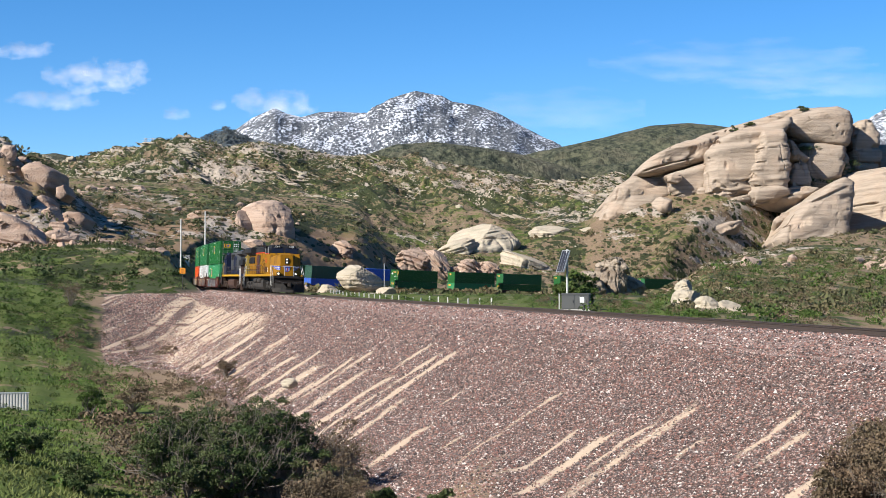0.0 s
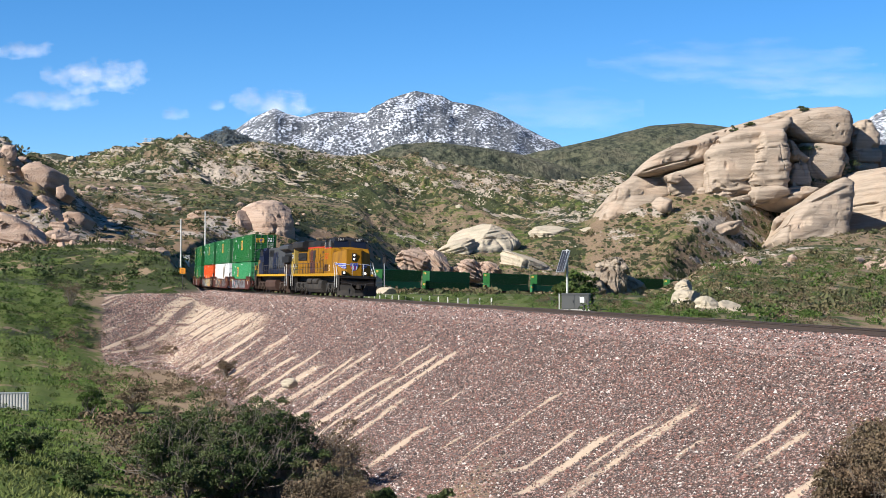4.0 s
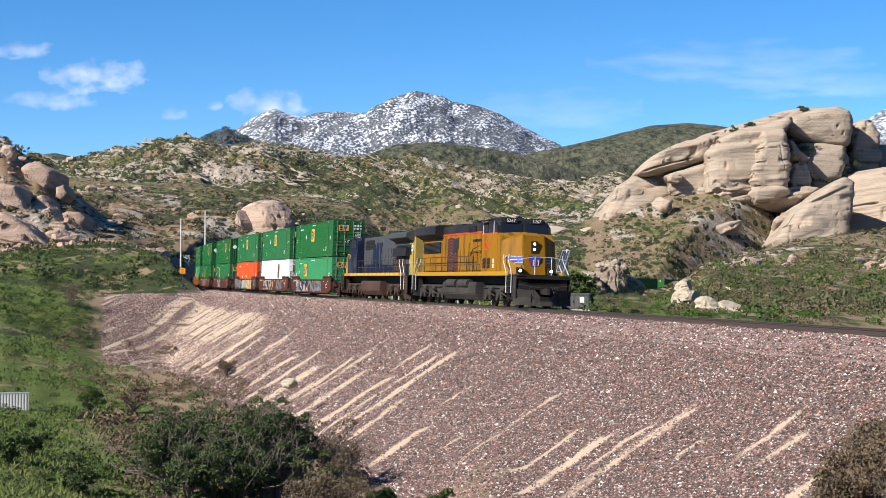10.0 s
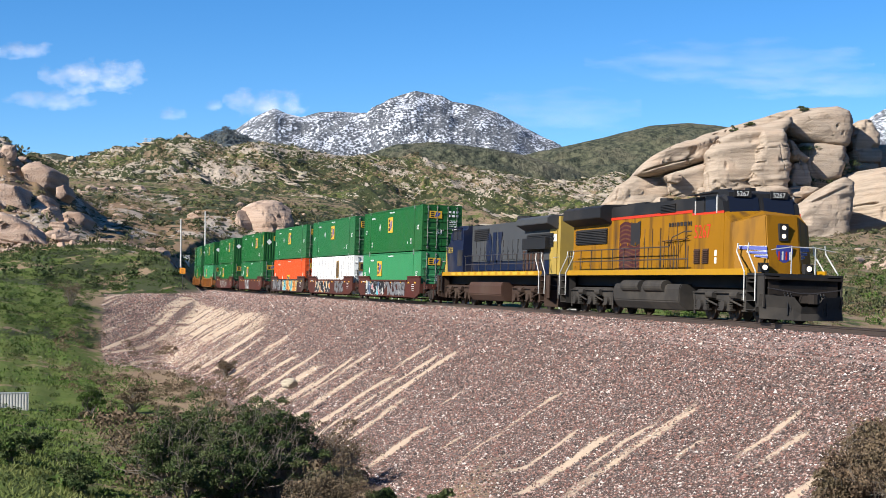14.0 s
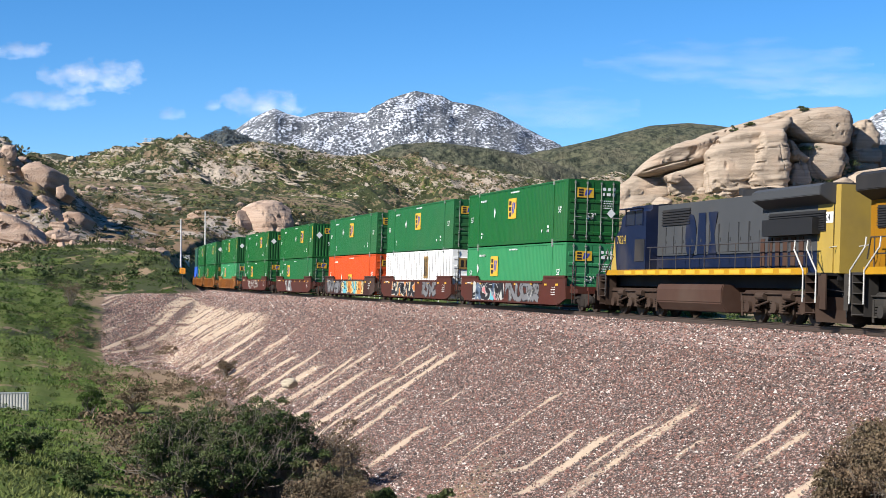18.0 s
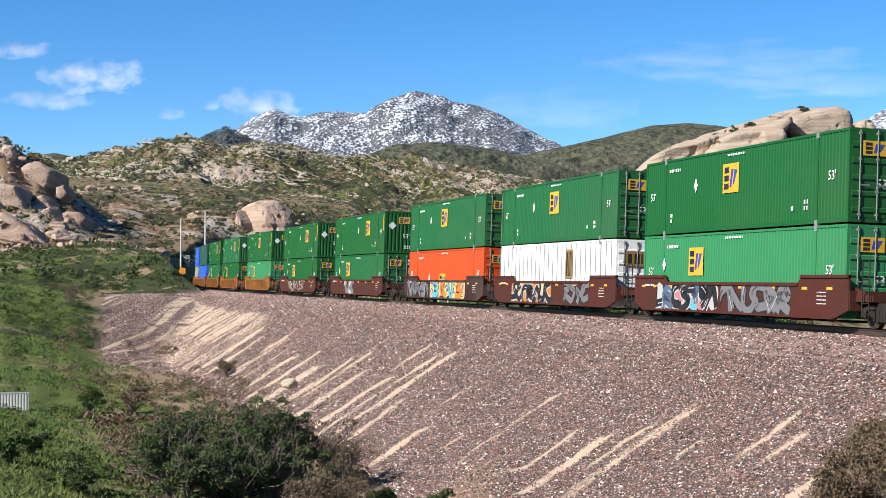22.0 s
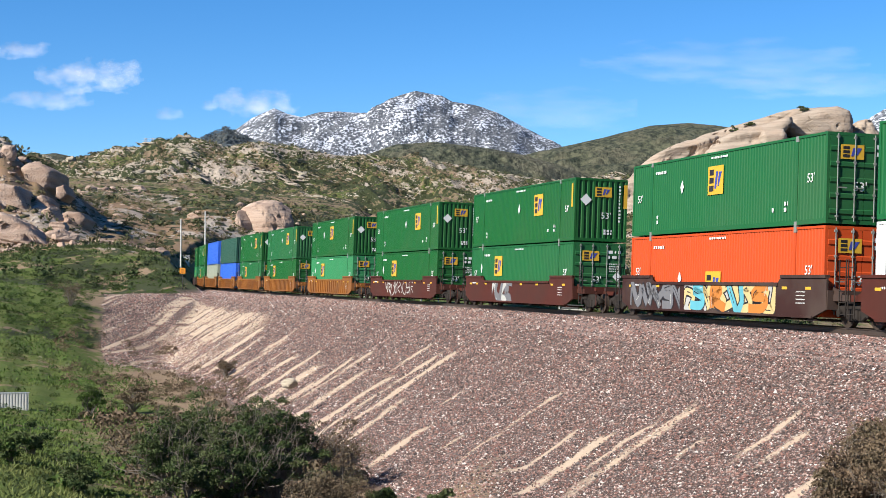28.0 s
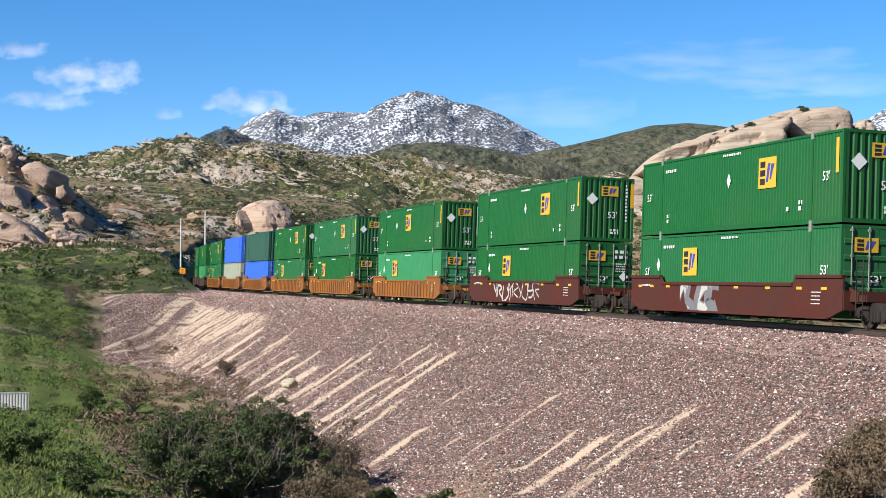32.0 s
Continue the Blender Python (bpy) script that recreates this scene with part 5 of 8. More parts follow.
    # walkway railings
    for sg in (-1, 1):
        y = sg * 1.46
        rm = RAIL_DARK
        for x in np.linspace(-8.9, 4.0, 11):
            bm = bmesh.new()
            rod(bm, [(x, y, 1.66), (x, y, 2.74)], 0.02, 5)
            part("stanchion", bm, rm, ob)
        railing(ob, [(-9.3, y, 2.1), (-9.1, y, 2.74), (2.2, y, 2.74), (2.5, y, 3.1), (3.0, sg * 1.2, 3.32), (4.3, sg * 1.1, 3.32)] if up else [(-9.3, y, 2.1), (-9.1, y, 2.74), (4.3, y, 2.74)], rm)
        railing(ob, [(-8.9, y, 2.25), (4.0, y, 2.25)], rm)
        # end steps and grab rails
        for xe, dirn in ((E1 - 0.9, 1), (-E1 + 0.6, -1)):
            bm = bmesh.new()
            for k in range(4):
                box(bm, xe - 0.35, xe + 0.35, *sorted((sg * 1.1, sg * 1.52)), 0.42 + k * 0.32, 0.45 + k * 0.32)
            for dxx in (-0.37, 0.35):
                box(bm, xe + dxx, xe + dxx + 0.025, *sorted((sg * 1.05, sg * 1.5)), 0.38, 1.62)
            box(bm, xe - 0.36, xe + 0.36, *sorted((sg * 1.02, sg * 1.08)), 0.38, 1.62)
            box(bm, *sorted((xe + dirn * 0.37, xe + dirn * 0.9)), *sorted((sg * 1.43, sg * 1.48)), 0.55, 1.66)
            part("step_well", bm, under, ob)
            for q in (-0.42, 0.42):
                bm = bmesh.new()
                rod(bm, [(xe + q, sg * 1.56, 0.75), (xe + q, sg * 1.56, 1.75), (xe + q - dirn * 0.75, sg * 1.5, 2.45), (xe + q - dirn * 0.75, sg * 1.46, 2.75)], 0.028, 6)
                part("grab_rail", bm, RAIL_WHITE if (up or dirn < 0) else RAIL_DARK, ob, "white grab rail")
    # pilots, plough, couplers
    for dirn in (1, -1):
        x = dirn * E1
        bm = bmesh.new()
        box(bm, *sorted((x, x - dirn * 0.12)), -1.3, 1.3, 0.95, 1.5)
        part("pilot_plate", bm, TRUCK, ob)
        bm = bmesh.new()
        rim = [(-1.56, 0.16, 0.98, -0.05), (-0.55, 0.13, 0.92, 0.42), (-0.3, 0.13, 0.60, 0.50), (0.3, 0.13, 0.60, 0.50), (0.55, 0.13, 0.92, 0.42), (1.56, 0.16, 0.98, -0.05)]
        fr = [[bm.verts.new((x + dirn * (o + k), y, z)) for y, z, o in ((y, z0, o), (y, (z0 + z1) / 2, o - 0.08), (y, z1, o - 0.02))] for k in (0.0, -0.06) for y, z0, z1, o in rim]
        n = len(rim)
        for side in (0, n):
            for a, b in zip(fr[side:side + n], fr[side + 1:side + n]):
                for q in (0, 1):
                    bm.faces.new((a[q], b[q], b[q + 1], a[q + 1]))
        for a, b in ((k, k + 1) for k in range(n - 1)):
            bm.faces.new((fr[a][2], fr[b][2], fr[b + n][2], fr[a + n][2]))
            bm.faces.new((fr[a][0], fr[b][0], fr[b + n][0], fr[a + n][0]))
        bmesh.ops.recalc_face_normals(bm, faces=bm.faces)
        part("plough", bm, under, ob)
        part("coupler", coupler_mesh(dirn, E1, half - E1), None, ob)
        for sg in (-1, 1):
            for k in range(3):
                bm = bmesh.new()
                y = sg * (0.5 + k * 0.12)
                rod(bm, [(x + dirn * 0.05, y, 1.05), (x + dirn * 0.3, y, 0.7), (x + dirn * 0.32, y, 0.3)], 0.025, 5)
                part("brake_hose", bm, BLACK, ob)
    bm = bmesh.new()
    box(bm, 9.0, E1 + 0.1, -1.45, 1.45, 1.50, 1.58)
    part("front_platform", bm, TRUCK, ob)
    for dirn in (1, -1):
        bm = bmesh.new()
        for y in (-0.45, 0.45):
            rod(bm, [(dirn * (E1 - 0.05), y, 1.58), (dirn * (E1 - 0.05), y, 2.62)], 0.022, 5)
        rod(bm, [(dirn * (E1 - 0.05), -1.2, 2.5), (dirn * (E1 - 0.05), -0.45, 2.62), (dirn * (E1 - 0.05), 0.45, 2.62), (dirn * (E1 - 0.05), 1.2, 2.5)], 0.02, 5)
        part("porch_rail", bm, RAIL_WHITE, ob, "white porch rail")
        bm = bmesh.new()
        rod(bm, [(dirn * (E1 + 0.12), -1.4, 1.2), (dirn * (E1 + 0.2), -0.3, 1.05), (dirn * (E1 + 0.2), 0.3, 1.05), (dirn * (E1 + 0.12), 1.4, 1.2)], 0.025, 5)
        part("uncoupling_lever", bm, RAIL_DARK, ob)
    # tank
    bm = bmesh.new()
    prism_y = [(-1.35, 1.30), (-1.42, 1.1), (-1.42, 0.62), (-1.15, 0.28), (1.15, 0.28), (1.42, 0.62), (1.42, 1.1), (1.35, 1.30)]
    ta, tb = (-3.6, 3.2) if up else (-2.6, 3.3)
    va = [bm.verts.new((ta, y, z)) for y, z in prism_y]
    vb = [bm.verts.new((tb, y, z)) for y, z in prism_y]
    bm.faces.new(va), bm.faces.new(vb[::-1])
    for k in range(8):
        bm.faces.new((va[k], vb[k], vb[(k + 1) % 8], va[(k + 1) % 8]))
    bmesh.ops.recalc_face_normals(bm, faces=bm.faces)
    part("fuel_tank", bm, under if up else TANK_BROWN, ob, "grey fuel tank" if up else "brown fuel tank", 0.04)
    if up:
        for sg in (-1, 1):
            for x in (-1.55, 0.85):
                bm = bmesh.new()
                drum(bm, (x, sg * 1.34, 1.20), "x", 0.24, 0.95, 16)
                part("air_reservoir", bm, under, ob)
    for x in (-6.75, 6.75) if up else (-6.45, 6.3):
        six_wheel_bogie(ob, x, under)
    return ob


def coupler_mesh(sg, x, L):
    return mesh_of("coupler", coupler(sg, x - 0.3, L + 0.3), TRUCK)


def thing_board(ob, sg, zc, up):
    zb = zc - 0.24
    bm = bmesh.new()
    box(bm, -0.34, 0.34, -0.05, 0.0, 0.0, 0.26)
    q = part("number_board", bm, BLACK, ob)
    q.matrix_local = Matrix.Translation((6.93, sg * 0.72, zb - 0.03)) @ Matrix.Rotation(math.pi / 2, 4, "Z")
    lettering("road_number", "5267" if up else "7824", 0.25, MARK_WHITE, q, pose(0, -0.056, 0.04), "white road number")
    return q


def thing_flag(ob):
    """A waving striped emblem, much faded."""
    def wave(u):
        return 0.10 * math.sin(u * 6.0) + 0.10 * u
    bm, pale = bmesh.new(), bmesh.new()
    for k in range(11):
        z = 0.95 - k * 0.185
        for tgt, a, b in ((bm, 0.0, 0.12), (pale, 0.12, 0.185)):
            for j in range(10):
                u, v = j / 10, (j + 1) / 10
                x0, x1 = -1.25 + 2.3 * u, -1.25 + 2.3 * v
                if k < 5 and x0 > 0.0:
                    continue
                tgt.faces.new([tgt.verts.new(q) for q in ((x0, 0, z + wave(u) - b), (x1, 0, z + wave(v) - b), (x1, 0, z + wave(v) - a), (x0, 0, z + wave(u) - a))])
    flag = part("flag_emblem", bm, FLAG_RED, ob, "faded dark red striped emblem")
    tagged(flag, kind="stuff")
    tagged(part("flag_stripe", pale, FLAG_PALE, flag), kind="stuff")
    field = bmesh.new()
    for j in range(5):
        u, v = 0.55 + j * 0.09, 0.55 + (j + 1) * 0.09
        field.faces.new([field.verts.new((-1.25 + 2.3 * q, -0.001, 1.0 + wave(q) - w)) for q, w in ((u, 0.95), (v, 0.95), (v, 0.0), (u, 0.0))])
    part("flag_field", field, LOGO_DARK, flag)
    return flag


FLAG_PALE = steel("flag_faded_pale", (0.085, 0.032, 0.014), 0.6, vary=0.5, scale=4.0)
FLAG_RED = steel("flag_faded_red", (0.045, 0.010, 0.011), 0.6, vary=0.5, scale=4.0)

# ---- the train, front to back: place along the line at mid-clip ----
TRAIN = []


def run(ob, s0, base, lift=0.0, back=False):
    TRAIN.append((ob, s0, base, lift, back))


run(locomotive("yellow"), 9.5, 6.7)
run(locomotive("navy"), -12.45, 6.4, 0, True)
GREENS = {"g": (CONT_GREEN, "dark green"), "m": (CONT_MID, "green"), "p": (CONT_PALE, "pale green"), "d": (CONT_DARK, "plain dark green"), "o": (CONT_ORANGE, "orange"), "w": (CONT_WHITE, "white"), "b": (CONT_BLUE, "blue"), "s": (CONT_SAGE, "grey green")}


def white_fittings(ob):
    """Seams between the plates of the white container, and its faded emblems."""
    for k in range(-12, 13):
        x = k * 0.625
        bm = bmesh.new()
        box(bm, x - 0.035, x + 0.035, -0.012, 0.02, 0.17, CH - 0.09)
        part("seam", bm, SEAM_GREY, ob).location = (0, -CW / 2 + 0.012, 0)
    for m, w, z0, z1 in ((side_turn(2.3, -CW / 2 - 0.014, 0, "s"), 0.95, 1.2, 2.55), (side_turn(CL / 2 + 0.055, -0.45, 0, "f"), 0.95, 1.75, 2.4)):
        q = part("emblem_panel", panel(-w / 2, w / 2, z0, z1), FADED_OCHRE, ob, "faded ochre emblem panel")
        q.matrix_local = m
        for a, b in ((-0.36, -0.16), (-0.04, 0.06), (0.14, 0.22), (0.30, 0.36)):
            part("emblem_stroke", panel(a * w, b * w, z0 + 0.12, z1 - 0.12, 0, -0.005), LOGO_DARK, q)


def unit(s0, wagon, upper, lower, near=True):
    paint, ribs, art, fr, re_, colour = wagon
    run(well_wagon(paint, ribs, art, fr, re_, colour, near), s0, 9.6)
    for spec, z in ((lower, 0.30), (upper, 3.264)):
        if spec:
            c, end, logo = spec[:3]
            p, name = GREENS[c]
            ob = container(p, end, logo, colour=name, near=near, low=(c in "o"))
            if c == "w":
                white_fittings(ob)
            run(ob, s0, 9.6, z)


B, R_, Y_ = (WELL_BROWN, False), (WELL_RED, False), (WELL_YELLOW, True)
pos = -34.85
unit(pos, (*R_, [(-6.3, -0.6, "cool"), (-0.4, 4.9, "grey")], "c", "s", "red-brown"), ("g", "doors", -0.6), ("p", "doors", -3.4))
pos -= 19.25
unit(pos, (*R_, [(-5.6, 0.4, "warm"), (2.2, 5.4, "grey")], "o", "s", "red-brown"), ("m", "doors", -0.4), ("w", "doors", None))
pos -= 19.25
unit(pos, (*B, [(-7.6, -2.6, "grey"), (-2.2, 5.2, "mix")], "o", "c", "dark brown"), ("m", "doors", -0.5), ("o", "doors", -0.5))
pos -= 23.2
unit(pos, (*R_, [(-3.6, -0.2, "pale")], "c", "c", "red-brown"), ("g", "ribs", 2.6), ("m", "doors", -3.6))
pos -= 23.4
unit(pos, (*R_, [(-4.2, 3.2, "mono")], "c", "c", "red-brown"), ("g", "ribs", 2.8), ("g", "doors", -3.0))
pos -= 23.4
unit(pos, (*Y_, [], "c", "c", "ochre"), ("g", "ribs", -0.4), ("p", "doors", -3.6))
pos -= 23.4
unit(pos, (*Y_, [], "c", "s", "ochre"), ("m", "ribs", 3.0), ("g", "doors", -4.0))
pos -= 19.9
unit(pos, (*Y_, [], "o", "s", "ochre"), ("g", "ribs", 3.2), ("m", "doors", -3.6))
pos -= 19.9
unit(pos, (*Y_, [], "o", "s", "ochre"), ("d", "ribs", None), ("b", "doors", None))
pos -= 19.9
unit(pos, (*Y_, [], "o", "s", "ochre"), ("b", "doors", None), ("s", "doors", None))
pos -= 19.9
unit(pos, (*Y_, [], "o", "c", "ochre"), ("g", "ribs", 3.0), ("m", "doors", -3.0))
for k, gap in enumerate((23.3, 19.9, 24.5, 19.9, 19.9, 23.3, 19.9, 19.9, 19.9, 23.3, 19.9, 19.9, 23.3, 19.9)):
    pos -= gap
    fr = "c" if gap > 22 else "o"
    unit(pos, (*B, [], fr, "s" if k not in (1, 4, 8, 11) else "c", "dark brown"), ("gmg"[k % 3], "doors", (-0.5, 2.5)[k % 2]), ("pgm"[k % 3], "doors", -3.0), near=False)

# ---- track ----
def build_track():
    tr = thing("railway_track", "single railway track of steel rails on timber ties in ballast", "railway track")
    prof = [(-0.075, -0.18), (0.075, -0.18), (0.075, -0.165), (0.012, -0.14), (0.012, -0.045), (0.037, -0.03), (0.037, 0.0), (-0.037, 0.0), (-0.037, -0.03), (-0.012, -0.045), (-0.012, -0.14), (-0.075, -0.165)]
    st = np.arange(-740, 84, 2.0)
    for sg in (-1, 1):
        V, F = [], []
        n = len(prof)
        for i, s in enumerate(st):
            m = line_pose(float(s))
            V += [tuple(m @ Vector((0, sg * 0.755 + y, z))) for y, z in prof]
            if i:
                F += [((i - 1) * n + k, (i - 1) * n + (k + 1) % n, i * n + (k + 1) % n, i * n + k) for k in range(n)]
        part("rail", grid_mesh("rail", V, F, RAIL_STEEL, True), None, tr, "worn steel rail")
    bm = bmesh.new()
    box(bm, -0.115, 0.115, -1.30, 1.30, -0.37, -0.19)
    tie = mesh_of("tie", bm, TIE_WOOD, 0.012, 1)
    rnd = random.Random(4)
    for k in range(300):
        q = new("tie", tie)
        q.parent = tr
        q.matrix_local = line_pose(30 - k * 0.6) @ pose(0, rnd.uniform(-0.03, 0.03), 0, 0, 0, rnd.uniform(-1, 1))
    V, F = [], []
    for k in range(900):
        m = line_pose(30 - (300 + k) * 0.6)
        b = len(V)
        V += [tuple(m @ Vector(p)) for p in ((-.115, -1.3, -.37), (.115, -1.3, -.37), (.115, 1.3, -.37), (-.115, 1.3, -.37), (-.115, -1.3, -.19), (.115, -1.3, -.19), (.115, 1.3, -.19), (-.115, 1.3, -.19))]
        F += [tuple(b + i for i in q) for q in ((4, 5, 6, 7), (0, 1, 5, 4), (1, 2, 6, 5), (2, 3, 7, 6), (3, 0, 4, 7))]
    tagged(part("far_ties", grid_mesh("far_ties", V, F, TIE_WOOD, True), None, tr), kind="stuff")
    # ballast bed: crowned between the ties, shoulders falling to the bank
    V, F = [], []
    cross = [(-5.2, -1.2), (-4.4, -0.66), (-2.6, -0.42), (-1.5, -0.20), (-0.9, -0.24), (0.0, -0.24), (0.9, -0.24), (1.5, -0.20), (2.2, -0.38), (3.4, -0.80), (4.3, -1.6)]
    st = np.arange(-740, 84, 0.8)
    n = len(cross)
    for i, s in enumerate(st):
        m = line_pose(float(s))
        V += [tuple(m @ Vector((0, -o, z + 0.02 * noise.noise((s * 2, o * 2, 0))))) for o, z in cross]
        if i:
            F += [((i - 1) * n + k, (i - 1) * n + k + 1, i * n + k + 1, i * n + k) for k in range(n - 1)]
    part("ballast_bed", grid_mesh("ballast_bed", V, F, BALLAST), None, tr, "grey-pink crushed stone ballast bed")
    return tr


def ballast_mat():
    m, nt, b = mat("ballast_stone")
    L = nt.links.new
    tc = nt.nodes.new("ShaderNodeTexCoord")
    v = nt.nodes.new("ShaderNodeTexVoronoi")
    v.inputs["Scale"].default_value = 17
    L(tc.outputs["Object"], v.inputs["Vector"])
    r = nt.nodes.new("ShaderNodeValToRGB")
    e = r.color_ramp.elements
    e[0].color, e[1].color = (0.05, 0.037, 0.033, 1), (0.36, 0.30, 0.27, 1)
    for p, c in ((0.3, (0.115, 0.078, 0.068, 1)), (0.6, (0.19, 0.118, 0.10, 1)), (0.85, (0.23, 0.165, 0.145, 1))):
        k = e.new(p)
        k.color = c
    sp = nt.nodes.new("ShaderNodeSeparateColor")
    L(v.outputs["Color"], sp.inputs[0])
    L(sp.outputs[0], r.inputs[0])
    L(r.outputs[0], b.inputs["Base Color"])
    b.inputs["Roughness"].default_value = 0.9
    bp = nt.nodes.new("ShaderNodeBump")
    bp.inputs["Distance"].default_value = 0.04
    bp.inputs["Strength"].default_value = 1.0
    bp.invert = True
    L(v.outputs["Distance"], bp.inputs["Height"])
    L(bp.outputs[0], b.inputs["Normal"])
    return m


BALLAST = ballast_mat()
build_track()

# ---- stone ----
def hash3(i, j, k, seed):
    n = (i.astype(np.int64) * 374761393 + j.astype(np.int64) * 668265263 + k.astype(np.int64) * 1274126177 + seed * 144269504) & 0x7FFFFFFF
    n = ((n ^ (n >> 13)) * 1103515245) & 0x7FFFFFFF
    return ((n ^ (n >> 16)) & 0xFFFF) / 65535.0


def value3(p, seed=0):
    i = np.floor(p)
    f = p - i
    f = f * f * (3 - 2 * f)
    out = 0
    for a in (0, 1):
        for b in (0, 1):
            for c in (0, 1):
                w = (f[:, 0] if a else 1 - f[:, 0]) * (f[:, 1] if b else 1 - f[:, 1]) * (f[:, 2] if c else 1 - f[:, 2])
                out = out + w * hash3(i[:, 0] + a, i[:, 1] + b, i[:, 2] + c, seed)
    return out * 2 - 1


def fbm3(p, seed=0, octaves=4):
    out, amp, tot = 0, 1.0, 0
    for o in range(octaves):
        out = out + amp * value3(p * 2 ** o + 5.7 * o, seed + o)
        tot += amp
        amp *= 0.5
    return out / tot


BALLS = {}


def ball(sub):
    if sub not in BALLS:
        bm = bmesh.new()
        bmesh.ops.create_icosphere(bm, subdivisions=sub, radius=1.0)
        V = np.array([v.co[:] for v in bm.verts])
        Fc = np.array([[v.index for v in f.verts] for f in bm.faces])
        bm.free()
        BALLS[sub] = (V, Fc)
    return BALLS[sub]


def rock_mesh(sx, sy, sz, seed, sub=5, boxy=0.7, strata=0.06, cracks=0.10, rough=0.16, period=0.16, lean=0.0, pits=0.0, facets=9, wedge=1.0):
    """A weathered block of half sizes sx, sy, sz: squared-off ball, bedded in layers, jointed, hollowed."""
    V, Fc = ball(sub)
    p = np.sign(V) * np.abs(V) ** boxy
    p = p / np.max(np.abs(p), axis=0)
    q = p * np.array([sx, sy, sz]) / max(sx, sy, sz)
    p = p * (1 + rough * fbm3(q * 1.6 + seed * 3.1, seed, 4))[:, None]
    cut = np.random.default_rng(seed)
    for _ in range(facets):
        n = cut.normal(size=3) * np.array([1, 1, 0.6])
        n /= np.linalg.norm(n)
        over = p @ n - cut.uniform(0.62, 0.92)
        p = p - np.outer(np.maximum(over, 0) * 0.9, n)
    zt = p[:, 2] * sz / max(sz, 1e-3) + lean * p[:, 0] + 0.12 * fbm3(q * 1.2 + 9, seed + 5, 2)
    layer = value3(np.stack([zt / period, zt * 0 + seed, zt * 0], 1), seed + 11)
    thin = value3(np.stack([zt / (period * 0.33), zt * 0 + seed, zt * 0 + 3], 1), seed + 12)
    p[:, :2] *= (1 + strata * layer + strata * 0.45 * thin)[:, None]
    joint = np.abs(fbm3(np.stack([q[:, 0] * 2.6, q[:, 1] * 2.6, q[:, 2] * 0.7], 1) + seed, seed + 21, 2))
    p[:, :2] *= (1 - cracks * np.exp(-(joint / 0.035) ** 2))[:, None]
    bed = np.abs(value3(np.stack([zt / (period * 2.3), q[:, 0] * 0.6, q[:, 1] * 0.6], 1), seed + 31))
    p[:, :2] *= (1 - cracks * 0.8 * np.exp(-(bed / 0.04) ** 2))[:, None]
    if pits:
        h = fbm3(q * 5.5 + 2, seed + 41, 2)
        p *= (1 - pits * ease(0.35, 0.6, h))[:, None]
    p[:, 2] = np.where(p[:, 2] > 0, p[:, 2] * (wedge + (1 - wedge) * np.clip((p[:, 0] + 1) / 2, 0, 1)), p[:, 2])
    p = p * (1 + 0.02 * fbm3(q * 14, seed + 51, 3))[:, None]
    return grid_mesh("rock", p * np.array([sx, sy, sz]), Fc, SANDSTONE)


def stone_mat(name, lo, hi, band, dark):
    m, nt, b = mat(name)
    L = nt.links.new
    tc = nt.nodes.new("ShaderNodeTexCoord")
    mp = nt.nodes.new("ShaderNodeMapping")
    mp.inputs["Scale"].default_value = (0.12, 0.12, 1.4)
    L(tc.outputs["Object"], mp.inputs["Vector"])
    beds, grain, blot = (nt.nodes.new("ShaderNodeTexNoise") for _ in range(3))
    for n, s, src in ((beds, 0.8, mp.outputs[0]), (grain, 3.0, tc.outputs["Object"]), (blot, 0.13, tc.outputs["Object"])):
        n.inputs["Scale"].default_value = s
        n.inputs["Detail"].default_value = 8
        L(src, n.inputs["Vector"])
    def mix(f, a, c):
        x = nt.nodes.new("ShaderNodeMix"); x.data_type = "RGBA"
        L(f, x.inputs["Factor"])
        for sk, v in (("A", a), ("B", c)):
            if isinstance(v, tuple):
                x.inputs[sk].default_value = (*v, 1)
            else:
                L(v, x.inputs[sk])
        return x.outputs["Result"]
    def rng(v, a, c, hi=1.0):
        r = nt.nodes.new("ShaderNodeMapRange")
        L(v, r.inputs[0])
        r.inputs[1].default_value, r.inputs[2].default_value, r.inputs[4].default_value = a, c, hi
        return r.outputs[0]
    c = mix(rng(beds.outputs["Fac"], 0.35, 0.65), lo, hi)
    c = mix(rng(blot.outputs["Fac"], 0.5, 0.7, 0.7), c, band)
    c = mix(rng(grain.outputs["Fac"], 0.56, 0.72, 0.6), c, dark)
    c = mix(rng(beds.outputs["Fac"], 0.60, 0.66, 0.35), c, dark)
    L(c, b.inputs["Base Color"])
    b.inputs["Roughness"].default_value = 0.95
    b.inputs["Specular IOR Level"].default_value = 0.1
    bp = nt.nodes.new("ShaderNodeBump")
    bp.inputs["Distance"].default_value = 0.35
    bp.inputs["Strength"].default_value = 0.7
    ad = nt.nodes.new("ShaderNodeMath"); ad.operation = "ADD"
    L(beds.outputs["Fac"], ad.inputs[0])
    L(grain.outputs["Fac"], ad.inputs[1])
    L(ad.outputs[0], bp.inputs["Height"])
    L(bp.outputs[0], b.inputs["Normal"])
    return m


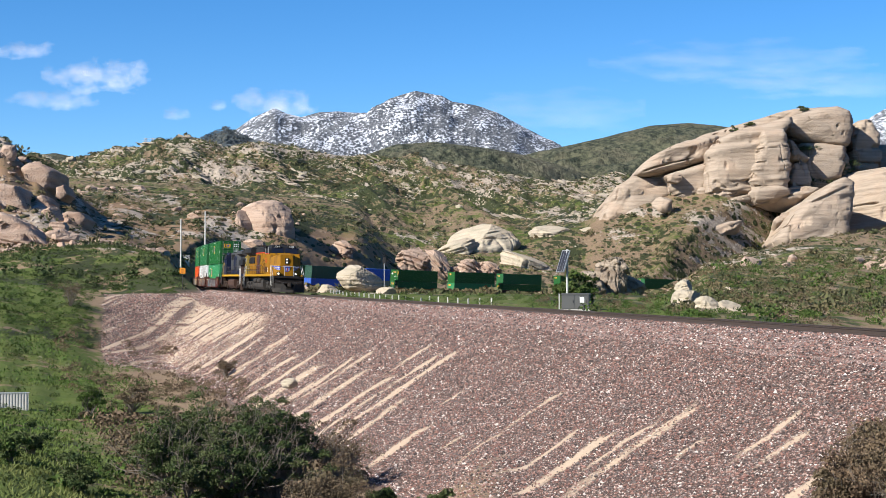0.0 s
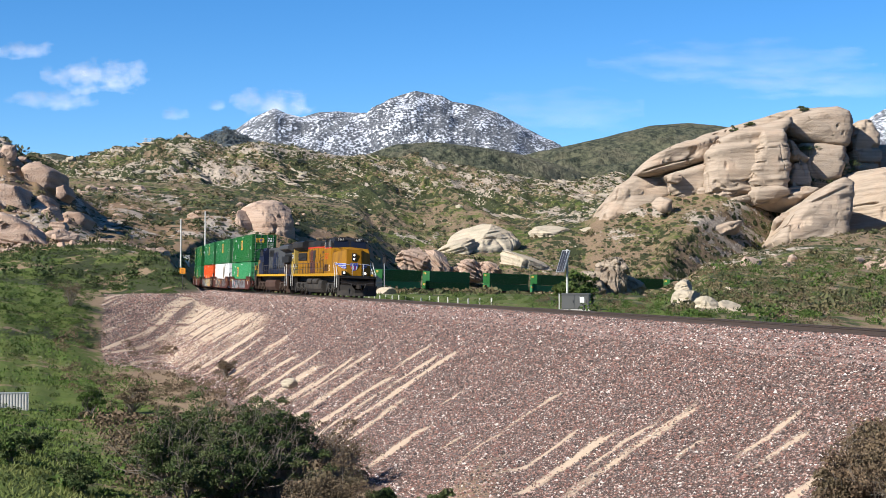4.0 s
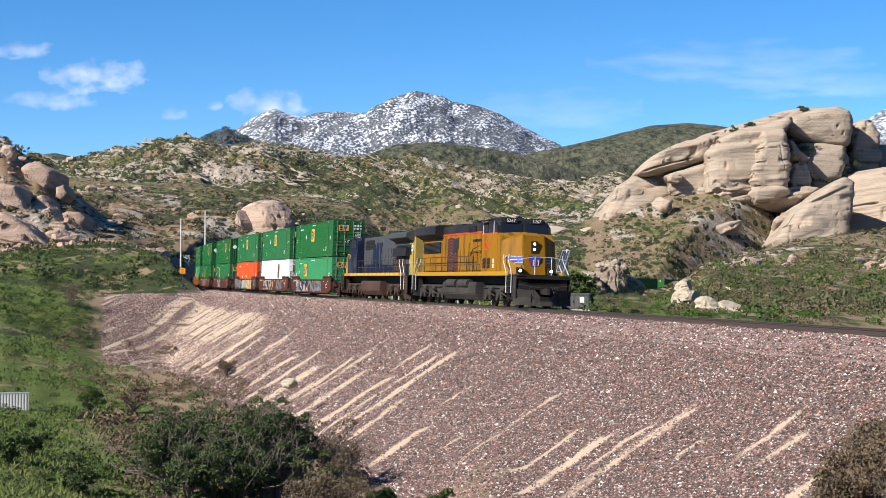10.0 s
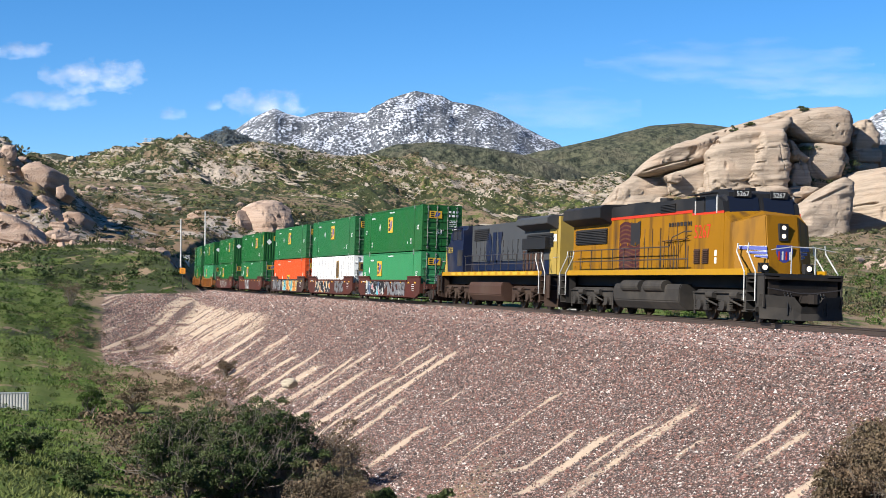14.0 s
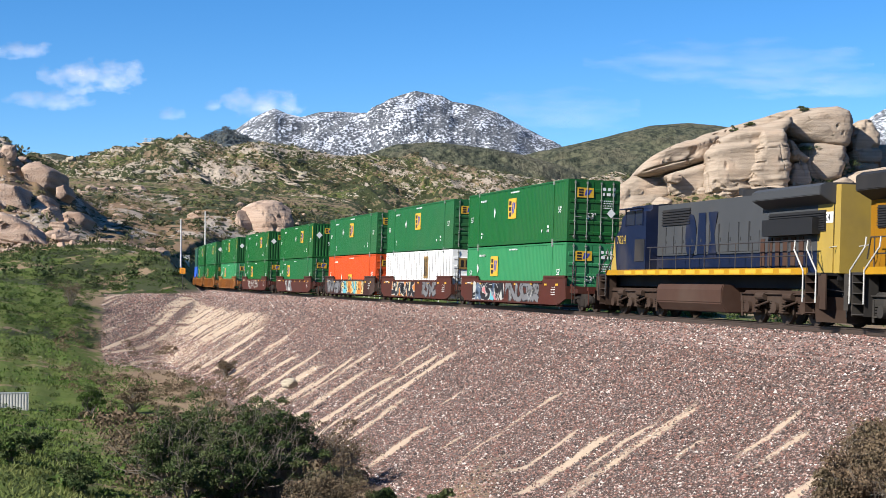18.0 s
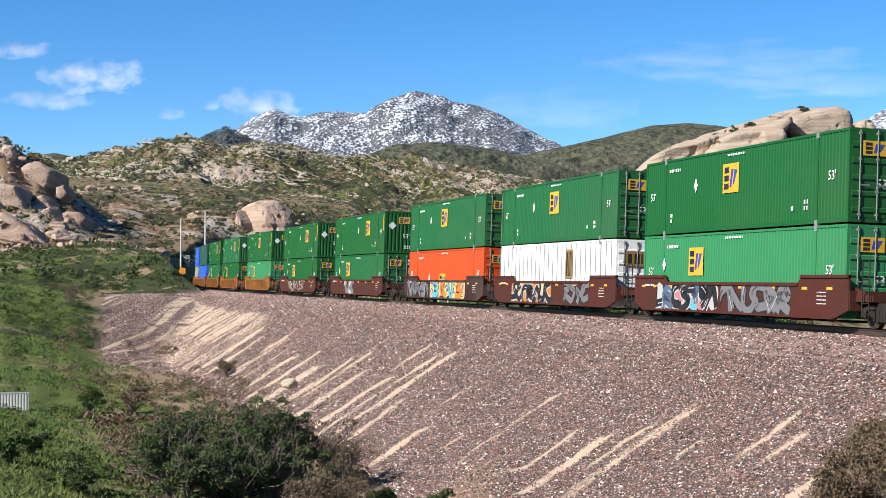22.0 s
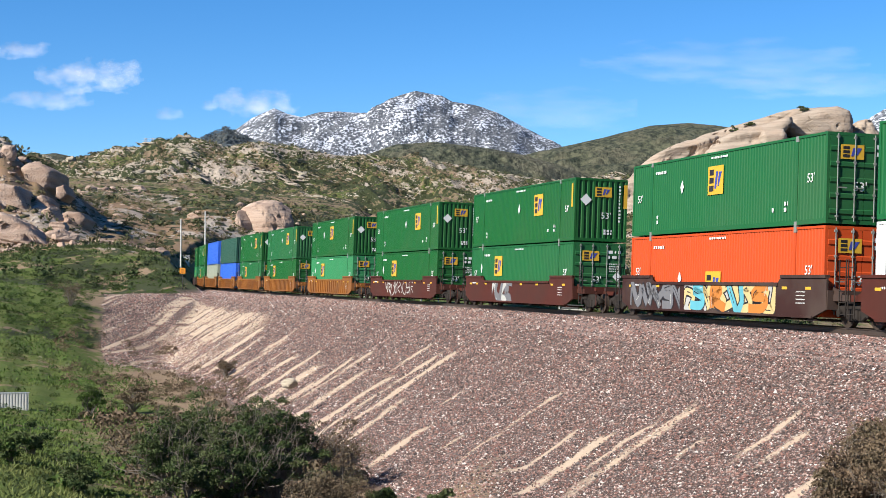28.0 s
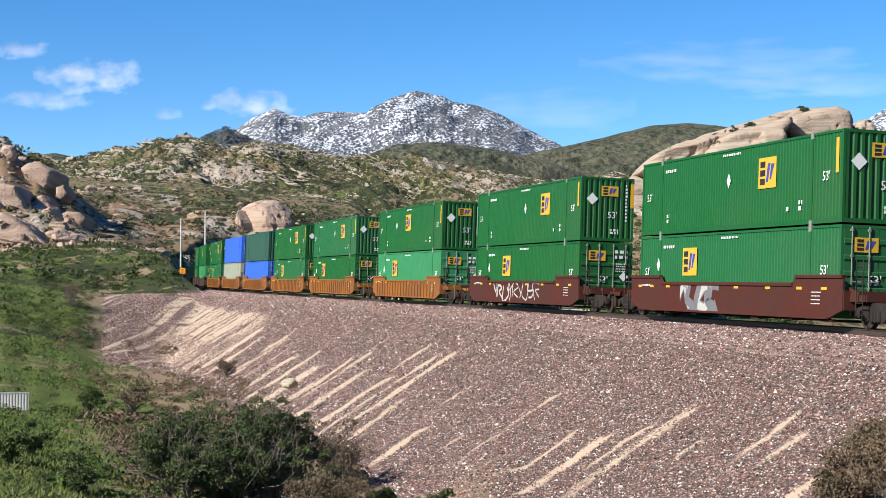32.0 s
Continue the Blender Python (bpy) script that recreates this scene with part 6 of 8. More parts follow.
SANDSTONE = stone_mat("sandstone", (0.262, 0.207, 0.158), (0.365, 0.30, 0.238), (0.3485, 0.2576, 0.1894), (0.1667, 0.125, 0.0947))
PINKSTONE = stone_mat("pink_stone", (0.2879, 0.2045, 0.1553), (0.3939, 0.303, 0.2424), (0.2576, 0.1667, 0.1212), (0.1364, 0.0947, 0.0758))
PALESTONE = stone_mat("pale_stone", (0.29, 0.2614, 0.197), (0.4242, 0.3598, 0.2803), (0.3409, 0.2727, 0.2045), (0.1818, 0.1515, 0.1212))
CRAGSTONE = stone_mat("crag_stone", (0.1818, 0.1402, 0.1061), (0.3485, 0.2917, 0.2273), (0.1667, 0.1288, 0.0985), (0.053, 0.0455, 0.0379))


def at(b, r, d):
    """A place by bearing and rise in thousandths and depth in metres from the tripod."""
    return Vector((b * d / 1000, d, 8 + r * d / 1000))


def block(parent, b0, b1, r0, r1, d, thick, seed, tilt=0, turn=0, stone=None, name="rock_block", **k):
    """A rock between two bearings and two rises."""
    c = at((b0 + b1) / 2, (r0 + r1) / 2, d)
    me = rock_mesh((b1 - b0) * d / 2000, thick / 2, abs(r1 - r0) * d / 2000, seed, **k)
    if stone:
        me.materials[0] = stone
    ob = part(name, me, None, parent) if parent else new(name, me)
    m = Matrix.Translation(c) @ Euler((0, radians(tilt), radians(turn))).to_matrix().to_4x4()
    ob.matrix_world = m
    return ob


def slab(parent, d, thick, sub, seed, *outline, dip=0.0, strata=1.0, turn=0.0, lean=-3.0, root=0.0, stone=None, name="rock_block"):
    """A weathered block whose face has an outline of bearings and rises: bedded along its dip, jointed, hollowed and rounded off."""
    V, Fc = ball(sub)
    level = (min(r for _, r in outline) + max(r for _, r in outline)) / 2
    outline = [(b, r - root if r < level else r) for b, r in outline]
    P = np.array([at(b, r, d - 0.4 * thick)[:] for b, r in outline])[:, [0, 2]]
    mid = (P.min(0) + P.max(0)) / 2
    Q = P - mid
    ang = np.linspace(-math.pi, math.pi, 361)
    reach = np.zeros(361)
    ray = np.stack([np.cos(ang), np.sin(ang)], 1)
    for a, b in zip(Q, np.roll(Q, -1, 0)):
        e = b - a
        den = ray[:, 0] * e[1] - ray[:, 1] * e[0]
        den = np.where(np.abs(den) < 1e-9, 1e-9, den)
        t = (a[0] * e[1] - a[1] * e[0]) / den
        u = (a[0] * ray[:, 1] - a[1] * ray[:, 0]) / den
        reach = np.maximum(reach, np.where((u >= -1e-6) & (u <= 1 + 1e-6) & (t > 0), t, 0))
    reach = np.convolve(np.pad(reach, 2, mode="wrap"), np.ones(5) / 5, "valid")
    flat = np.hypot(V[:, 0], V[:, 2])
    th = np.arctan2(V[:, 2], V[:, 0])
    rad = np.interp(th, ang, reach)
    rho = np.minimum(1, flat) ** 0.34
    x, z = rho * rad * np.cos(th), rho * rad * np.sin(th)
    y = np.sign(V[:, 1]) * np.abs(V[:, 1]) ** 0.28 * thick / 2
    p = np.stack([x, y, z], 1)
    size = max(np.ptp(Q[:, 0]), np.ptp(Q[:, 1]))
    # broad swelling, then beds standing proud or weathered back, then open joints
    q = p / 9.0 + seed * 3.7
    swell = 1.0 * fbm3(q, seed, 3)
    c, s = math.cos(radians(dip)), math.sin(radians(dip))
    up = z * c + x * s + 0.9 * fbm3(p / 14 + seed, seed + 3, 3)
    k0 = np.zeros(len(p))
    beds = value3(np.stack([up / 2.3, k0 + seed, x / 40], 1), seed + 11) * 0.75 + value3(np.stack([up / 0.8, k0 + seed, x / 25], 1), seed + 12) * 0.30
    part_ = np.abs(value3(np.stack([up / 4.4, x / 30 + seed, k0], 1), seed + 31))
    joint = np.abs(value3(np.stack([x / 7.5, up / 30, y / 9 + seed], 1), seed + 21) + 0.35 * value3(p / 4 + seed, seed + 22))
    hollow = ease(0.42, 0.62, fbm3(p / 3.2 + seed, seed + 41, 2))
    relief = swell + strata * beds * 0.9 - strata * 2.4 * np.exp(-(part_ / 0.07) ** 2) * ease(-0.2, 0.25, value3(p / 8 + 3, seed + 32)) - 1.3 * np.exp(-(joint / 0.05) ** 2) * ease(0.0, 0.3, value3(p / 10 + 7, seed + 23)) - 1.1 * hollow * strata
    relief = relief * min(1.0, size / 22) + 0.16 * fbm3(p / 0.9, seed + 51, 3)
    n = p / np.array([max(np.ptp(Q[:, 0]) / 2, 1), thick / 2, max(np.ptp(Q[:, 1]) / 2, 1)]) ** 2
    n /= np.maximum(np.linalg.norm(n, axis=1), 1e-6)[:, None]
    n[:, 2] *= 0.35
    p = p + n * relief[:, None]
    me = grid_mesh("rock", p, Fc, stone or SANDSTONE)
    ob = part(name, me, None, parent)
    ob.matrix_world = Matrix.Translation((mid[0], d, mid[1])) @ pose(0, 0, 0, lean, 0, turn)
    return ob


def great_rock():
    """The big layered sandstone outcrop on the hill."""
    g = thing("rock_outcrop", "huge pale layered sandstone outcrop with deep joints on a grassy hill", "rock outcrop")
    D = 600
    B = lambda *a, **k: block(g, *a, **k)
    # the body behind the face
    slab(g, D + 14, 56, 7, 2, (99.2, 32.7), (104.2, 44.4), (112.5, 56.1), (126.8, 67.0), (141.0, 78.2), (152.7, 85.8), (172.7, 92.5), (187.8, 96.7), (204.5, 101.7), (221.2, 106.7), (236.3, 110.1), (254.7, 109.6), (263.8, 107.6), (267.2, 99.6), (263.8, 77.8), (261.3, 47.7), (227.9, 36.0), (177.7, 36.0), (127.6, 31.0), dip=-16)
    # long western flank
    slab(g, D + 4, 44, 6, 3, (98.8, 33.0), (102.5, 43.5), (112.5, 56.9), (125.1, 64.4), (136.0, 63.1), (149.3, 59.4), (153.0, 52.7), (149.3, 46.9), (136.0, 43.5), (119.2, 37.7), dip=-24, lean=-6, root=6.0)
    slab(g, D - 2, 40, 7, 5, (125.6, 65.8), (130.1, 72.8), (141.0, 80.3), (152.7, 86.5), (174.4, 91.5), (181.1, 91.2), (177.7, 83.7), (172.7, 74.1), (157.7, 69.1), (141.0, 64.9), (130.1, 63.8), dip=-14)
    slab(g, D - 8, 34, 6, 6, (144.3, 64.8), (152.7, 68.3), (173.1, 74.1), (174.1, 62.8), (170.7, 52.4), (164.4, 49.1), (151.0, 55.8), dip=-10, root=6.0)
    # upright blocks of the face
    slab(g, D - 14, 40, 7, 8, (172.7, 82.0), (178.6, 88.7), (194.5, 95.9), (209.5, 98.6), (227.9, 105.2), (230.4, 100.4), (214.5, 84.5), (209.5, 77.8), (206.2, 62.8), (199.5, 54.7), (174.4, 51.4), (170.2, 55.8), (171.6, 71.1), dip=-9, root=6.0)
    slab(g, D - 24, 30, 7, 9, (208.8, 94.9), (222.6, 96.2), (225.4, 87.9), (226.6, 69.5), (226.6, 57.4), (214.5, 53.1), (201.5, 51.6), (199.5, 59.1), (199.1, 70.8), (204.5, 79.8), dip=-2, root=6.0)
    slab(g, D - 22, 18, 6, 10, (226.6, 90.4), (233.3, 82.2), (239.9, 77.0), (239.3, 59.1), (232.1, 57.4), (226.2, 57.1), (225.9, 74.5), dip=2, root=6.0)
    # cap
    slab(g, D - 4, 36, 7, 17, (219.9, 96.5), (227.9, 103.9), (244.6, 108.9), (258.0, 110.3), (265.4, 107.6), (268.5, 100.4), (266.4, 87.5), (262.7, 82.5), (249.6, 84.2), (236.3, 85.0), (227.1, 89.9), dip=-7)
    slab(g, D - 12, 24, 5, 12, (232.9, 87.0), (249.6, 87.0), (263.0, 85.3), (262.2, 74.5), (259.7, 64.4), (249.6, 61.1), (237.9, 61.1), dip=-4)
    slab(g, D - 14, 10, 5, 13, (253.3, 88.9), (256.7, 83.7), (257.3, 70.3), (249.6, 69.5), (250.0, 81.2), root=6.0)
    slab(g, D - 18, 10, 5, 14, (243.5, 77.5), (248.8, 74.1), (251.3, 67.8), (250.5, 64.1), (239.9, 62.8), (240.6, 72.8), root=6.0)
    slab(g, D - 12, 10, 5, 15, (261.8, 82.8), (265.0, 77.8), (265.5, 65.8), (258.3, 66.1), (258.8, 78.7), root=6.0)
    # eastern tower
    slab(g, D + 6, 30, 6, 18, (265.4, 77.5), (267.2, 91.2), (269.7, 100.4), (276.4, 102.7), (280.9, 101.2), (285.6, 93.2), (284.7, 76.1), (278.1, 69.8), (266.4, 73.1), dip=1, root=6.0)
    slab(g, D + 26, 40, 5, 19, (278.1, 77.8), (286.4, 86.2), (299.8, 84.5), (314.8, 79.5), (314.8, 47.7), (281.4, 54.4))
    slab(g, D - 22, 44, 6, 20, (267.2, 60.3), (277.2, 69.1), (286.4, 72.5), (294.8, 66.1), (298.1, 39.4), (276.4, 24.3), (263.0, 18.5), (261.3, 37.7), turn=48, lean=-6, root=6.0)
    # lower tier
    slab(g, D - 46, 34, 7, 22, (210.8, 26.3), (221.2, 36.0), (232.9, 46.1), (242.9, 51.7), (254.7, 60.3), (263.0, 63.8), (269.4, 60.8), (267.4, 47.7), (262.7, 34.4), (261.8, 19.0), (251.3, 15.1), (237.9, 17.6), (226.2, 17.6), (214.5, 20.1), dip=-20, strata=0.5, lean=-8, turn=6, root=6.0)
    slab(g, D - 32, 9, 6, 24, (184.1, 47.1), (197.8, 50.1), (221.2, 54.4), (236.3, 57.1), (248.8, 56.1), (237.9, 49.1), (227.9, 45.4), (209.5, 47.4), (187.8, 43.7), dip=-8, lean=-34)
    slab(g, D - 40, 8, 5, 26, (175.7, 39.0), (184.4, 43.4), (194.8, 44.4), (187.8, 38.7), (177.7, 34.9), dip=-12, lean=-34)
    slab(g, D - 58, 9, 6, 25, (161.7, 17.3), (167.7, 25.7), (177.7, 31.0), (187.8, 34.4), (196.5, 35.4), (192.8, 29.0), (181.1, 23.5), (169.4, 13.5), (163.5, 12.0), dip=-28, lean=-30)
    slab(g, D - 44, 8, 5, 27, (214.5, 34.4), (221.2, 39.4), (232.9, 41.9), (236.3, 37.7), (226.2, 33.5), (217.0, 31.0), dip=-15, lean=-30)
    for k, (a, b, c, e) in enumerate(((165.2, 174.4, 47.7, 58.9), (167.7, 179.1, 38.4, 46.1), (136.0, 151.0, 41.4, 52.2), (191.8, 195.8, 52.4, 61.9), (195.5, 200.2, 55.8, 63.1), (230.4, 241.6, 17.6, 29.3), (205.5, 210.5, 17.1, 23.8), (146.0, 156.3, 59.4, 67.8))):
        B(a, b, c, e, D - 44 if c < 45 else D - 26, 7, 30 + k, sub=4, boxy=0.75, name="boulder")


great_rock()


def outcrop(label, name="rock_outcrop"):
    return thing(name, label, "rock outcrop")


def middle_rocks():
    g = outcrop("rounded pink sandstone dome with small hollows")
    block(g, -136.8, -93.4, 7.6, 49.9, 392, 15, 51, sub=6, boxy=0.85, strata=0.02, cracks=0.03, rough=0.10, pits=0.10, stone=PINKSTONE)
    block(g, -138.3, -122.1, 10.6, 43.7, 388, 9, 52, sub=5, boxy=0.8, strata=0.05, stone=PINKSTONE)
    block(g, -150.1, -133.9, 18.6, 29.7, 380, 7, 53, sub=5, boxy=0.85, rough=0.2, stone=PINKSTONE)
    for k, (a, b, c, e) in enumerate(((-73.2, -55.9, 11.3, 23.1), (-167.0, -155.2, 18.6, 42.2), (-163.3, -144.2, 24.2, 34.8))):
        block(g, a, b, c, e, 402, 9, 60 + k, tilt=20, sub=5, boxy=0.7, strata=0.10, cracks=0.2, rough=0.3, stone=PINKSTONE)
    g = outcrop("smooth white sandstone dome among shrubs beside the line")
    block(g, -72.1, -39.0, -9.3, 8.0, 232, 6, 71, tilt=2, sub=6, boxy=0.85, strata=0.02, cracks=0.05, rough=0.22, facets=14, stone=PALESTONE)
    block(g, -83.9, -66.2, -13.7, -4.5, 226, 4, 72, sub=5, boxy=0.9, stone=PALESTONE)
    block(g, -44.1, -29.1, -12.2, -6.4, 224, 3, 73, sub=5, boxy=0.9, stone=PALESTONE)
    g = outcrop("jagged pink rock knoll in broken layers")
    for k, (a, b, c, e, t) in enumerate(((-33.8, -7.0, -3.4, 17.9, -10), (-18.0, 8.8, -3.4, 17.2, 20), (-30.9, -18.0, 3.9, 16.4, -30), (8.1, 28.0, -3.4, 11.3, 0), (16.9, 36.8, -3.4, 10.6, 15), (-7.0, 16.9, -5.3, 6.9, 5))):
        block(g, a, b, c, e, 452 + k, 12, 80 + k, tilt=t, sub=6, boxy=0.7, strata=0.14, cracks=0.22, rough=0.3, period=0.12, lean=0.7, stone=PINKSTONE)
    g = outcrop("long pale sandstone slabs on the hillside")
    block(g, 2.2, 52.2, 1.0, 34.8, 574, 44, 91, tilt=-10, sub=6, boxy=0.8, strata=0.03, cracks=0.06, rough=0.2, facets=12, stone=PALESTONE)
    block(g, -5.1, 24.3, 9.1, 24.2, 556, 20, 92, tilt=-18, sub=5, boxy=0.85, stone=PALESTONE)
    block(g, 55.9, 91.2, 15.0, 33.4, 596, 30, 93, tilt=6, sub=6, boxy=0.8, strata=0.04, stone=PALESTONE)
    block(g, 86.8, 103.7, 22.3, 32.6, 590, 14, 94, tilt=-10, sub=5, boxy=0.8, stone=PALESTONE)
    block(g, 35.3, 73.9, -3.4, 15.0, 520, 18, 95, tilt=22, sub=6, boxy=0.85, stone=PALESTONE)
    g = outcrop("small dark craggy rock with pale veins beside the line")
    block(g, 96.4, 120.6, -18.1, 12.8, 205, 6, 101, tilt=6, sub=6, boxy=0.65, strata=0.10, cracks=0.25, rough=0.3, lean=0.8, stone=CRAGSTONE)
    block(g, 87.5, 105.9, -18.1, 3.2, 202, 5, 102, tilt=-24, sub=5, boxy=0.7, strata=0.12, cracks=0.25, rough=0.3, stone=CRAGSTONE)
    block(g, 111.1, 129.5, -18.9, 1.0, 207, 5, 103, tilt=30, sub=5, boxy=0.7, strata=0.12, cracks=0.25, rough=0.3, stone=CRAGSTONE)
    g = outcrop("rounded pale boulders half buried in the grass")
    for k, (a, b, c, e, t, d) in enumerate(((147.8, 167.7, -21.1, -7.8, -8, 98), (150.8, 162.6, -11.5, -2.3, -20, 120), (162.6, 183.2, -26.2, -13.0, 8, 84), (175.8, 195.7, -26.2, -15.2, 14, 84), (181.7, 189.0, -11.5, -6.4, 0, 128))):
        block(g, a, b, c, e, d, 2.2, 110 + k, tilt=t, sub=5, boxy=0.75, rough=0.25, stone=PALESTONE)
    g = outcrop("pink and grey weathered sandstone cliffs on a brown hill")
    slab(g, 318, 16, 5, 131, (-275.0, 70.8), (-270.0, 74.1), (-259.9, 72.8), (-253.2, 68.3), (-253.9, 59.9), (-258.3, 55.4), (-271.6, 57.8), (-274.6, 64.1), dip=12, stone=PINKSTONE, root=3.0)
    slab(g, 320, 16, 5, 132, (-300.1, 72.8), (-288.4, 72.8), (-278.3, 70.8), (-273.6, 64.1), (-275.8, 59.4), (-288.4, 61.6), (-300.1, 61.6), dip=12, stone=PINKSTONE, root=3.0)
    slab(g, 300, 12, 5, 133, (-268.6, 50.4), (-261.6, 53.6), (-253.2, 47.4), (-252.1, 39.0), (-256.6, 33.7), (-263.3, 37.0), (-268.3, 43.7), dip=12, stone=PINKSTONE, root=3.0)
    slab(g, 295, 9, 5, 134, (-253.6, 37.9), (-244.9, 42.4), (-236.2, 41.5), (-232.0, 37.4), (-234.9, 32.0), (-244.1, 31.0), dip=12, stone=PINKSTONE, root=3.0)
    slab(g, 292, 14, 6, 135, (-300.1, 60.4), (-288.4, 60.4), (-278.3, 59.1), (-269.6, 47.4), (-266.3, 37.4), (-271.6, 36.7), (-281.7, 41.5), (-300.1, 45.7), dip=12, stone=PINKSTONE, root=3.0)
    slab(g, 264, 12, 6, 136, (-300.1, 42.7), (-288.4, 42.0), (-278.3, 37.4), (-268.0, 30.7), (-253.7, 19.8), (-256.6, 16.6), (-270.0, 16.6), (-278.3, 21.5), (-300.1, 24.8), dip=12, stone=PINKSTONE, root=3.0)
    slab(g, 306, 8, 5, 137, (-252.4, 58.3), (-246.6, 59.9), (-243.6, 55.8), (-248.2, 52.1), (-252.4, 54.1), dip=12, stone=PINKSTONE, root=3.0)
    rng = np.random.default_rng(77)
    for k in range(12):
        b, d = rng.uniform(-318, -238), rng.uniform(262, 318)
        x, y = b * d / 1000, d
        w = rng.uniform(0.8, 2.6)
        me = rock_mesh(w, w * 0.8, w * rng.uniform(0.5, 0.9), 600 + k, sub=4, boxy=0.7, strata=0.08, cracks=0.18, rough=0.28)
        me.materials[0] = PINKSTONE
        q = part("rock_block", me, None, g)
        q.matrix_world = pose(x, y, gz(x, y) + 0.1 * w, 0, rng.uniform(0, 25), rng.uniform(0, 360))
    g = tagged(block(None, -105.6, -94.4, -72.4, -65.6, 79, 0.8, 150, sub=4, boxy=0.8, stone=PALESTONE, name="boulder"), "single pale boulder lying on the stony bank", "boulder")


middle_rocks()

# ---- plants ----
def leaf_mat(name, lo, hi, dry=None):
    m, nt, b = mat(name)
    L = nt.links.new
    g = nt.nodes.new("ShaderNodeNewGeometry")
    a = nt.nodes.new("ShaderNodeAttribute")
    a.attribute_name = "tone"
    mx = nt.nodes.new("ShaderNodeMix"); mx.data_type = "RGBA"
    mx.inputs["A"].default_value, mx.inputs["B"].default_value = (*lo, 1), (*hi, 1)
    L(g.outputs["Random Per Island"], mx.inputs["Factor"])
    m2 = nt.nodes.new("ShaderNodeMix"); m2.data_type = "RGBA"
    m2.inputs["B"].default_value = (*(dry or hi), 1)
    L(a.outputs["Fac"], m2.inputs["Factor"])
    L(mx.outputs["Result"], m2.inputs["A"])
    L(m2.outputs["Result"], b.inputs["Base Color"])
    b.inputs["Roughness"].default_value = 0.75
    b.inputs["Specular IOR Level"].default_value = 0.2
    return m


LEAF_DARK = leaf_mat("leaf_dark", (0.010, 0.024, 0.006), (0.066, 0.096, 0.028), (0.070, 0.082, 0.032))
LEAF_GREEN = leaf_mat("leaf_green", (0.018, 0.045, 0.006), (0.072, 0.112, 0.020), (0.062, 0.080, 0.026))
LEAF_CHAP = leaf_mat("leaf_chaparral", (0.0303, 0.0394, 0.0167), (0.0871, 0.0947, 0.0394), (0.1288, 0.0985, 0.053))
LEAF_DRY = leaf_mat("leaf_dry", (0.055, 0.036, 0.024), (0.165, 0.115, 0.072), (0.095, 0.078, 0.045))
# conifer green shifted to blue-grey: distance haze put into the leaf colour
LEAF_HAZE = leaf_mat("leaf_haze", (0.0568, 0.0712, 0.0795), (0.1061, 0.125, 0.1364))
GRASS = leaf_mat("grass_blade", (0.026, 0.062, 0.007), (0.085, 0.135, 0.024), (0.19, 0.15, 0.065))
TWIG = plain("twig", (0.1288, 0.1098, 0.0909), 0.9)


def leaves(centres, radii, count, size, rng, flat=0.75, hollow=0.45):
    """Loose leaf quads in domes about the centres."""
    n = len(centres)
    per = np.full(n, count) if np.isscalar(count) else np.asarray(count)
    idx = np.repeat(np.arange(n), per)
    N = len(idx)
    v = rng.normal(size=(N, 3))
    v /= np.linalg.norm(v, axis=1)[:, None]
    v[:, 2] = np.abs(v[:, 2]) * 1.0 - 0.1
    rad = (hollow + (1 - hollow) * rng.random(N) ** 0.5)
    rr = np.asarray(radii)[idx]
    lump = 1 + 0.25 * np.sin(v[:, 0] * 5 + idx) * np.sin(v[:, 1] * 5 + idx * 2)
    pos = np.asarray(centres)[idx] + v * (rad * rr * lump)[:, None] * np.array([1, 1, flat])
    s = (np.asarray(size)[idx] if not np.isscalar(size) else np.full(N, size)) * rng.uniform(0.6, 1.4, N)
    a = rng.normal(size=(N, 3)); a /= np.linalg.norm(a, axis=1)[:, None]
    b = np.cross(a, rng.normal(size=(N, 3))); b /= np.linalg.norm(b, axis=1)[:, None]
    a, b = a * s[:, None], b * (s * 0.55)[:, None]
    V = np.stack([pos - a, pos + b, pos + a, pos - b], 1).reshape(-1, 3)
    Fc = np.arange(4 * N).reshape(N, 4)
    return V, Fc, idx


def foliage(name, centres, radii, count, size, rng, material, tone=None, **k):
    V, Fc, idx = leaves(centres, radii, count, size, rng, **k)
    me = grid_mesh(name, V, Fc, material, True)
    t = (tone if tone is not None else rng.random(len(centres)))[idx]
    at_ = me.attributes.new("tone", "FLOAT", "POINT")
    at_.data.foreach_set("value", np.repeat(t, 4).astype(np.float32))
    return me


def ground_many(x, y):
    return ground_z(np.asarray(x), np.asarray(y))


def shrub_field(name, label, n, b0, b1, d0, d1, r, leaf, count, material, seed, keep=None, dense=None, clear=6.0):
    rng = np.random.default_rng(seed)
    b = rng.uniform(b0, b1, n)
    d = np.exp(rng.uniform(math.log(d0), math.log(d1), n))
    x, y = b * d / 1000, d
    s, off = side_of(x, y)
    ok = np.abs(off) > clear
    if dense:
        ok &= fbm(x / dense, y / dense, seed, 3) + rng.uniform(-0.45, 0.45, n) > 0.0
    if keep is not None:
        ok &= keep(x, y, b, d, s, off)
    x, y = x[ok], y[ok]
    z = ground_many(x, y)
    rad = rng.uniform(r[0], r[1], len(x)) * (1 + (rng.random(len(x)) > 0.9) * 0.7)
    C = np.stack([x, y, z + rad * 0.15], 1)
    me = foliage(name, C, rad, count, rad * leaf, rng, material, tone=rng.random(len(x)) ** 2)
    return tagged(new(name, me), label, "shrubs", kind="stuff")


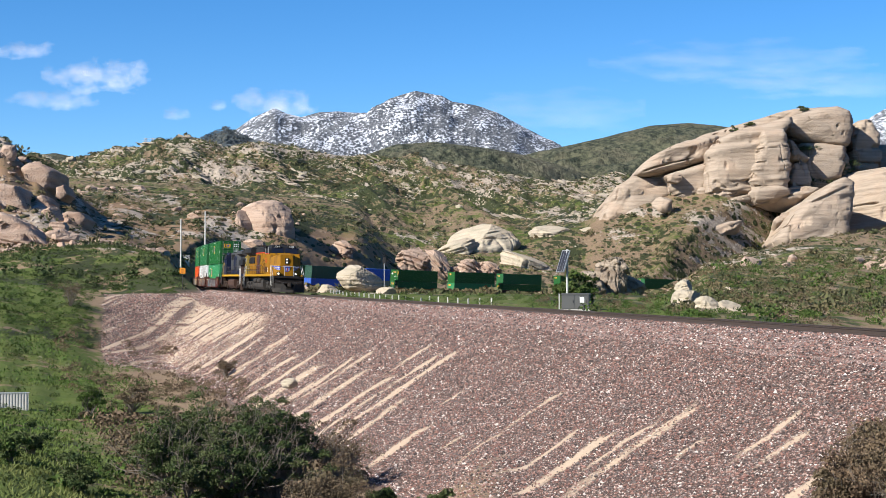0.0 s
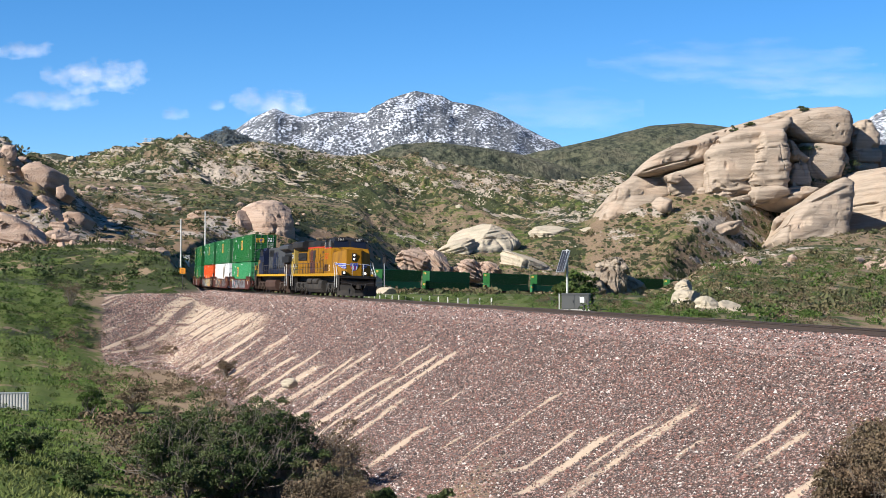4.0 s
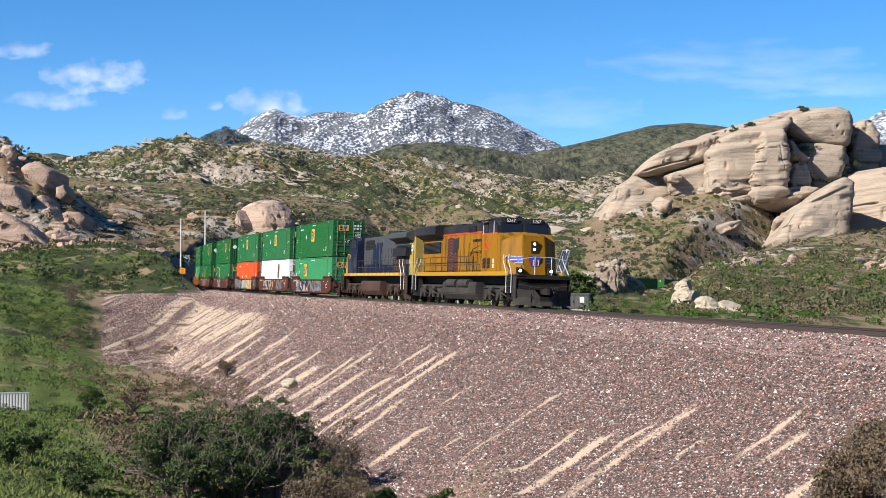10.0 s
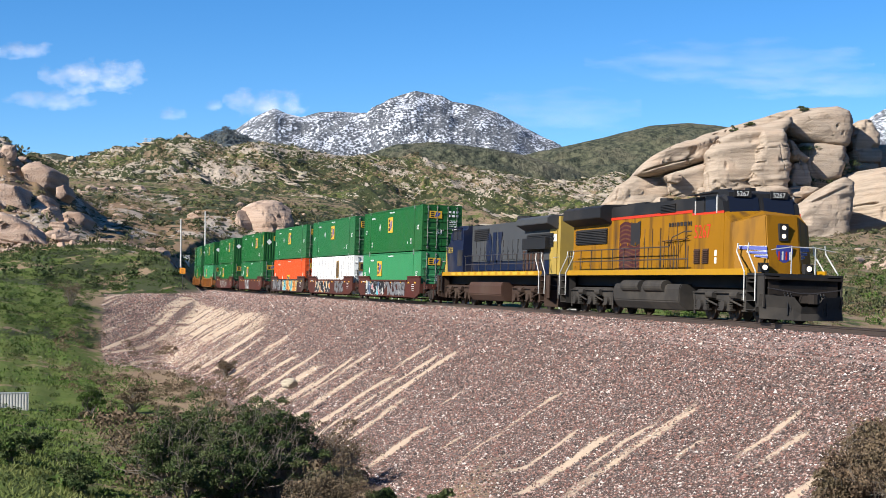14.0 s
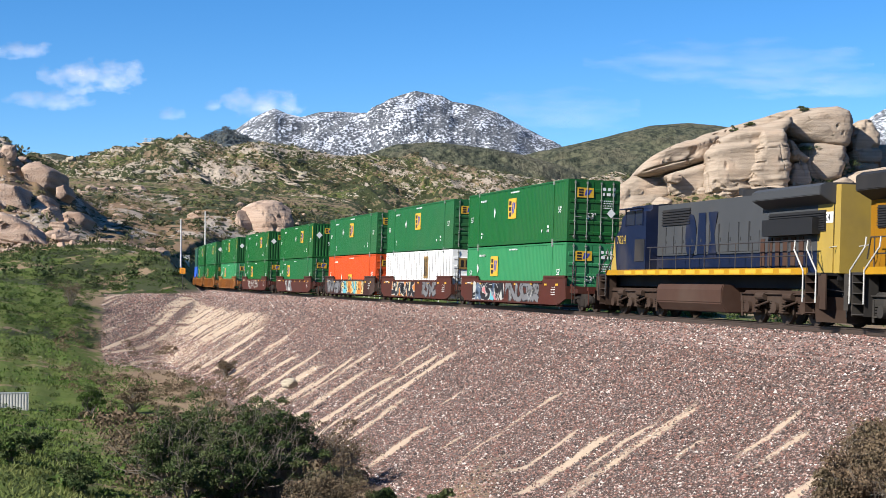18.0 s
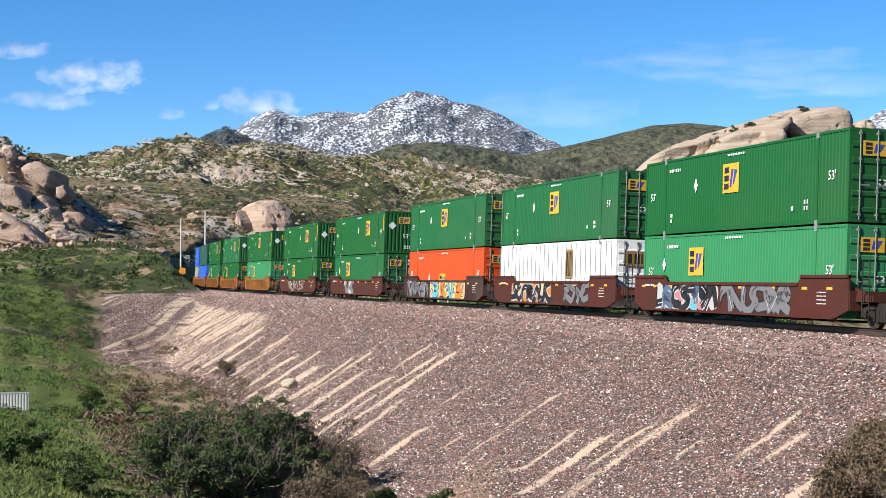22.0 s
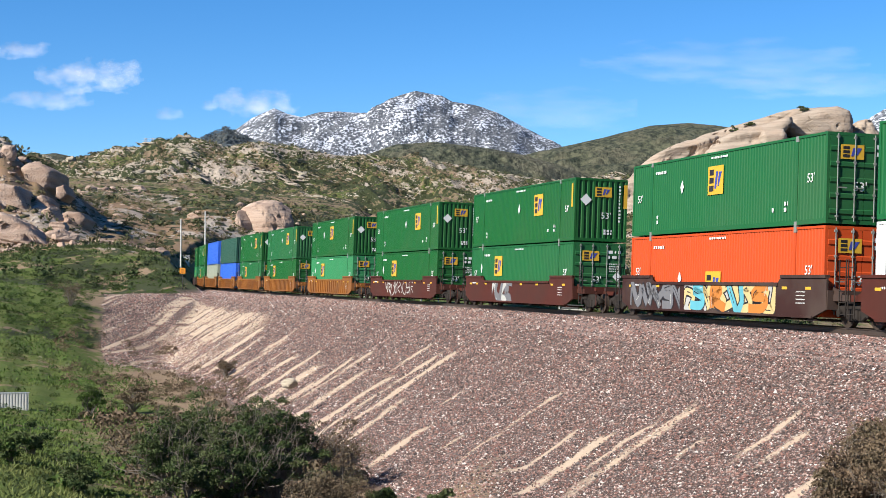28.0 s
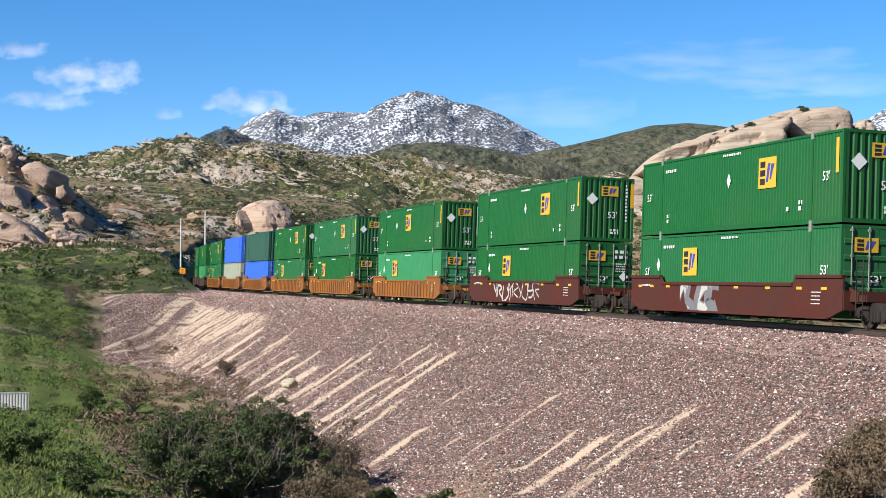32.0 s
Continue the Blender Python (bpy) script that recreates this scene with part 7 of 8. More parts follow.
def scatter_plants():
    shrub_field("hill_shrubs", "low grey-green shrubs dotted over rocky hills", 4200, -330, 330, 430, 1080, (0.5, 1.3), 0.34, 16, LEAF_CHAP, 201, dense=60)
    shrub_field("ridge_shrubs", "dark shrubs along far ridges", 5200, -320, 320, 780, 1120, (0.6, 1.7), 0.36, 14, LEAF_CHAP, 202, dense=90)
    shrub_field("slope_shrubs", "dark green shrubs on brown slopes", 1700, -330, 330, 232, 470, (0.4, 1.3), 0.24, 36, LEAF_CHAP, 203, dense=30, keep=lambda x, y, b, d, s, off: (off < -7) | (b < -95))
    shrub_field("bank_shrubs", "dense dark green shrubs covering a bank", 620, -330, -162, 190, 236, (0.3, 0.9), 0.18, 50, LEAF_DARK, 204, dense=7, clear=5)
    shrub_field("bank_green", "green shrubs and grass tufts on a bank", 2200, -330, -165, 140, 236, (0.12, 0.42), 0.22, 30, LEAF_GREEN, 214, clear=5, keep=lambda x, y, b, d, s, off: (off > 7) & ((b < -228) | (d > 184)))
    shrub_field("meadow_shrubs", "small green shrubs in the meadow behind the line", 1900, -120, 330, 66, 340, (0.15, 0.5), 0.11, 110, LEAF_GREEN, 205, dense=18, keep=lambda x, y, b, d, s, off: (off < -6) & ((b < 160) | (fbm(x / 12, y / 30, 9) > -0.12)))
    shrub_field("dry_shrubs", "dry brown shrubs on the hillside", 1500, 60, 330, 62, 420, (0.15, 0.5), 0.11, 90, LEAF_DRY, 206, dense=10, keep=lambda x, y, b, d, s, off: off < -8)
    shrub_field("valley_shrubs", "mixed green shrubs on the valley side", 700, -330, -150, 50, 190, (0.12, 0.5), 0.16, 60, LEAF_GREEN, 207, dense=8, keep=lambda x, y, b, d, s, off: (off > 13) & ((b < -228) | (d < 120)))
    shrub_field("valley_brush", "dry grey-brown brush at the foot of the bank", 2600, -290, -60, 44, 150, (0.2, 0.65), 0.13, 70, LEAF_DRY, 208, dense=6, keep=lambda x, y, b, d, s, off: (off > 11) & (off < 22))
    shrub_field("hillside_shrubs", "green and grey shrubs thick on the hillside below the rock", 1100, 150, 330, 85, 380, (0.25, 0.8), 0.15, 60, LEAF_CHAP, 209, dense=14, keep=lambda x, y, b, d, s, off: off < -9)
    shrub_field("hillside_green", "fresh green bushes on the hillside below the rock", 650, 165, 330, 120, 420, (0.3, 1.0), 0.15, 60, LEAF_GREEN, 210, dense=22, keep=lambda x, y, b, d, s, off: off < -9)
    shrub_field("rock_foot_shrubs", "dark shrubs at the foot of the great rock", 330, 95, 330, 480, 580, (0.6, 1.7), 0.22, 40, LEAF_CHAP, 211)
    shrub_field("gully_shrubs", "olive shrubs on the slope under the great rock", 320, 100, 230, 430, 560, (0.4, 1.2), 0.24, 36, LEAF_CHAP, 215)
    shrub_field("brown_hill_shrubs", "dark shrubs dotted over the red-brown hill", 700, -320, -40, 238, 430, (0.4, 1.2), 0.22, 40, LEAF_CHAP, 212)
    # far conifers, with the haze before them held in their leaf colour
    shrub_field("far_trees", "conifers in haze-blue tones covering a far foothill", 9000, -186, -98, 2900, 3380, (1.6, 3.4), 0.55, 7, LEAF_HAZE, 213)
    # grass
    rng = np.random.default_rng(220)
    n = 110000
    b = rng.uniform(-330, -40, n)
    d = np.exp(rng.uniform(math.log(38), math.log(190), n))
    x, y = b * d / 1000, d
    s, off = side_of(x, y)
    ok = (off > 17.5 + 4.0 * fbm(x / 5, y / 5, 5)) & (fbm(x / 5, y / 9, 221) + rng.uniform(-0.35, 0.3, n) > -0.02)
    x, y, d = x[ok], y[ok], d[ok]
    z = ground_many(x, y)
    N = len(x)
    h = rng.uniform(0.06, 0.20, N)
    a = rng.uniform(0, 2 * math.pi, N)
    w = 0.014 + d * 0.0004
    p = np.stack([x, y, z - 0.03], 1)
    side = np.stack([np.cos(a) * w, np.sin(a) * w, np.zeros(N)], 1)
    tip = np.stack([rng.normal(size=N) * 0.12, rng.normal(size=N) * 0.12, h], 1)
    V = np.stack([p - side, p + side, p + side * 0.2 + tip, p - side * 0.2 + tip], 1).reshape(-1, 3)
    me = grid_mesh("grass", V, np.arange(4 * N).reshape(N, 4), GRASS, True)
    tone = np.clip(0.5 * (fbm(x / 10, y / 10, 222) + 0.2), 0, 0.8)
    me.attributes.new("tone", "FLOAT", "POINT").data.foreach_set("value", np.repeat(tone, 4).astype(np.float32))
    tagged(new("grass", me), "fresh green grass on the valley side", "grass", kind="stuff")


scatter_plants()


def bush(label, place, r, tall, leaf, count, material, seed, stems=9, bare=0.0, lumps=14, ragged=0.0, spikes=0):
    """A shrub of forked stems with leaf clumps at their ends."""
    rng = np.random.default_rng(seed)
    ob = thing("bush", label, "bush")
    x, y = place[0], place[1]
    z = gz(x, y)
    ob.location = (x, y, z)
    bm = bmesh.new()
    tips = []
    for k in range(stems):
        a = rng.uniform(0, 2 * math.pi)
        lean = rng.uniform(0.2, 1.0)
        e = Vector((math.cos(a) * r * lean * 0.85, math.sin(a) * r * lean * 0.85, tall * rng.uniform(0.55, 0.95) * (1.15 - 0.45 * lean)))
        mid = e * 0.5 + Vector((rng.normal() * 0.1 * r, rng.normal() * 0.1 * r, tall * 0.12))
        rod(bm, [(0, 0, -0.1), tuple(mid), tuple(e)], [0.05, 0.03, 0.010], 5)
        tips.append(e)
        for j in range(4):
            q = mid.lerp(e, rng.uniform(0.1, 0.9)) + Vector(rng.normal(size=3)) * 0.28 * r + Vector((0, 0, 0.12 * tall))
            q.z = max(q.z, 0.1)
            rod(bm, [tuple(mid.lerp(e, 0.3)), tuple(q)], [0.016, 0.005], 4)
            tips.append(q)
            for i in range(3):
                u = q + Vector(rng.normal(size=3)) * 0.16 * r
                u.z = max(u.z, 0.1)
                rod(bm, [tuple(q), tuple(u)], [0.007, 0.003], 3)
    for k in range(spikes):
        a, e = rng.uniform(0, 2 * math.pi), rng.uniform(0.45, 1.25)
        o = Vector((math.cos(a), math.sin(a), 0)) * r
        root, tip = o * 0.5 * e + Vector((0, 0, tall * 0.4)), o * 1.15 * e + Vector((0, 0, tall * rng.uniform(0.75, 1.25) * (1.3 - 0.5 * e)))
        bend = root.lerp(tip, 0.55) + Vector(rng.normal(size=3)) * 0.06 * r
        rod(bm, [tuple(root), tuple(bend), tuple(tip)], [0.022, 0.014, 0.005], 4)
        for j in range(5):
            q = bend.lerp(tip, rng.uniform(0, 0.9))
            rod(bm, [tuple(q), tuple(q + Vector(rng.normal(size=3)) * 0.14 * r + (tip - bend) * 0.3)], [0.008, 0.003], 3)
    part("branch_frame", bm, TWIG, ob)
    if bare < 1:
        T = np.array([t[:] for t in tips])
        pick = rng.choice(len(T), min(lumps, len(T)), replace=False)
        C = T[pick]
        C[:, 2] = np.maximum(C[:, 2], 0.15)
        me = foliage("leaves", C, rng.uniform(0.28, 0.5, len(C)) * r * (1 - ragged), int(count / len(C)), leaf, rng, material, tone=rng.random(len(C)) ** 2, hollow=0.15, flat=0.85)
        part("foliage", me, None, ob)
    return ob


def near_plants():
    D1 = "dense dark green evergreen bush with bare grey twigs"
    for k, (b, d, r, h) in enumerate(((-178.0, 52, 1.5, 2.6), (-152.3, 54, 1.7, 2.9), (-126.5, 55, 1.7, 3.0), (-102.6, 56, 1.5, 2.9), (-93.0, 57, 0.9, 2.4), (-163.3, 50, 1.2, 1.9), (-133.9, 51, 1.6, 2.3), (-108.1, 52, 1.4, 2.1))):
        bush(D1, at(b, 0, d), r, h, 0.042, 12500, LEAF_DARK, 300 + k, stems=16, lumps=66, ragged=0.48, spikes=20)
    bush("leafless grey twiggy bush at the foot of the bank", at(-67.7, 0, 58), 1.3, 1.9, 0.04, 1600, LEAF_DRY, 320, 16, lumps=30, ragged=0.3, spikes=14)
    bush("leafless grey twiggy bush at the foot of the bank", at(-97.1, 0, 62), 1.1, 2.2, 0.04, 10, LEAF_DRY, 321, 14, bare=1)
    bush("leafless grey twiggy bush at the foot of the bank", at(-157.8, 0, 60), 1.2, 2.4, 0.04, 10, LEAF_DRY, 322, 14, bare=1)
    D2 = "low rounded dry brown bush of fine twigs"
    for k, (b, d, r, h) in enumerate(((-86.0, 46.2, 1.05, 1.15), (-67.0, 46.5, 1.15, 1.25))):
        bush(D2, at(b, 0, d), r, h, 0.03, 14000, LEAF_DRY, 330 + k, 16, lumps=34)
    for k, (b, r, d, w) in enumerate(((290.9, -104.6, 33, 1.3), (270.7, -118.2, 33.5, 0.9), (300.1, -113.8, 31, 1.2), (255.2, -132.1, 33, 0.6))):
        p = at(b, r, d)
        bush(D2, p, w, max(0.5, p.z - gz(p.x, p.y)), 0.035, 9000, LEAF_DRY, 340 + k, 18, lumps=34)
    D3 = "small bright green bush at the foot of the bank"
    for k, (b, d, r, h) in enumerate(((-43.8, 48, 0.55, 0.75), (-69.5, 45, 0.5, 0.5), (-5.1, 46, 0.7, 0.5), (-30.9, 45, 0.6, 0.4), (-126.5, 72, 0.6, 0.8), (-229.5, 88, 0.9, 1.5), (-266.3, 62, 0.7, 0.8), (-281.0, 56, 0.8, 0.8), (-233.2, 52, 0.8, 0.7))):
        bush(D3, at(b, 0, d), r, h, 0.05, 4200, LEAF_GREEN if k % 2 else LEAF_DARK, 350 + k, 8, lumps=18)
    for k, (b, d, r, h) in enumerate(((-242.4, 165, 1.9, 2.8), (-141.2, 110, 0.8, 1.2), (-201.9, 90, 0.9, 1.3), (-178.0, 78, 0.9, 1.2))):
        bush("grey leafless bush on the valley side", at(b, 0, d), r, h, 0.06, 1500, LEAF_DRY, 370 + k, 14, lumps=14)
    for k, (b, d, r, h) in enumerate(((88.3, 104, 1.25, 2.3), (79.4, 106, 0.9, 1.7), (97.1, 118, 1.0, 1.6))):
        bush("leafy green shrub beside the equipment cabinet", at(b, 0, d), r, h, 0.09, 3500, LEAF_GREEN, 380 + k, 8, lumps=20)


near_plants()
from mathutils.bvhtree import BVHTree

bpy.context.view_layer.update()
FACES = []
for o in bpy.data.objects["rock_outcrop"].children:
    FACES.append(BVHTree.FromPolygons([o.matrix_world @ v.co for v in o.data.vertices], [p.vertices[:] for p in o.data.polygons]))


def top_tree(b, r, d, size, seed):
    """A dark shrub rooted on the rock."""
    rng = np.random.default_rng(seed)
    way = (at(b, r, d) - Vector(EYE)).normalized()
    hits = [h for h in (f.ray_cast(Vector(EYE), way) for f in FACES) if h[0] is not None]
    if not hits:
        return
    p = min(hits, key=lambda h: h[3])[0]
    ob = thing("bush", "dark evergreen shrub rooted on the sandstone", "bush")
    ob.location = p
    bm = bmesh.new()
    for k in range(5):
        rod(bm, [(0, 0, -size), (rng.normal() * size * 0.3, rng.normal() * size * 0.3, size * 0.4)], [0.12, 0.05], 5)
    part("branch_frame", bm, TWIG, ob)
    C = rng.normal(size=(9, 3)) * size * np.array([0.42, 0.3, 0.34])
    C[:, 2] = np.abs(C[:, 2])
    part("foliage", foliage("foliage", C, np.full(9, size * 0.38), 110, 0.2, rng, LEAF_DARK), None, ob)


for k, (b, r, d, s) in enumerate(((235.4, 107.6, 556, 3.0), (238.3, 81.9, 540, 4.4), (243.5, 60.9, 530, 4.2), (263.3, 67.2, 536, 4.4), (200.8, 98.8, 552, 2.2), (189.8, 95.1, 552, 1.8), (285.4, 104.7, 566, 3.0))):
    top_tree(b, r, d, s, 400 + k)

# ---- loose stones ----
def stone_scatter():
    """Crushed stone on the bank and scattered outcrops on the far slopes."""
    rng = np.random.default_rng(500)
    octa = np.array([(1, 0, 0), (-1, 0, 0), (0, 1, 0), (0, -1, 0), (0, 0, 1), (0, 0, -1)], float)
    of = np.array([(0, 2, 4), (2, 1, 4), (1, 3, 4), (3, 0, 4), (2, 0, 5), (1, 2, 5), (3, 1, 5), (0, 3, 5)])
    lump, lf = ball(2)

    def heap(name, x, y, z, size, material, label, squash=0.7, big=False, slant=None):
        n = len(x)
        shape, of_ = (lump, lf) if big else (octa, of)
        m = len(shape)
        jit = 1 + rng.uniform(-0.4, 0.4, (n, m, 1 if big else 3)) * (0.6 if big else 1)
        if big:
            jit = jit * rng.uniform(0.6, 1.5, (n, 1, 3))
        V = shape[None] * jit * size[:, None, None] * np.array([1, 1, squash])
        a = rng.uniform(0, 6.3, n)
        if slant:
            V = V * np.array(slant)
            t = rng.uniform(0.05, 0.5, n)
            c, s = np.cos(t)[:, None], np.sin(t)[:, None]
            V = np.stack([V[:, :, 0] * c + V[:, :, 2] * s, V[:, :, 1], V[:, :, 2] * c - V[:, :, 0] * s], -1)
            a = rng.uniform(-0.6, 0.6, n)
        c, s = np.cos(a)[:, None], np.sin(a)[:, None]
        V = np.stack([V[:, :, 0] * c - V[:, :, 1] * s, V[:, :, 0] * s + V[:, :, 1] * c, V[:, :, 2]], -1)
        V = V + np.stack([x, y, z], 1)[:, None]
        Fc = (of_[None] + (np.arange(n) * m)[:, None, None]).reshape(-1, 3)
        me = grid_mesh(name, V.reshape(-1, 3), Fc, material, True)
        return tagged(new(name, me), label, "stones", kind="stuff")

    n = 215000
    s = 26 - 176 * rng.random(n) ** 1.5
    off = rng.uniform(1.4, 12.8, n)
    x = np.interp(s, S, TX) + off * np.sin(np.interp(s, S, HEAD))
    y = np.interp(s, S, TY) - off * np.cos(np.interp(s, S, HEAD))
    ok = sand_amount(s, off) < rng.uniform(0.08, 1.0, n)
    ok &= (off < 4) | (ground_many(x, y) < np.interp(s, S, TZ) - 0.35)
    x, y, s = x[ok], y[ok], s[ok]
    off = off[ok]
    z = np.maximum(ground_many(x, y), np.interp(s, S, TZ) + np.interp(off, [1.5, 2.2, 3.4, 4.3, 14.3], [-0.20, -0.38, -0.80, -1.6, -12]) + off * np.interp(s, S, BANK))
    size = rng.uniform(0.020, 0.044, len(x)) * (1 + (rng.random(len(x)) > 0.96) * 0.8) * np.interp(s, [-150, 20], [1.8, 1.0])
    heap("ballast_stones", x, y, z + size * 0.35, size, STONE_MIX, "pink, grey and white crushed stone covering the railway bank")
    # far end of the bank
    n = 45000
    s = rng.uniform(-165, -72, n)
    off = rng.uniform(9, 26, n)
    x = np.interp(s, S, TX) + off * np.sin(np.interp(s, S, HEAD))
    y = np.interp(s, S, TY) - off * np.cos(np.interp(s, S, HEAD))
    ok = (shelf(x, y, s, off) > 0.5) & (shelf_sand(x, y) < rng.uniform(0.1, 0.9, n))
    x, y = x[ok], y[ok]
    size = rng.uniform(0.04, 0.085, len(x))
    heap("bank_end_stones", x, y, ground_many(x, y) + size * 0.35, size, STONE_MIX, "crushed stone where the railway bank meets the hillside")
    # slanting ledges on the ridge
    n = 16000
    b = rng.uniform(-300, 120, n)
    d = np.exp(rng.uniform(math.log(680), math.log(1000), n))
    x, y = b * d / 1000, d
    m = fbm((x + 0.5 * y) / 34, (y - 0.5 * x) / 110, 512, 4, True) + rng.uniform(-0.12, 0.12, n)
    ok = m > 0.60
    x, y = x[ok], y[ok]
    size = np.minimum(np.exp(rng.normal(-0.1, 0.5, len(x))), 3.0)
    heap("ridge_ledges", x, y, ground_many(x, y), size, PALESTONE, "pale slanting rock ledges breaking out of the ridge", squash=0.5, big=True, slant=(1.5, 0.9, 0.6))
    # pale outcrops
    n = 16000
    b = rng.uniform(-330, 330, n)
    d = np.exp(rng.uniform(math.log(640), math.log(1060), n))
    x, y = b * d / 1000, d
    m = fbm((x + 0.4 * y) / 40, (y - 0.4 * x) / 150, 510, 4, True) + rng.uniform(-0.2, 0.2, n) + 0.15 * ease(750, 900, d) - 0.2 * ease(100, 160, b)
    ok = (m > 0.62) & (rng.random(n) < 0.7)
    x, y, d = x[ok], y[ok], d[ok]
    size = np.exp(rng.normal(-0.75, 0.5, len(x)))
    heap("hill_boulders", x, y, ground_many(x, y) + size * 0.1, np.minimum(size, 4.5), PALESTONE, "pale weathered boulders scattered over the ridge", squash=0.6, big=True)
    n = 3500
    b = rng.uniform(-330, 330, n)
    d = np.exp(rng.uniform(math.log(235), math.log(560), n))
    x, y = b * d / 1000, d
    sl, off = side_of(x, y)
    ok = (np.abs(off) > 7) & ((b < -90) | (off < -60)) & (fbm(x / 22, y / 40, 515, 3) + rng.uniform(-0.3, 0.3, n) > 0.2)
    x, y = x[ok], y[ok]
    size = np.exp(rng.normal(-0.6, 0.5, len(x)))
    heap("slope_boulders", x, y, ground_many(x, y) + size * 0.1, np.minimum(size, 2.2), PINKSTONE, "pinkish boulders scattered over the brown slopes", squash=0.65, big=True)


def mixed_stone():
    m, nt, b = mat("mixed_stone")
    g = nt.nodes.new("ShaderNodeNewGeometry")
    r = nt.nodes.new("ShaderNodeValToRGB")
    e = r.color_ramp.elements
    r.color_ramp.interpolation = "CONSTANT"
    e[0].color, e[1].color = (0.048, 0.034, 0.031, 1), (0.56, 0.50, 0.46, 1)
    e[1].position = 0.93
    for p, c in ((0.20, (0.175, 0.088, 0.070, 1)), (0.42, (0.265, 0.143, 0.115, 1)), (0.60, (0.125, 0.103, 0.095, 1)), (0.76, (0.34, 0.245, 0.21, 1))):
        e.new(p).color = c
    nt.links.new(g.outputs["Random Per Island"], r.inputs[0])
    nt.links.new(r.outputs[0], b.inputs["Base Color"])
    b.inputs["Roughness"].default_value = 0.85
    return m


STONE_MIX = mixed_stone()
stone_scatter()

# ---- lineside things ----
ZINC = plain("galvanised", (0.3939, 0.4091, 0.4167), 0.45, 0.3, 0.1)
CABINET = plain("cabinet_grey", (0.0833, 0.0854, 0.0854), 0.5, 0.1, 0.1)
PANEL_DARK = plain("solar_cells", (0.0152, 0.0167, 0.0242), 0.5, 0.0, 0.1)
SIGN_ORANGE = plain("sign_orange", (0.5682, 0.2045, 0.0152), 0.5)
POLE_WOOD = plain("pole_wood", (0.1667, 0.1364, 0.1061), 0.9)
POST_WHITE = plain("post_white", (0.4697, 0.4545, 0.4242), 0.7)


def on_line(s, off, z=None):
    x, y, _, h, _ = rail_at(s)
    px, py = x + off * math.sin(h), y - off * math.cos(h)
    return px, py, gz(px, py) if z is None else z


def solar_mast():
    x, y, z = on_line(-41.1, -9.0)
    ob = thing("solar_mast", "white steel mast carrying a tilted solar panel", "solar panel", m=pose(x, y, z))
    bm = bmesh.new()
    rod(bm, [(0, 0, -0.2), (0, 0, 3.85)], 0.075, 10)
    box(bm, -0.3, 0.3, -0.3, 0.3, -0.15, 0.05)
    part("mast", bm, RAIL_WHITE, ob)
    tilt = Matrix.Translation((-0.26, 0.0, 3.05)) @ Vector((-0.86, -0.40, 0.32)).to_track_quat("Z", "Y").to_matrix().to_4x4()
    bm = bmesh.new()
    box(bm, -0.45, 0.45, -0.72, 0.72, -0.03, 0.02)
    q = part("solar_panel", bm, PANEL_DARK, ob, "dark solar panel")
    q.matrix_local = tilt
    bm = bmesh.new()
    for a in ((-0.48, -0.45, -0.75, 0.75), (0.45, 0.48, -0.75, 0.75), (-0.45, 0.45, -0.75, -0.72), (-0.45, 0.45, 0.72, 0.75)):
        box(bm, *a, -0.05, 0.04)
    for u in (-0.18, 0.18):
        box(bm, u - 0.006, u + 0.006, -0.72, 0.72, 0.021, 0.026)
    part("panel_frame", bm, ZINC, q)
    bm = bmesh.new()
    rod(bm, [(0, 0, 3.2), (-0.12, 0, 3.05)], 0.05, 6)
    part("bracket", bm, ZINC, ob)
    x, y, z = on_line(-37.4, -8.2)
    h = rail_at(-37)[3]
    ob = thing("equipment_cabinet", "grey steel trackside equipment cabinet with a white notice", "cabinet", m=pose(x, y, z, 0, 0, math.degrees(h) + 62))
    bm = bmesh.new()
    box(bm, -0.85, 0.85, -0.5, 0.5, 0.08, 1.0)
    part("body", bm, CABINET, ob, bevel=0.02)
    bm = bmesh.new()
    prism(bm, [(-0.9, 1.0), (0.9, 1.0), (0.88, 1.08), (-0.88, 1.08)], -0.55, 0.55)
    part("lid", bm, CABINET, ob)
    for sx in (-0.42, 0.42):
        bm = bmesh.new()
        box(bm, sx - 0.39, sx + 0.39, -0.52, -0.5, 0.14, 0.95)
        d = part("door", bm, CABINET, ob)
        bm = bmesh.new()
        box(bm, sx + 0.28, sx + 0.32, -0.55, -0.52, 0.5, 0.65)
        part("handle", bm, RAIL_DARK, d)
    part("notice", panel(0.3, 0.58, 0.5, 0.85, 0, -0.522), MARK_WHITE, ob, "white notice")
    bm = bmesh.new()
    box(bm, -0.95, 0.95, -0.6, 0.6, -0.3, 0.08)
    part("plinth", bm, POST_WHITE, ob)
    bm = bmesh.new()
    rod(bm, [(-1.0, -0.4, -0.2), (-1.0, -0.4, 1.05)], 0.045, 8)
    part("marker_pipe", bm, RAIL_WHITE, ob)


solar_mast()


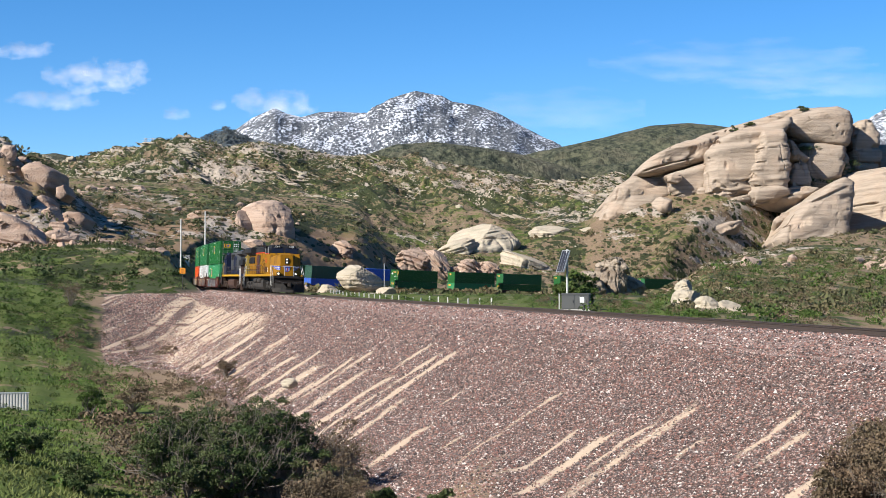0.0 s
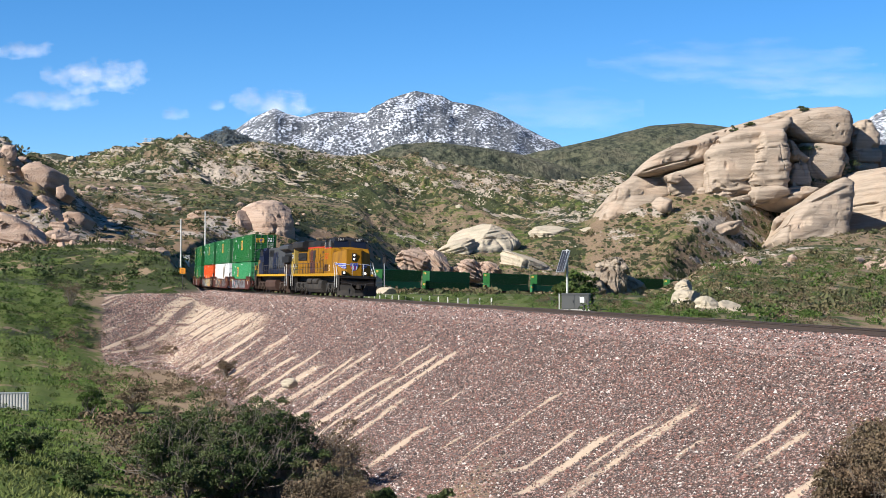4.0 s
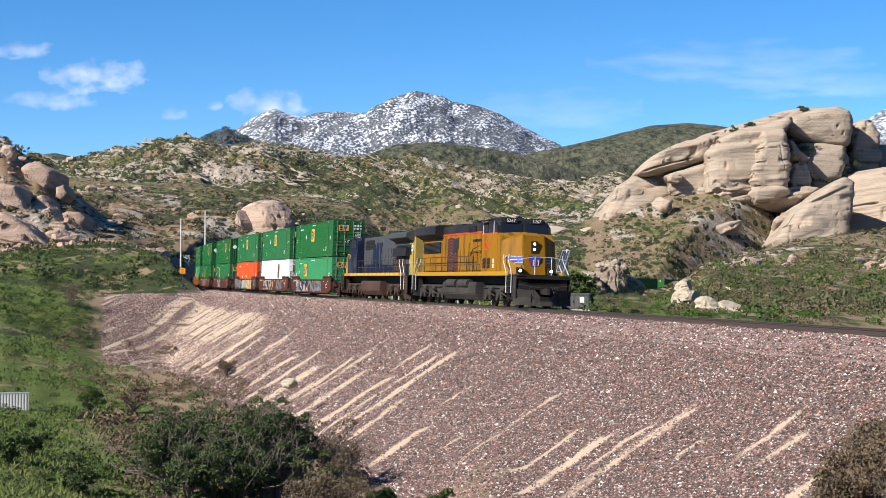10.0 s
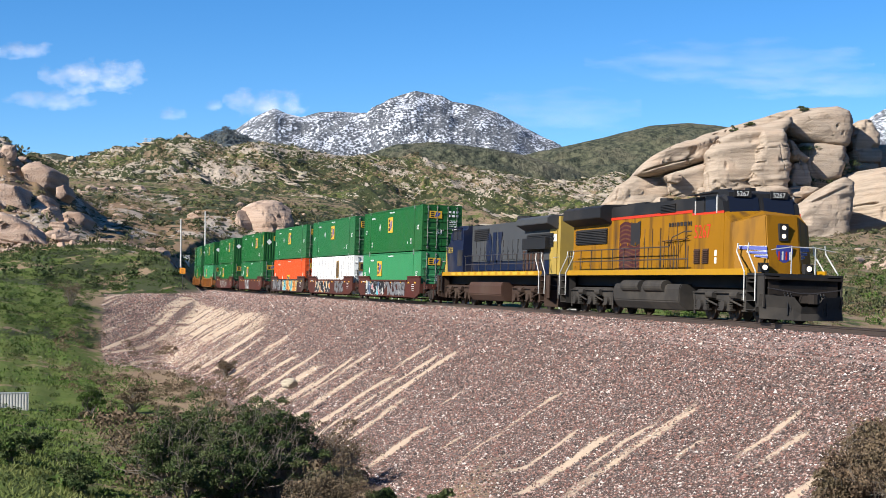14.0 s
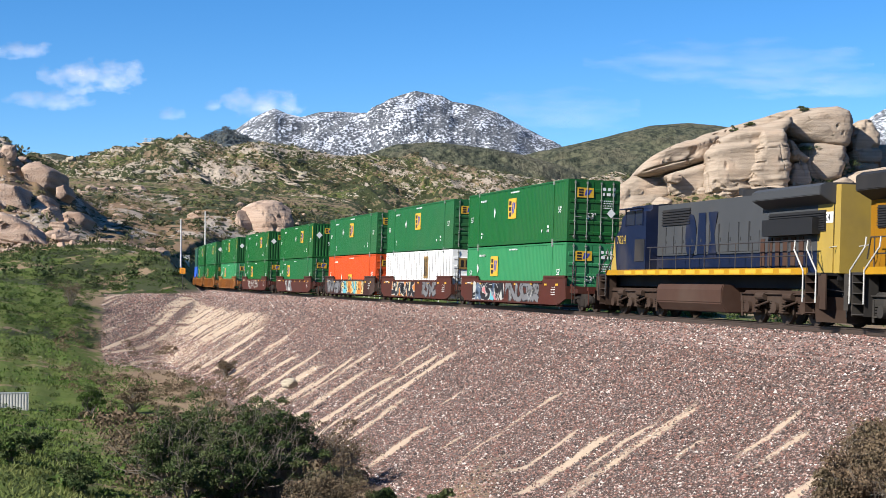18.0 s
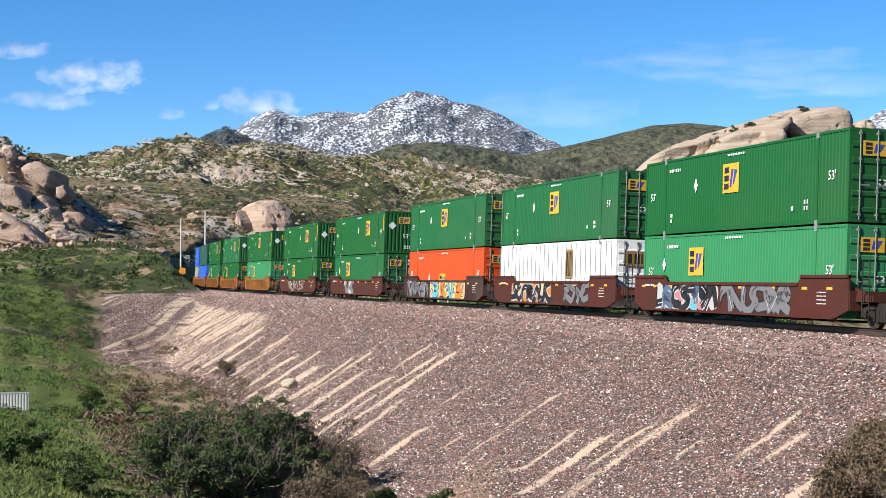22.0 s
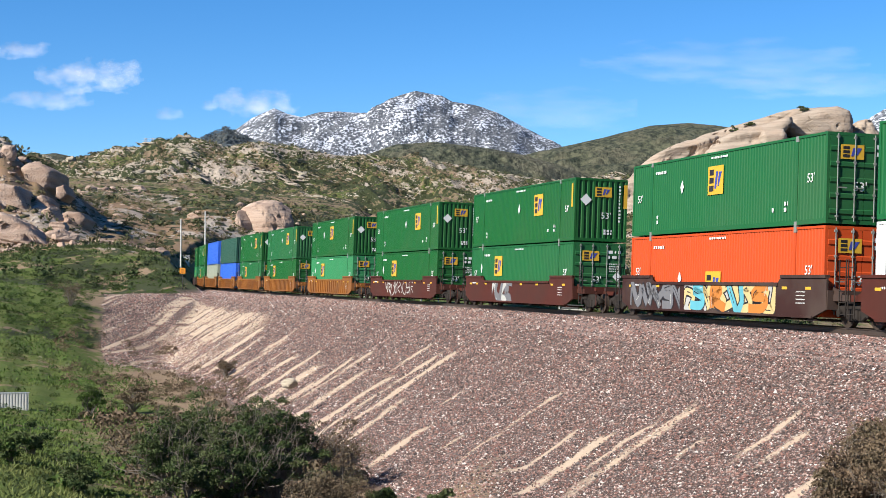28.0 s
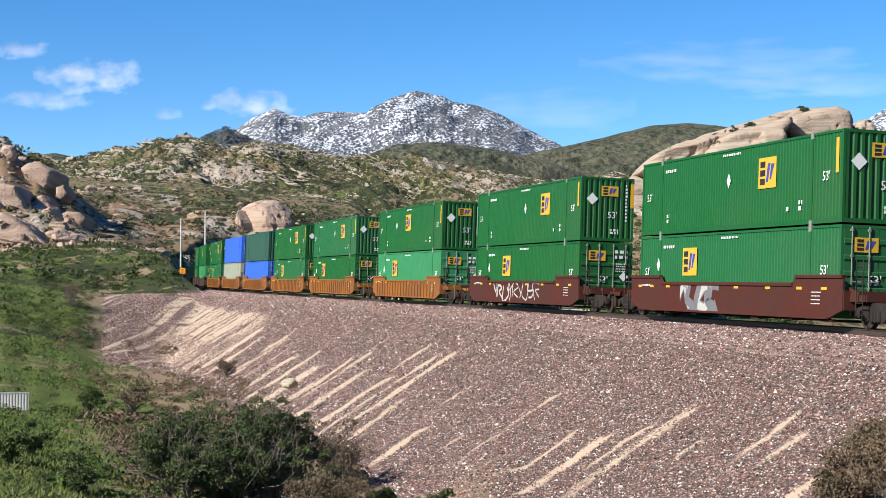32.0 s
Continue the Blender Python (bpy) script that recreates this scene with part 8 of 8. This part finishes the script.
def sign():
    x, y = -32.2, 190.0
    z = gz(x, y)
    ob = thing("warning_sign", "small square orange sign on a dark steel post", "sign", m=pose(x, y, z))
    bm = bmesh.new()
    rod(bm, [(0, 0, -0.3), (0, 0, 2.5)], 0.05, 6)
    part("post", bm, RAIL_DARK, ob)
    bm = bmesh.new()
    box(bm, -0.36, 0.36, -0.07, -0.045, 1.95, 2.65)
    part("plate", bm, SIGN_ORANGE, ob, "orange sign plate", 0.01)
    bars(ob, pose(0, -0.072, 2.45), 3, 0.4, 0.07, 0.16, material=LOGO_DARK, seed=5)
    x, y = -31.4, 187.0
    z = gz(x, y)
    ob = thing("marker_post", "thin dark steel marker post on the bank", "post", m=pose(x, y, z))
    bm = bmesh.new()
    rod(bm, [(0, 0, -0.3), (0, 0, 1.6)], 0.04, 6)
    part("post", bm, RAIL_DARK, ob)


sign()


def posts():
    bm = bmesh.new()
    box(bm, -0.045, 0.045, -0.045, 0.045, -0.3, 0.45)
    box(bm, -0.035, 0.035, -0.035, 0.035, 0.45, 0.48)
    me = mesh_of("fence_post", bm, POST_WHITE, 0.01, 1)
    for k, s in enumerate(np.linspace(-150, -56, 26)):
        x, y, z = on_line(float(s), float(np.interp(s, [-150, -56], [-14.6, -8.6])))
        q = tagged(new("fence_post", me), "short whitewashed fence post beyond the railway line", "fence post", "posts along the line")
        q.matrix_world = pose(x, y, z, (k * 37 % 7 - 3) * 0.8, (k * 53 % 7 - 3) * 0.8, k * 17)


posts()


def poles():
    for b, r, d, h in ((-170.7, 17.9, 262, 5.2), (-154.8, 14.2, 250, 7.2)):
        p = at(b, r, d)
        z = gz(p.x, p.y)
        top = p.z + h
        ob = thing("utility_pole", "weathered pale utility pole on the hillside", "utility pole", m=pose(p.x, p.y, z))
        bm = bmesh.new()
        rod(bm, [(0, 0, -0.5), (0, 0, top - z)], [0.17, 0.12], 8)
        part("pole", bm, POST_WHITE, ob)
        bm = bmesh.new()
        box(bm, -0.5, 0.5, -0.05, 0.05, top - z - 0.6, top - z - 0.48)
        part("crossarm", bm, POLE_WOOD, ob)
    p = at(-38.2, -0.5, 330)
    z = gz(p.x, p.y)
    ob = thing("signal_mast", "dark railway signal on a slim mast", "railway signal", m=pose(p.x, p.y, z))
    bm = bmesh.new()
    rod(bm, [(0, 0, -0.3), (0, 0, 8 - z + 4.2)], 0.09, 8)
    part("mast", bm, ZINC, ob)
    bm = bmesh.new()
    box(bm, -0.3, 0.3, -0.15, 0.15, 11.0 - z, 12.3 - z)
    part("signal_head", bm, BLACK, ob, bevel=0.05)
    # white shed roof behind the bank
    p = at(-171.4, 7.6, 310)
    z = 10.9
    ob = thing("site_hut", "white flat-roofed metal hut behind a bank", "hut", m=pose(p.x, p.y, z, 0, 0, 12))
    h = 1.4
    bm = bmesh.new()
    box(bm, -1.9, 1.9, -1.1, 1.1, -1.3, h)
    part("wall", bm, CONT_WHITE, ob)
    bm = bmesh.new()
    box(bm, -2.0, 2.0, -1.2, 1.2, h, h + 0.12)
    part("roof", bm, POST_WHITE, ob)
    # corrugated headwall of a culvert
    p = at(-281.7, 0, 88)
    z = gz(p.x, p.y)
    ob = thing("headwall", "galvanised corrugated steel culvert wall in the grass", "culvert wall", m=pose(p.x, p.y, z, 0, 0, 8))
    bm = bmesh.new()
    ribbed_wall(bm, -1.6, 1.05, 0, -0.3, 0.85, 0.17, 0.07, -1)
    ribbed_wall(bm, -1.6, 1.05, 0.12, -0.3, 0.85, 0.17, 0.07, 1)
    part("sheet", bm, POST_WHITE, ob)
    bm = bmesh.new()
    box(bm, -1.65, 1.1, -0.03, 0.16, 0.85, 0.9)
    part("cap_rail", bm, ZINC, ob)
    # lattice pylons on the ridge
    for b in (-193.8, -189.0):
        p = at(b, 83.7, 1045)
        z = gz(p.x, p.y)
        ob = thing("pylon", "slim lattice power pylon on the ridge", "pylon", m=pose(p.x, p.y, z))
        H = 8 + 90.7 * 1.045 - z
        bm = bmesh.new()
        for sx in (-1, 1):
            for sy in (-1, 1):
                rod(bm, [(sx * 1.6, sy * 1.6, -1), (sx * 0.35, sy * 0.35, H)], 0.14, 4)
        for k in range(7):
            u, v = k / 7, (k + 1) / 7
            a, c = 1.6 - 1.25 * u, 1.6 - 1.25 * v
            for sg in (-1, 1):
                rod(bm, [(-a, sg * a, H * u), (c, sg * c, H * v)], 0.08, 4)
                rod(bm, [(a, sg * a, H * u), (-c, sg * c, H * v)], 0.08, 4)
        part("lattice", bm, ZINC, ob)
        for k in (0.72, 0.9):
            bm = bmesh.new()
            box(bm, -2.2, 2.2, -0.12, 0.12, H * k, H * k + 0.2)
            part("crossarm", bm, ZINC, ob)


poles()

# ---- clouds ----
def cloud_mat(seed, soft, strength):
    m, nt, b = mat("cloud_vapour")
    L = nt.links.new
    tc = nt.nodes.new("ShaderNodeTexCoord")
    n = nt.nodes.new("ShaderNodeTexNoise")
    n.inputs["Scale"].default_value, n.inputs["Detail"].default_value = 0.017 if not soft else 0.006, 7
    mp = nt.nodes.new("ShaderNodeMapping")
    mp.inputs["Location"].default_value = (seed * 31, seed * 17, seed)
    mp.inputs["Scale"].default_value = (1, 1, 1.5 if not soft else 5)
    L(tc.outputs["Object"], mp.inputs["Vector"])
    L(mp.outputs[0], n.inputs["Vector"])
    a = nt.nodes.new("ShaderNodeAttribute")
    a.attribute_name = "body"
    s = nt.nodes.new("ShaderNodeMath"); s.operation = "ADD"
    sh = nt.nodes.new("ShaderNodeMapRange")
    sh.inputs[1].default_value, sh.inputs[2].default_value, sh.inputs[3].default_value, sh.inputs[4].default_value = 0.3, 0.7, -0.35, 1.0
    L(n.outputs["Fac"], sh.inputs[0])
    L(sh.outputs[0], s.inputs[0])
    L(a.outputs["Fac"], s.inputs[1])
    r = nt.nodes.new("ShaderNodeMapRange")
    r.inputs[1].default_value, r.inputs[2].default_value = 0.35, 1.9
    r.inputs[4].default_value = strength
    L(s.outputs[0], r.inputs[0])
    b.inputs["Base Color"].default_value = (0.36, 0.36, 0.38, 1)
    b.inputs["Roughness"].default_value = 1.0
    # added glow in place of the sunlight that the thin sheet misses
    b.inputs["Emission Color"].default_value = (0.88, 0.86, 0.93, 1)
    b.inputs["Emission Strength"].default_value = 0.34
    L(r.outputs[0], b.inputs["Alpha"])
    return m


CLOUDS = []


def cloud(b, r, w, h, drift, seed, strength=0.95, soft=False):
    d = 4750
    W, H = w * d / 2000, h * d / 2000
    nx, nz = 40, 16
    U, V = np.meshgrid(np.linspace(-1, 1, nx), np.linspace(-1, 1, nz))
    P = np.stack([U * W, 20 * np.cos(U * 1.5) * np.cos(V * 1.5), V * H], -1).reshape(-1, 3)
    i = np.arange(nx * nz).reshape(nz, nx)
    q = np.stack([i[:-1, :-1], i[:-1, 1:], i[1:, 1:], i[1:, :-1]], -1).reshape(-1, 4)
    me = grid_mesh("cloud", P, q, cloud_mat(seed, soft, strength))
    body = np.clip(1.0 - (U ** 2 + np.where(V > 0, V * 1.0, V * 1.25) ** 2), -1, 1)
    me.attributes.new("body", "FLOAT", "POINT").data.foreach_set("value", body.ravel().astype(np.float32))
    ob = tagged(new("cloud", me), "faint white streak of high cloud" if soft else "small white fair-weather cloud", "cloud", "clouds")
    ob.visible_shadow = False
    p = at(b, r, d)
    ob.location = p
    CLOUDS.append((ob, p, drift * d / 1000))


cloud(-274.4, 147.7, 42, 13, -3, 1, 0.42)
cloud(-226.6, 130.8, 72, 27, -5, 2, 0.5)
cloud(-255.2, 115.0, 62, 16, -4, 3, 0.36)
cloud(-108.1, 112.1, 60, 24, -14, 4, 0.46)
cloud(-173.6, 106.5, 18, 12, -5, 5, 0.3)
cloud(-147.8, 112.4, 14, 9, -6, 6, 0.28)
cloud(189.8, 140.0, 190, 34, -6, 7, 0.16, True)
cloud(244.9, 125.3, 150, 22, -6, 8, 0.20, True)
cloud(72.1, 106.9, 120, 36, -6, 9, 0.16, True)


def motions():
    for ob, s0, base, lift, back in TRAIN:
        rows = []
        for k in range(33):
            m = line_pose(s0 + travelled(k), base)
            if lift:
                m = m @ pose(0, 0, lift)
            if back:
                m = m @ pose(0, 0, 0, 0, 0, 180)
            rows.append((float(k), m))
        walk(ob, rows)
    for ob, p, drift in CLOUDS:
        walk(ob, [(0.0, Matrix.Translation(p)), (32.0, Matrix.Translation(p + Vector((drift, 0, 0))))])
    for w, dx, r in WHEELS:
        turn = -1 if w.parent.parent["label"].endswith("backwards") else 1
        step = 3 if r > 0.5 else 2
        walk(w, [(f / 30, Matrix.LocRotScale((dx, 0, r), Euler((0, turn * travelled(f / 30) / r, 0)), None)) for f in [*range(0, 960, step), 960]])


motions()
